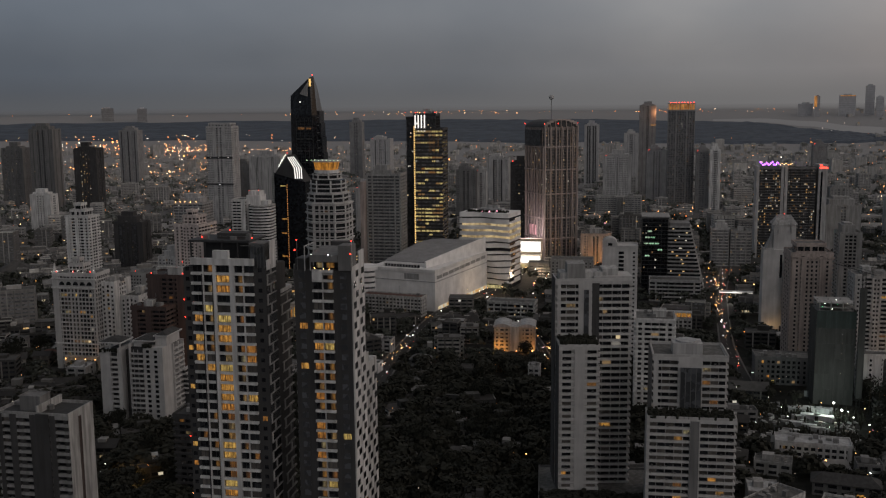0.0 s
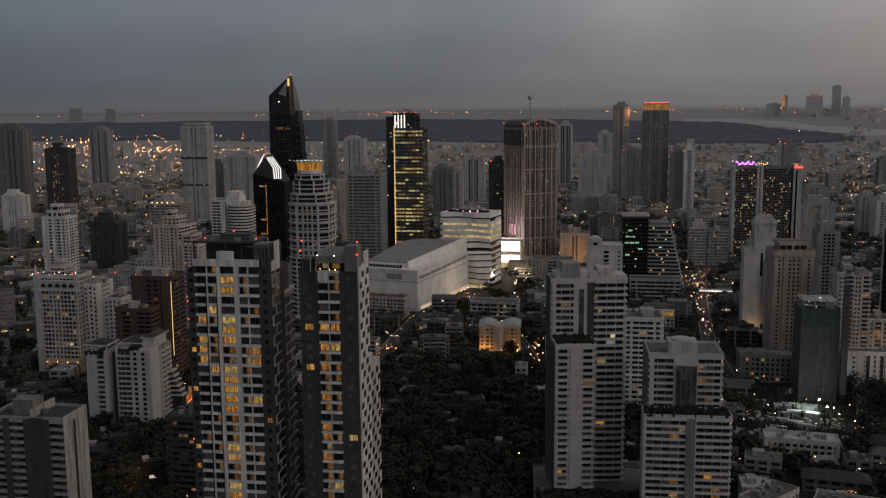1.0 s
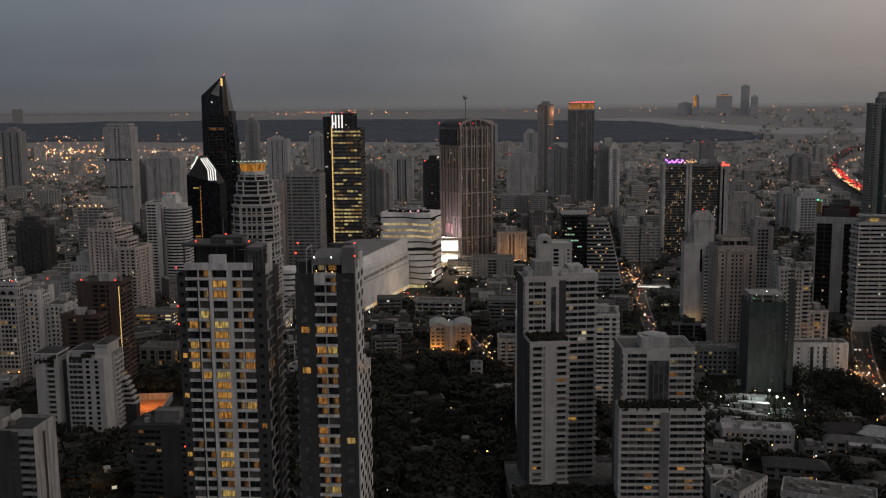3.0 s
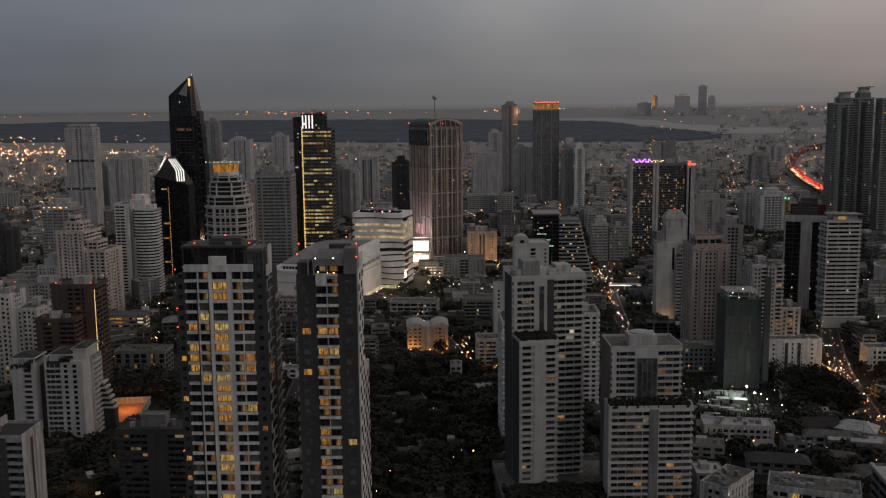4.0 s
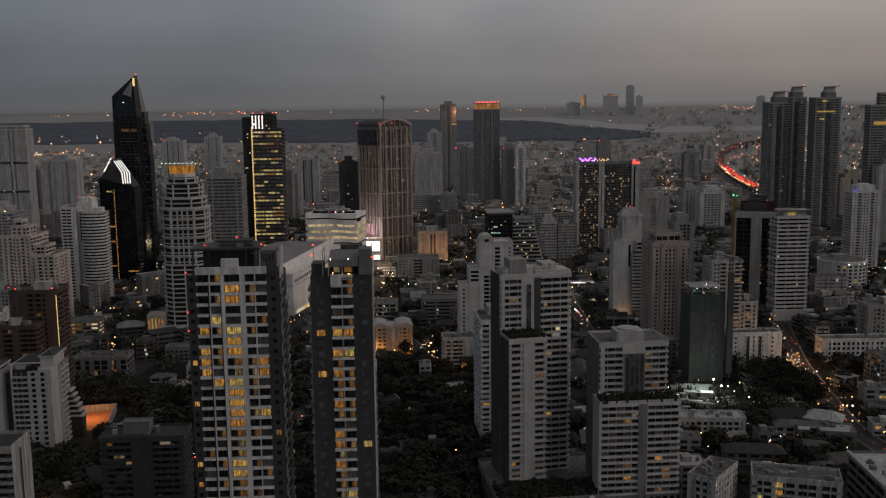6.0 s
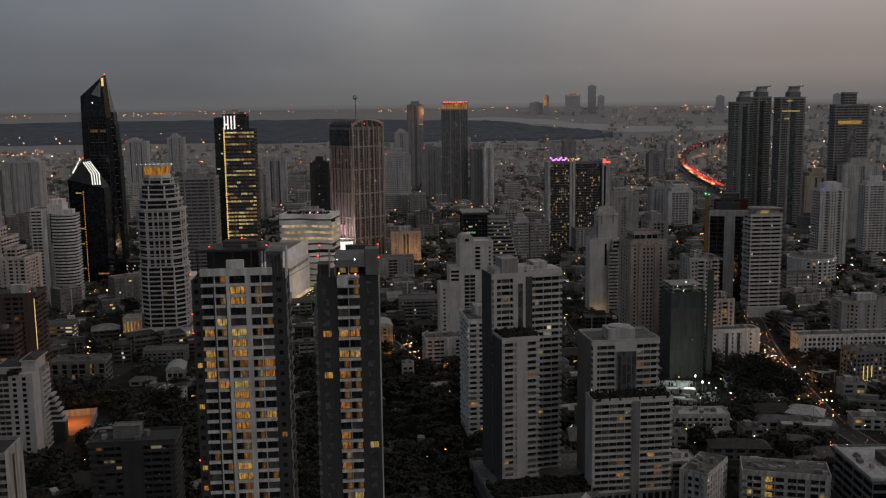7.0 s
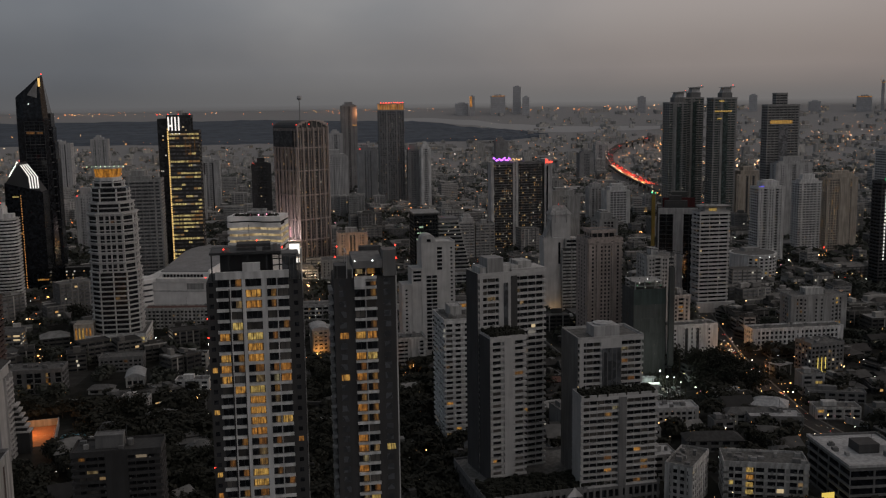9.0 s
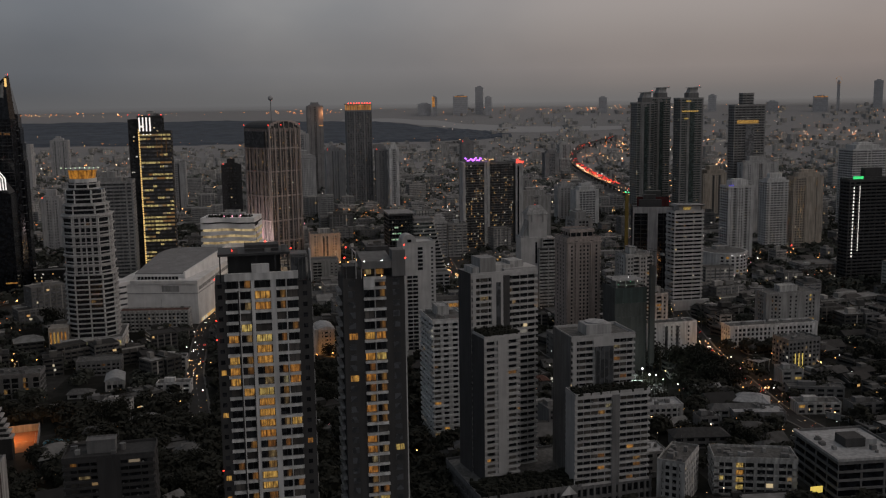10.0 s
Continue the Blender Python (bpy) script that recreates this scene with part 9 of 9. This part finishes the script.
def plant_trees():
    rnd = random.Random(55)
    protos = [tree(rnd, s, lab) for s, lab in ((6, "small dark broadleaf tree beside houses"), (8, "dark spreading rain tree with uneven crown"), (10, "tall dark tropical tree with dense crown"), (7, "dark garden tree with loose foliage"), (9, "broad dark street tree with deep shade"))]
    used = set()
    made = 0
    for _ in range(12000):
        if made >= 165:
            break
        y = rnd.uniform(375, 880)
        x = rnd.uniform(-0.72, 0.66) * (y + 40)
        garden = -125 < x < 10 and y < 720 or -330 < x < -150 and y < 620
        if not garden and rnd.random() < 0.55:
            continue
        if not is_free(x, y, 2) or not off_road(x, y, 2) or any(math.hypot(x - a, y - c) < q * 0.95 for a, c, q in SPOTS):
            continue
        i = rnd.randrange(5)
        s = rnd.uniform(0.7, 1.25)
        m = pose(x, y, 0, 0, 0, rnd.uniform(0, 360))
        if i in used:
            ob = copy_thing(protos[i], m)
        else:
            protos[i].matrix_basis = m
            used.add(i)
            ob = protos[i]
        ob.scale = (s, s, s * rnd.uniform(0.85, 1.1))
        made += 1
    # tall rain trees between the building site and the street
    for _ in range(16):
        x, y = rnd.uniform(140, 180), rnd.uniform(560, 628)
        if not off_road(x, y, 4) or not is_free(x, y, -4):
            continue
        ob = copy_thing(protos[rnd.choice((1, 2, 4))], pose(x, y, 0, 0, 0, rnd.uniform(0, 360)))
        ob.scale = (1.35, 1.35, rnd.uniform(1.1, 1.4))
    # unbroken tree cover further off and between the houses
    for lo, hi, count in ((360, 690, 1700), (380, 690, 1000), (690, 900, 1500), (900, 1600, 4200), (1600, 2600, 1900), (2600, 3500, 500)):
        b = Boxes()
        made = 0
        for _ in range(count * 4):
            if made >= count:
                break
            r, az = math.sqrt(rnd.uniform(lo * lo, hi * hi)), rnd.uniform(-40, 40)
            x, y, g = at_bearing(az, r)
            if not is_free(x, y, 1) or not off_road(x, y, 2) or any(abs(x - a) < q * 0.8 and abs(y - c) < q * 0.8 for a, c, q in SPOTS) or lo == 360 and not (-345 < x < -140 and y < 625 or -130 < x < 8 or 138 < x < 186 and 535 < y < 632 or 95 < x < 138 and y < 540 and rnd.random() < 0.5):
                continue
            made += 1
            s = rnd.uniform(3.4, 7.6 if r < 700 else 7) * (1 if r < 900 else 1.3 if r < 1600 else 1.9)
            for _ in range(170 if lo == 360 else 100 if r < 900 else 30 if r < 1600 else 18):
                t = Vector((rnd.gauss(0, 1), rnd.gauss(0, 1), rnd.gauss(0, 1))).normalized()
                u = t.orthogonal().normalized()
                v = t.cross(u)
                o = Vector((x, y, g + s * 0.95)) + Vector((t.x * s, t.y * s, abs(t.z) * s * 0.75 - 0.2 * s)) * rnd.uniform(0.6, 1.1)
                k = s * rnd.uniform(0.16, 0.34) * (0.5 if lo == 360 else 0.7 if r < 900 else 1.0)
                i = len(b.v)
                b.v += [tuple(o + u * k), tuple(o + v * k), tuple(o - u * k), tuple(o - v * k)]
                b.f.append((i, i + 1, i + 2, i + 3))
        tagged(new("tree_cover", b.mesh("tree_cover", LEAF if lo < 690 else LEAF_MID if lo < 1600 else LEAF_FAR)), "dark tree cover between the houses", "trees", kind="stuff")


plant_trees()


# ---------------------------------------------------------------- cars and street lamps
def car_proto(paint, label):
    root = thing("car", label, "car", 0, 0, 0, group="evening traffic")
    b = Boxes().prism([(-2.1, -0.85), (2.1, -0.85), (2.2, -0.5), (2.2, 0.5), (2.1, 0.85), (-2.1, 0.85), (-2.2, 0.5), (-2.2, -0.5)], 0.3, 0.85)
    shell = part("body", b, paint, root)
    c = Boxes().prism([(-1.6, -0.75), (1.1, -0.75), (1.1, 0.75), (-1.6, 0.75)], 0.85, 1.45, [(-1.2, -0.62), (0.5, -0.62), (0.5, 0.62), (-1.2, 0.62)])
    part("cabin", c, GLASS_BLACK, root)
    wheel = Boxes().prism([(0.32 * math.cos(k * math.pi / 5), 0.32 * math.sin(k * math.pi / 5)) for k in range(10)], -0.1, 0.1).mesh("wheel", BLACKISH)
    for u in (-1.35, 1.35):
        for v in (-0.8, 0.8):
            ob = part("wheel", wheel, None, root, loc=(u, v, 0.32))
            ob.rotation_euler = (math.pi / 2, 0, 0)
    for v in (-0.6, 0.6):
        part("headlight", Boxes().bulb(2.25, v, 0.65, 0.22), L_WHITE, shell, "glowing headlight")
        part("tail_light", Boxes().bulb(-2.25, v, 0.7, 0.2), L_RED, shell, "glowing red tail light")
    return root


def traffic():
    rnd = random.Random(66)
    protos = [car_proto(WHITE, "white saloon car with its lights on"), car_proto(MIDGREY, "grey saloon car with its lights on"), car_proto(BLACKISH, "dark saloon car with its lights on")]
    used = set()
    for which, n in ((0, 18), (1, 6), (2, 12), (3, 2)):
        sm, half = ROADS[which]
        for _ in range(n):
            j = rnd.randrange(1, len(sm) - 1)
            (ax, ay), (bx, by) = sm[j], sm[j + 1]
            t = rnd.random()
            side = rnd.choice((-1, 1))
            a = math.atan2(by - ay, bx - ax)
            off = side * half * rnd.choice((0.3, 0.75))
            x, y = ax + (bx - ax) * t - math.sin(a) * off, ay + (by - ay) * t + math.cos(a) * off
            if y > 1000 or y < 320:
                continue
            i = rnd.randrange(3)
            m = pose(x, y, 0.07, 0, 0, math.degrees(a) + (180 if side > 0 else 0))
            if i in used:
                copy_thing(protos[i], m)
            else:
                protos[i].matrix_basis = m
                used.add(i)
    # queue lights on the expressway and on far streets
    red, warm, white = Boxes(), Boxes(), Boxes()
    for which, y0 in ((4, 1500), (0, 420), (2, 640), (1, 790), (3, 640)):
        sm, half = ROADS[which]
        for _ in range({4: 520, 0: 110, 2: 80, 1: 60, 3: 26}[which]):
            j = rnd.randrange(len(sm) - 1)
            (ax, ay), (bx, by) = sm[j], sm[j + 1]
            if ay < y0 or which == 4 and (ay > 2560 and rnd.random() < 0.8 or ay < 1950 and rnd.random() < 0.8):
                continue
            t, a = rnd.random(), math.atan2(by - ay, bx - ax)
            off = rnd.uniform(-1, 1) * half
            x, y = ax + (bx - ax) * t - math.sin(a) * off, ay + (by - ay) * t + math.cos(a) * off
            g = land(math.hypot(x, y)) + (13.0 if which == 4 else 0.0)
            if off < 1.5 and (which == 4 or rnd.random() < 0.55):
                red.bulb(x, y, g + 1.0, (0.04 + y * (0.00018 if which != 4 else 0.00036)) * rnd.uniform(0.5, 1.2))
            else:
                (warm if rnd.random() < 0.6 else white).bulb(x, y, g + 1.0, (0.04 + y * 0.00018) * rnd.choice((0.5, 0.7, 0.9, 1.5)))
    sm, half = ROADS[4]
    for _ in range(900):
        j = rnd.randrange(len(sm) - 1)
        (ax, ay), (bx, by) = sm[j], sm[j + 1]
        if not 1900 < ay < 2420 or rnd.random() < (ay - 1900) / 900:
            continue
        t, a = rnd.random(), math.atan2(by - ay, bx - ax)
        off = rnd.uniform(-1, 1) * half
        x, y = ax + (bx - ax) * t - math.sin(a) * off, ay + (by - ay) * t + math.cos(a) * off
        (red if off < 3 else warm).bulb(x, y, 14.2, rnd.uniform(0.3, 0.7))
    tagged(new("traffic_lights_queue", red.mesh("tail_lights", L_RED)), "dense queue of glowing red tail lights", "traffic", kind="stuff")
    tagged(new("traffic_headlights", white.mesh("headlights", L_WHITE)), "stream of white headlights", "traffic", kind="stuff")
    tagged(new("traffic_headlights", warm.mesh("headlights", L_WARM)), "dense stream of warm headlights", "traffic", kind="stuff")


def street_lamp(x, y, warm, yaw):
    root = thing("street_lamp", "steel street lamp with a glowing orange head" if warm else "steel street lamp with a glowing white head", "street lamp", x, y, 0.05, yaw, group="street lamps")
    n = 6
    part("pole", Boxes().prism([(0.12 * math.cos(6.283 * k / n), 0.12 * math.sin(6.283 * k / n)) for k in range(n)], -0.1, 7.6, [(0.07 * math.cos(6.283 * k / n), 0.07 * math.sin(6.283 * k / n), 7.6) for k in range(n)]), STEEL, root)
    arm = part("arm", Boxes().box(0, 1.8, -0.05, 0.05, 7.5, 7.62), STEEL, root)
    part("lamp_head", Boxes().bulb(1.7, 0, 7.4, 0.26), L_WARM if warm else L_WHITE, arm, "glowing lamp head")


def lamps():
    rnd = random.Random(44)
    for which in (0, 1, 2, 3):
        sm, half = ROADS[which]
        for j in range(1, len(sm) - 1, 5):
            (ax, ay), (bx, by) = sm[j], sm[j + 1]
            if ay > 980:
                continue
            a = math.atan2(by - ay, bx - ax)
            side = 1 if (j // 5) % 2 else -1
            street_lamp(ax - math.sin(a) * (half + 1) * side, ay + math.cos(a) * (half + 1) * side, rnd.random() < 0.5, math.degrees(a) - 90 * side)
    # yard and porch lamps, then the far sea of lights
    for lo, hi, n, rr in ((400, 900, 900, 0.14), (900, 1500, 2100, 0.33), (1500, 2300, 1800, 0.48), (2300, 3200, 1000, 0.62), (3200, 3700, 200, 0.8)):
        b = Boxes()
        for _ in range(n):
            r, az = rnd.uniform(lo, hi), rnd.uniform(-40, 40)
            x, y, g = at_bearing(az, r)
            if not is_free(x, y, 0):
                continue
            b.bulb(x, y, g + rnd.uniform(3, 9) + (8 if r > 1500 else 0), rr * rnd.choice((0.5, 0.6, 0.7, 0.9, 1.1, 1.7)) * rnd.uniform(0.8, 1.2))
        tagged(new("street_lights", b.mesh("street_lights", L_FAR)), "scattered glowing street and porch lamps", "lights", kind="stuff")
    b = Boxes()
    for _ in range(190):
        x, y, g = at_bearing(rnd.choice((rnd.uniform(-40, 40), rnd.gauss(-12, 3), rnd.gauss(4, 2.5), rnd.gauss(20, 4))), rnd.gauss(4650, 40))
        b.bulb(x, y, g + 8, rnd.uniform(0.7, 1.9))
    for az, r, sa, sr, n in ((-30.5, 3600, 0.7, 60, 50), (-24.6, 3480, 1.3, 35, 90), (-27.5, 3560, 2.0, 60, 50), (-20, 3420, 1.0, 20, 30), (25, 2700, 2.0, 120, 60), (21, 3300, 1.6, 130, 90), (17, 3000, 2, 90, 40), (31, 3700, 2, 150, 60)):
        for _ in range(n):
            x, y, g = at_bearing(rnd.gauss(az, sa), rnd.gauss(r, sr))
            b.bulb(x, y, g + 10, rnd.uniform(0.6, 1.8))
    for _ in range(400):
        x, y, g = at_bearing(rnd.gauss(-27, 6), rnd.uniform(2700, 3950))
        b.bulb(x, y, g + 10, rnd.uniform(0.7, 2.0) * (1.9 if rnd.random() < 0.06 else 1))
    for _ in range(110):
        x, y, g = at_bearing(rnd.uniform(9, 38), rnd.uniform(3300, 4700))
        b.bulb(x, y, g + 10, rnd.uniform(0.6, 1.5))
    tagged(new("horizon_lights", b.mesh("horizon_lights", L_FAR)), "chain of far lamps along the horizon", "lights", kind="stuff")


def flood_lamp(x, y, h, r, tint):
    """A single bright lamp on a mast."""
    word = {"o": "orange", "w": "white", "y": "yellow", "r": "red"}[tint]
    root = thing("flood_lamp", "slim steel mast with a bright " + word + " lamp head", "street lamp", x, y, 0.05, group="flood lamps")
    n = 6
    part("pole", Boxes().prism([(0.14 * math.cos(6.283 * k / n), 0.14 * math.sin(6.283 * k / n)) for k in range(n)], -0.1, h - r), STEEL, root)
    part("lamp_head", Boxes().bulb(0, 0, h, r), {"o": L_WARM, "w": L_WHITE, "y": L_YELLOWLAMP, "r": L_RED}[tint], root, "glowing " + word + " lamp head")


# red head at (507, 1045) stands in for an illuminated sign
FLOODS = [(-15, 1096, 8, 1.0, "o"), (-71, 1119, 8, 0.9, "o"), (113, 830, 7, 1.0, "o"), (186, 545, 6, 0.5, "o"), (185, 498, 6, 0.45, "o"), (100, 504, 6, 0.5, "o"), (110, 478, 6, 0.45, "o"), (114, 469, 6, 0.4, "y"),
          (-262, 722, 7, 0.55, "w"), (255, 560, 7, 0.45, "w"), (330, 657, 8, 0.6, "w"), (366, 744, 8, 0.6, "w"), (252, 590, 6, 0.5, "y"), (-46, 959, 6, 0.7, "r"), (-42, 915, 6, 0.7, "o"), (-62, 977, 6, 0.6, "r"),
          (-248, 433, 6, 0.45, "y"), (-234, 422, 6, 0.4, "y"), (-36, 1211, 8, 1.0, "r"), (-111, 1161, 8, 0.9, "o"), (433, 882, 8, 0.8, "r"), (507, 1045, 12, 1.1, "r"), (476, 1030, 10, 0.9, "w"), (387, 780, 8, 0.6, "w"), (407, 774, 8, 0.6, "w"), (119, 586, 12, 0.75, "w"), (126, 580, 9, 0.4, "w"), (-60, 762, 6, 0.6, "y"),
          (-57, 730, 6, 0.5, "o"), (-56, 713, 6, 0.5, "o"), (-53, 695, 6, 0.45, "o"), (-51, 678, 6, 0.45, "o"), (-48, 661, 6, 0.4, "y")]
L_YELLOWLAMP = glow("yellow_lamp", [(0.0, (1.0, 0.62, 0.16)), (1.0, (1.0, 0.74, 0.3))], 7.0, island=True)
for fx, fy, fz, fr, ft in FLOODS:
    flood_lamp(fx, fy, fz, fr, ft)


def light_clusters():
    """Shop fronts, night markets and street corners: knots of lamps where the city is busy."""
    rnd = random.Random(19)
    warm, white, pink = Boxes(), Boxes(), Boxes()
    for x, y, sx, sy, n in ((-40, 1110, 45, 20, 60), (-120, 1000, 12, 30, 34), (95, 1010, 24, 8, 24), (90, 960, 4, 40, 14), (40, 1180, 60, 40, 34), (300, 1010, 60, 40, 40), (280, 880, 40, 20, 26), (-360, 985, 60, 24, 30), (-260, 770, 30, 14, 30),
                            (-420, 640, 22, 10, 26), (190, 610, 8, 30, 40), (205, 680, 8, 30, 30), (-170, 700, 5, 60, 40), (110, 580, 22, 26, 34), (150, 480, 20, 30, 40), (-55, 712, 3, 28, 30), (-70, 520, 26, 50, 26), (120, 520, 26, 30, 30), (186, 590, 7, 50, 50), (192, 640, 5, 14, 40), (150, 545, 14, 10, 16), (250, 600, 14, 12, 24), (446, 905, 12, 16, 50), (478, 1022, 12, 4, 50), (425, 892, 5, 4, 16), (-245, 425, 10, 8, 22), (330, 760, 60, 40, 34), (-70, 760, 12, 26, 26),
                            (0, 980, 60, 30, 40), (-45, 1085, 30, 14, 60), (-95, 1075, 14, 12, 30), (86, 1010, 4, 60, 26), (78, 800, 2, 60, 24), (304, 1072, 20, 12, 40), (246, 880, 16, 10, 34), (260, 1200, 40, 30, 40), (330, 930, 40, 20, 30), (-90, 990, 26, 12, 30), (-150, 960, 8, 24, 50), (-300, 740, 40, 20, 30), (430, 980, 40, 30, 40), (420, 1250, 90, 60, 50), (150, 1500, 120, 90, 60), (-500, 1400, 160, 120, 70), (-200, 1350, 120, 80, 50), (620, 1500, 120, 90, 50)):
        for _ in range(n):
            px, py = x + rnd.gauss(0, sx), y + rnd.gauss(0, sy)
            if not is_free(px, py, -5):
                continue
            q = rnd.random()
            (warm if q < 0.6 else white if q < 0.92 else pink).bulb(px, py, rnd.uniform(2.5, 9), (0.06 + math.hypot(px, py) * 0.00033) * rnd.choice((0.4, 0.5, 0.7, 0.9, 1.6)) * rnd.uniform(0.8, 1.2))
    tagged(new("street_lights", warm.mesh("street_lights", L_WARM)), "knots of orange street and shop lamps", "lights", kind="stuff")
    tagged(new("street_lights", white.mesh("street_lights", L_WHITE)), "knots of white street and shop lamps", "lights", kind="stuff")
    tagged(new("street_lights", pink.mesh("street_lights", L_PINK)), "scattered pink and red shop signs", "lights", kind="stuff")


traffic()
light_clusters()
lamps()
lamp(-95, 718.2, 2.2, 3200, (1.0, 0.4, 0.08))
lamp(-71, 718.2, 2.2, 2600, (1.0, 0.4, 0.08))
lamp(116, 590, 11, 9000, (0.85, 1.0, 0.88))
lamp(-264, 575, 8, 5500, (1.0, 0.4, 0.1))
lamp(-380, 612, 6, 5000, (1.0, 0.42, 0.1))
# added in mid-air beside the far slab to floodlight its upper side
lamp(53, 2044, 166, 9000, (1.0, 0.45, 0.18), 3)
lamp(-13, 1098, 8, 17000, (1.0, 0.45, 0.13))
lamp(196, 616, 6, 7000, (1.0, 0.45, 0.16))
lamp(204, 668, 7, 5000, (1.0, 0.42, 0.12))
lamp(-36, 655, 6, 1500, (1.0, 0.4, 0.1))
lamp(-242, 430, 5, 2500, (1.0, 0.55, 0.15))
lamp(-112, 1090, 12, 26000, (1.0, 0.76, 0.5))
lamp(-128, 930, 14, 5000, (1.0, 0.72, 0.45), 3)
lamp(-116, 985, 14, 8000, (1.0, 0.72, 0.45), 3)
lamp(-100, 1040, 14, 10000, (1.0, 0.72, 0.45), 3)
lamp(-37, 1108, 14, 3500, (1.0, 0.46, 0.14), 2)
lamp(-26, 1104, 6, 2500, (1.0, 0.45, 0.14))
# unseen uplight hung in mid-air, added for the brown tower's left face
lamp(-112, 1116, 40, 26000, (1.0, 0.78, 0.78), 2)
lamp(116, 818, 3, 900, (1.0, 0.6, 0.25))
lamp(98, 937, 7, 4000, (1.0, 0.9, 0.8))
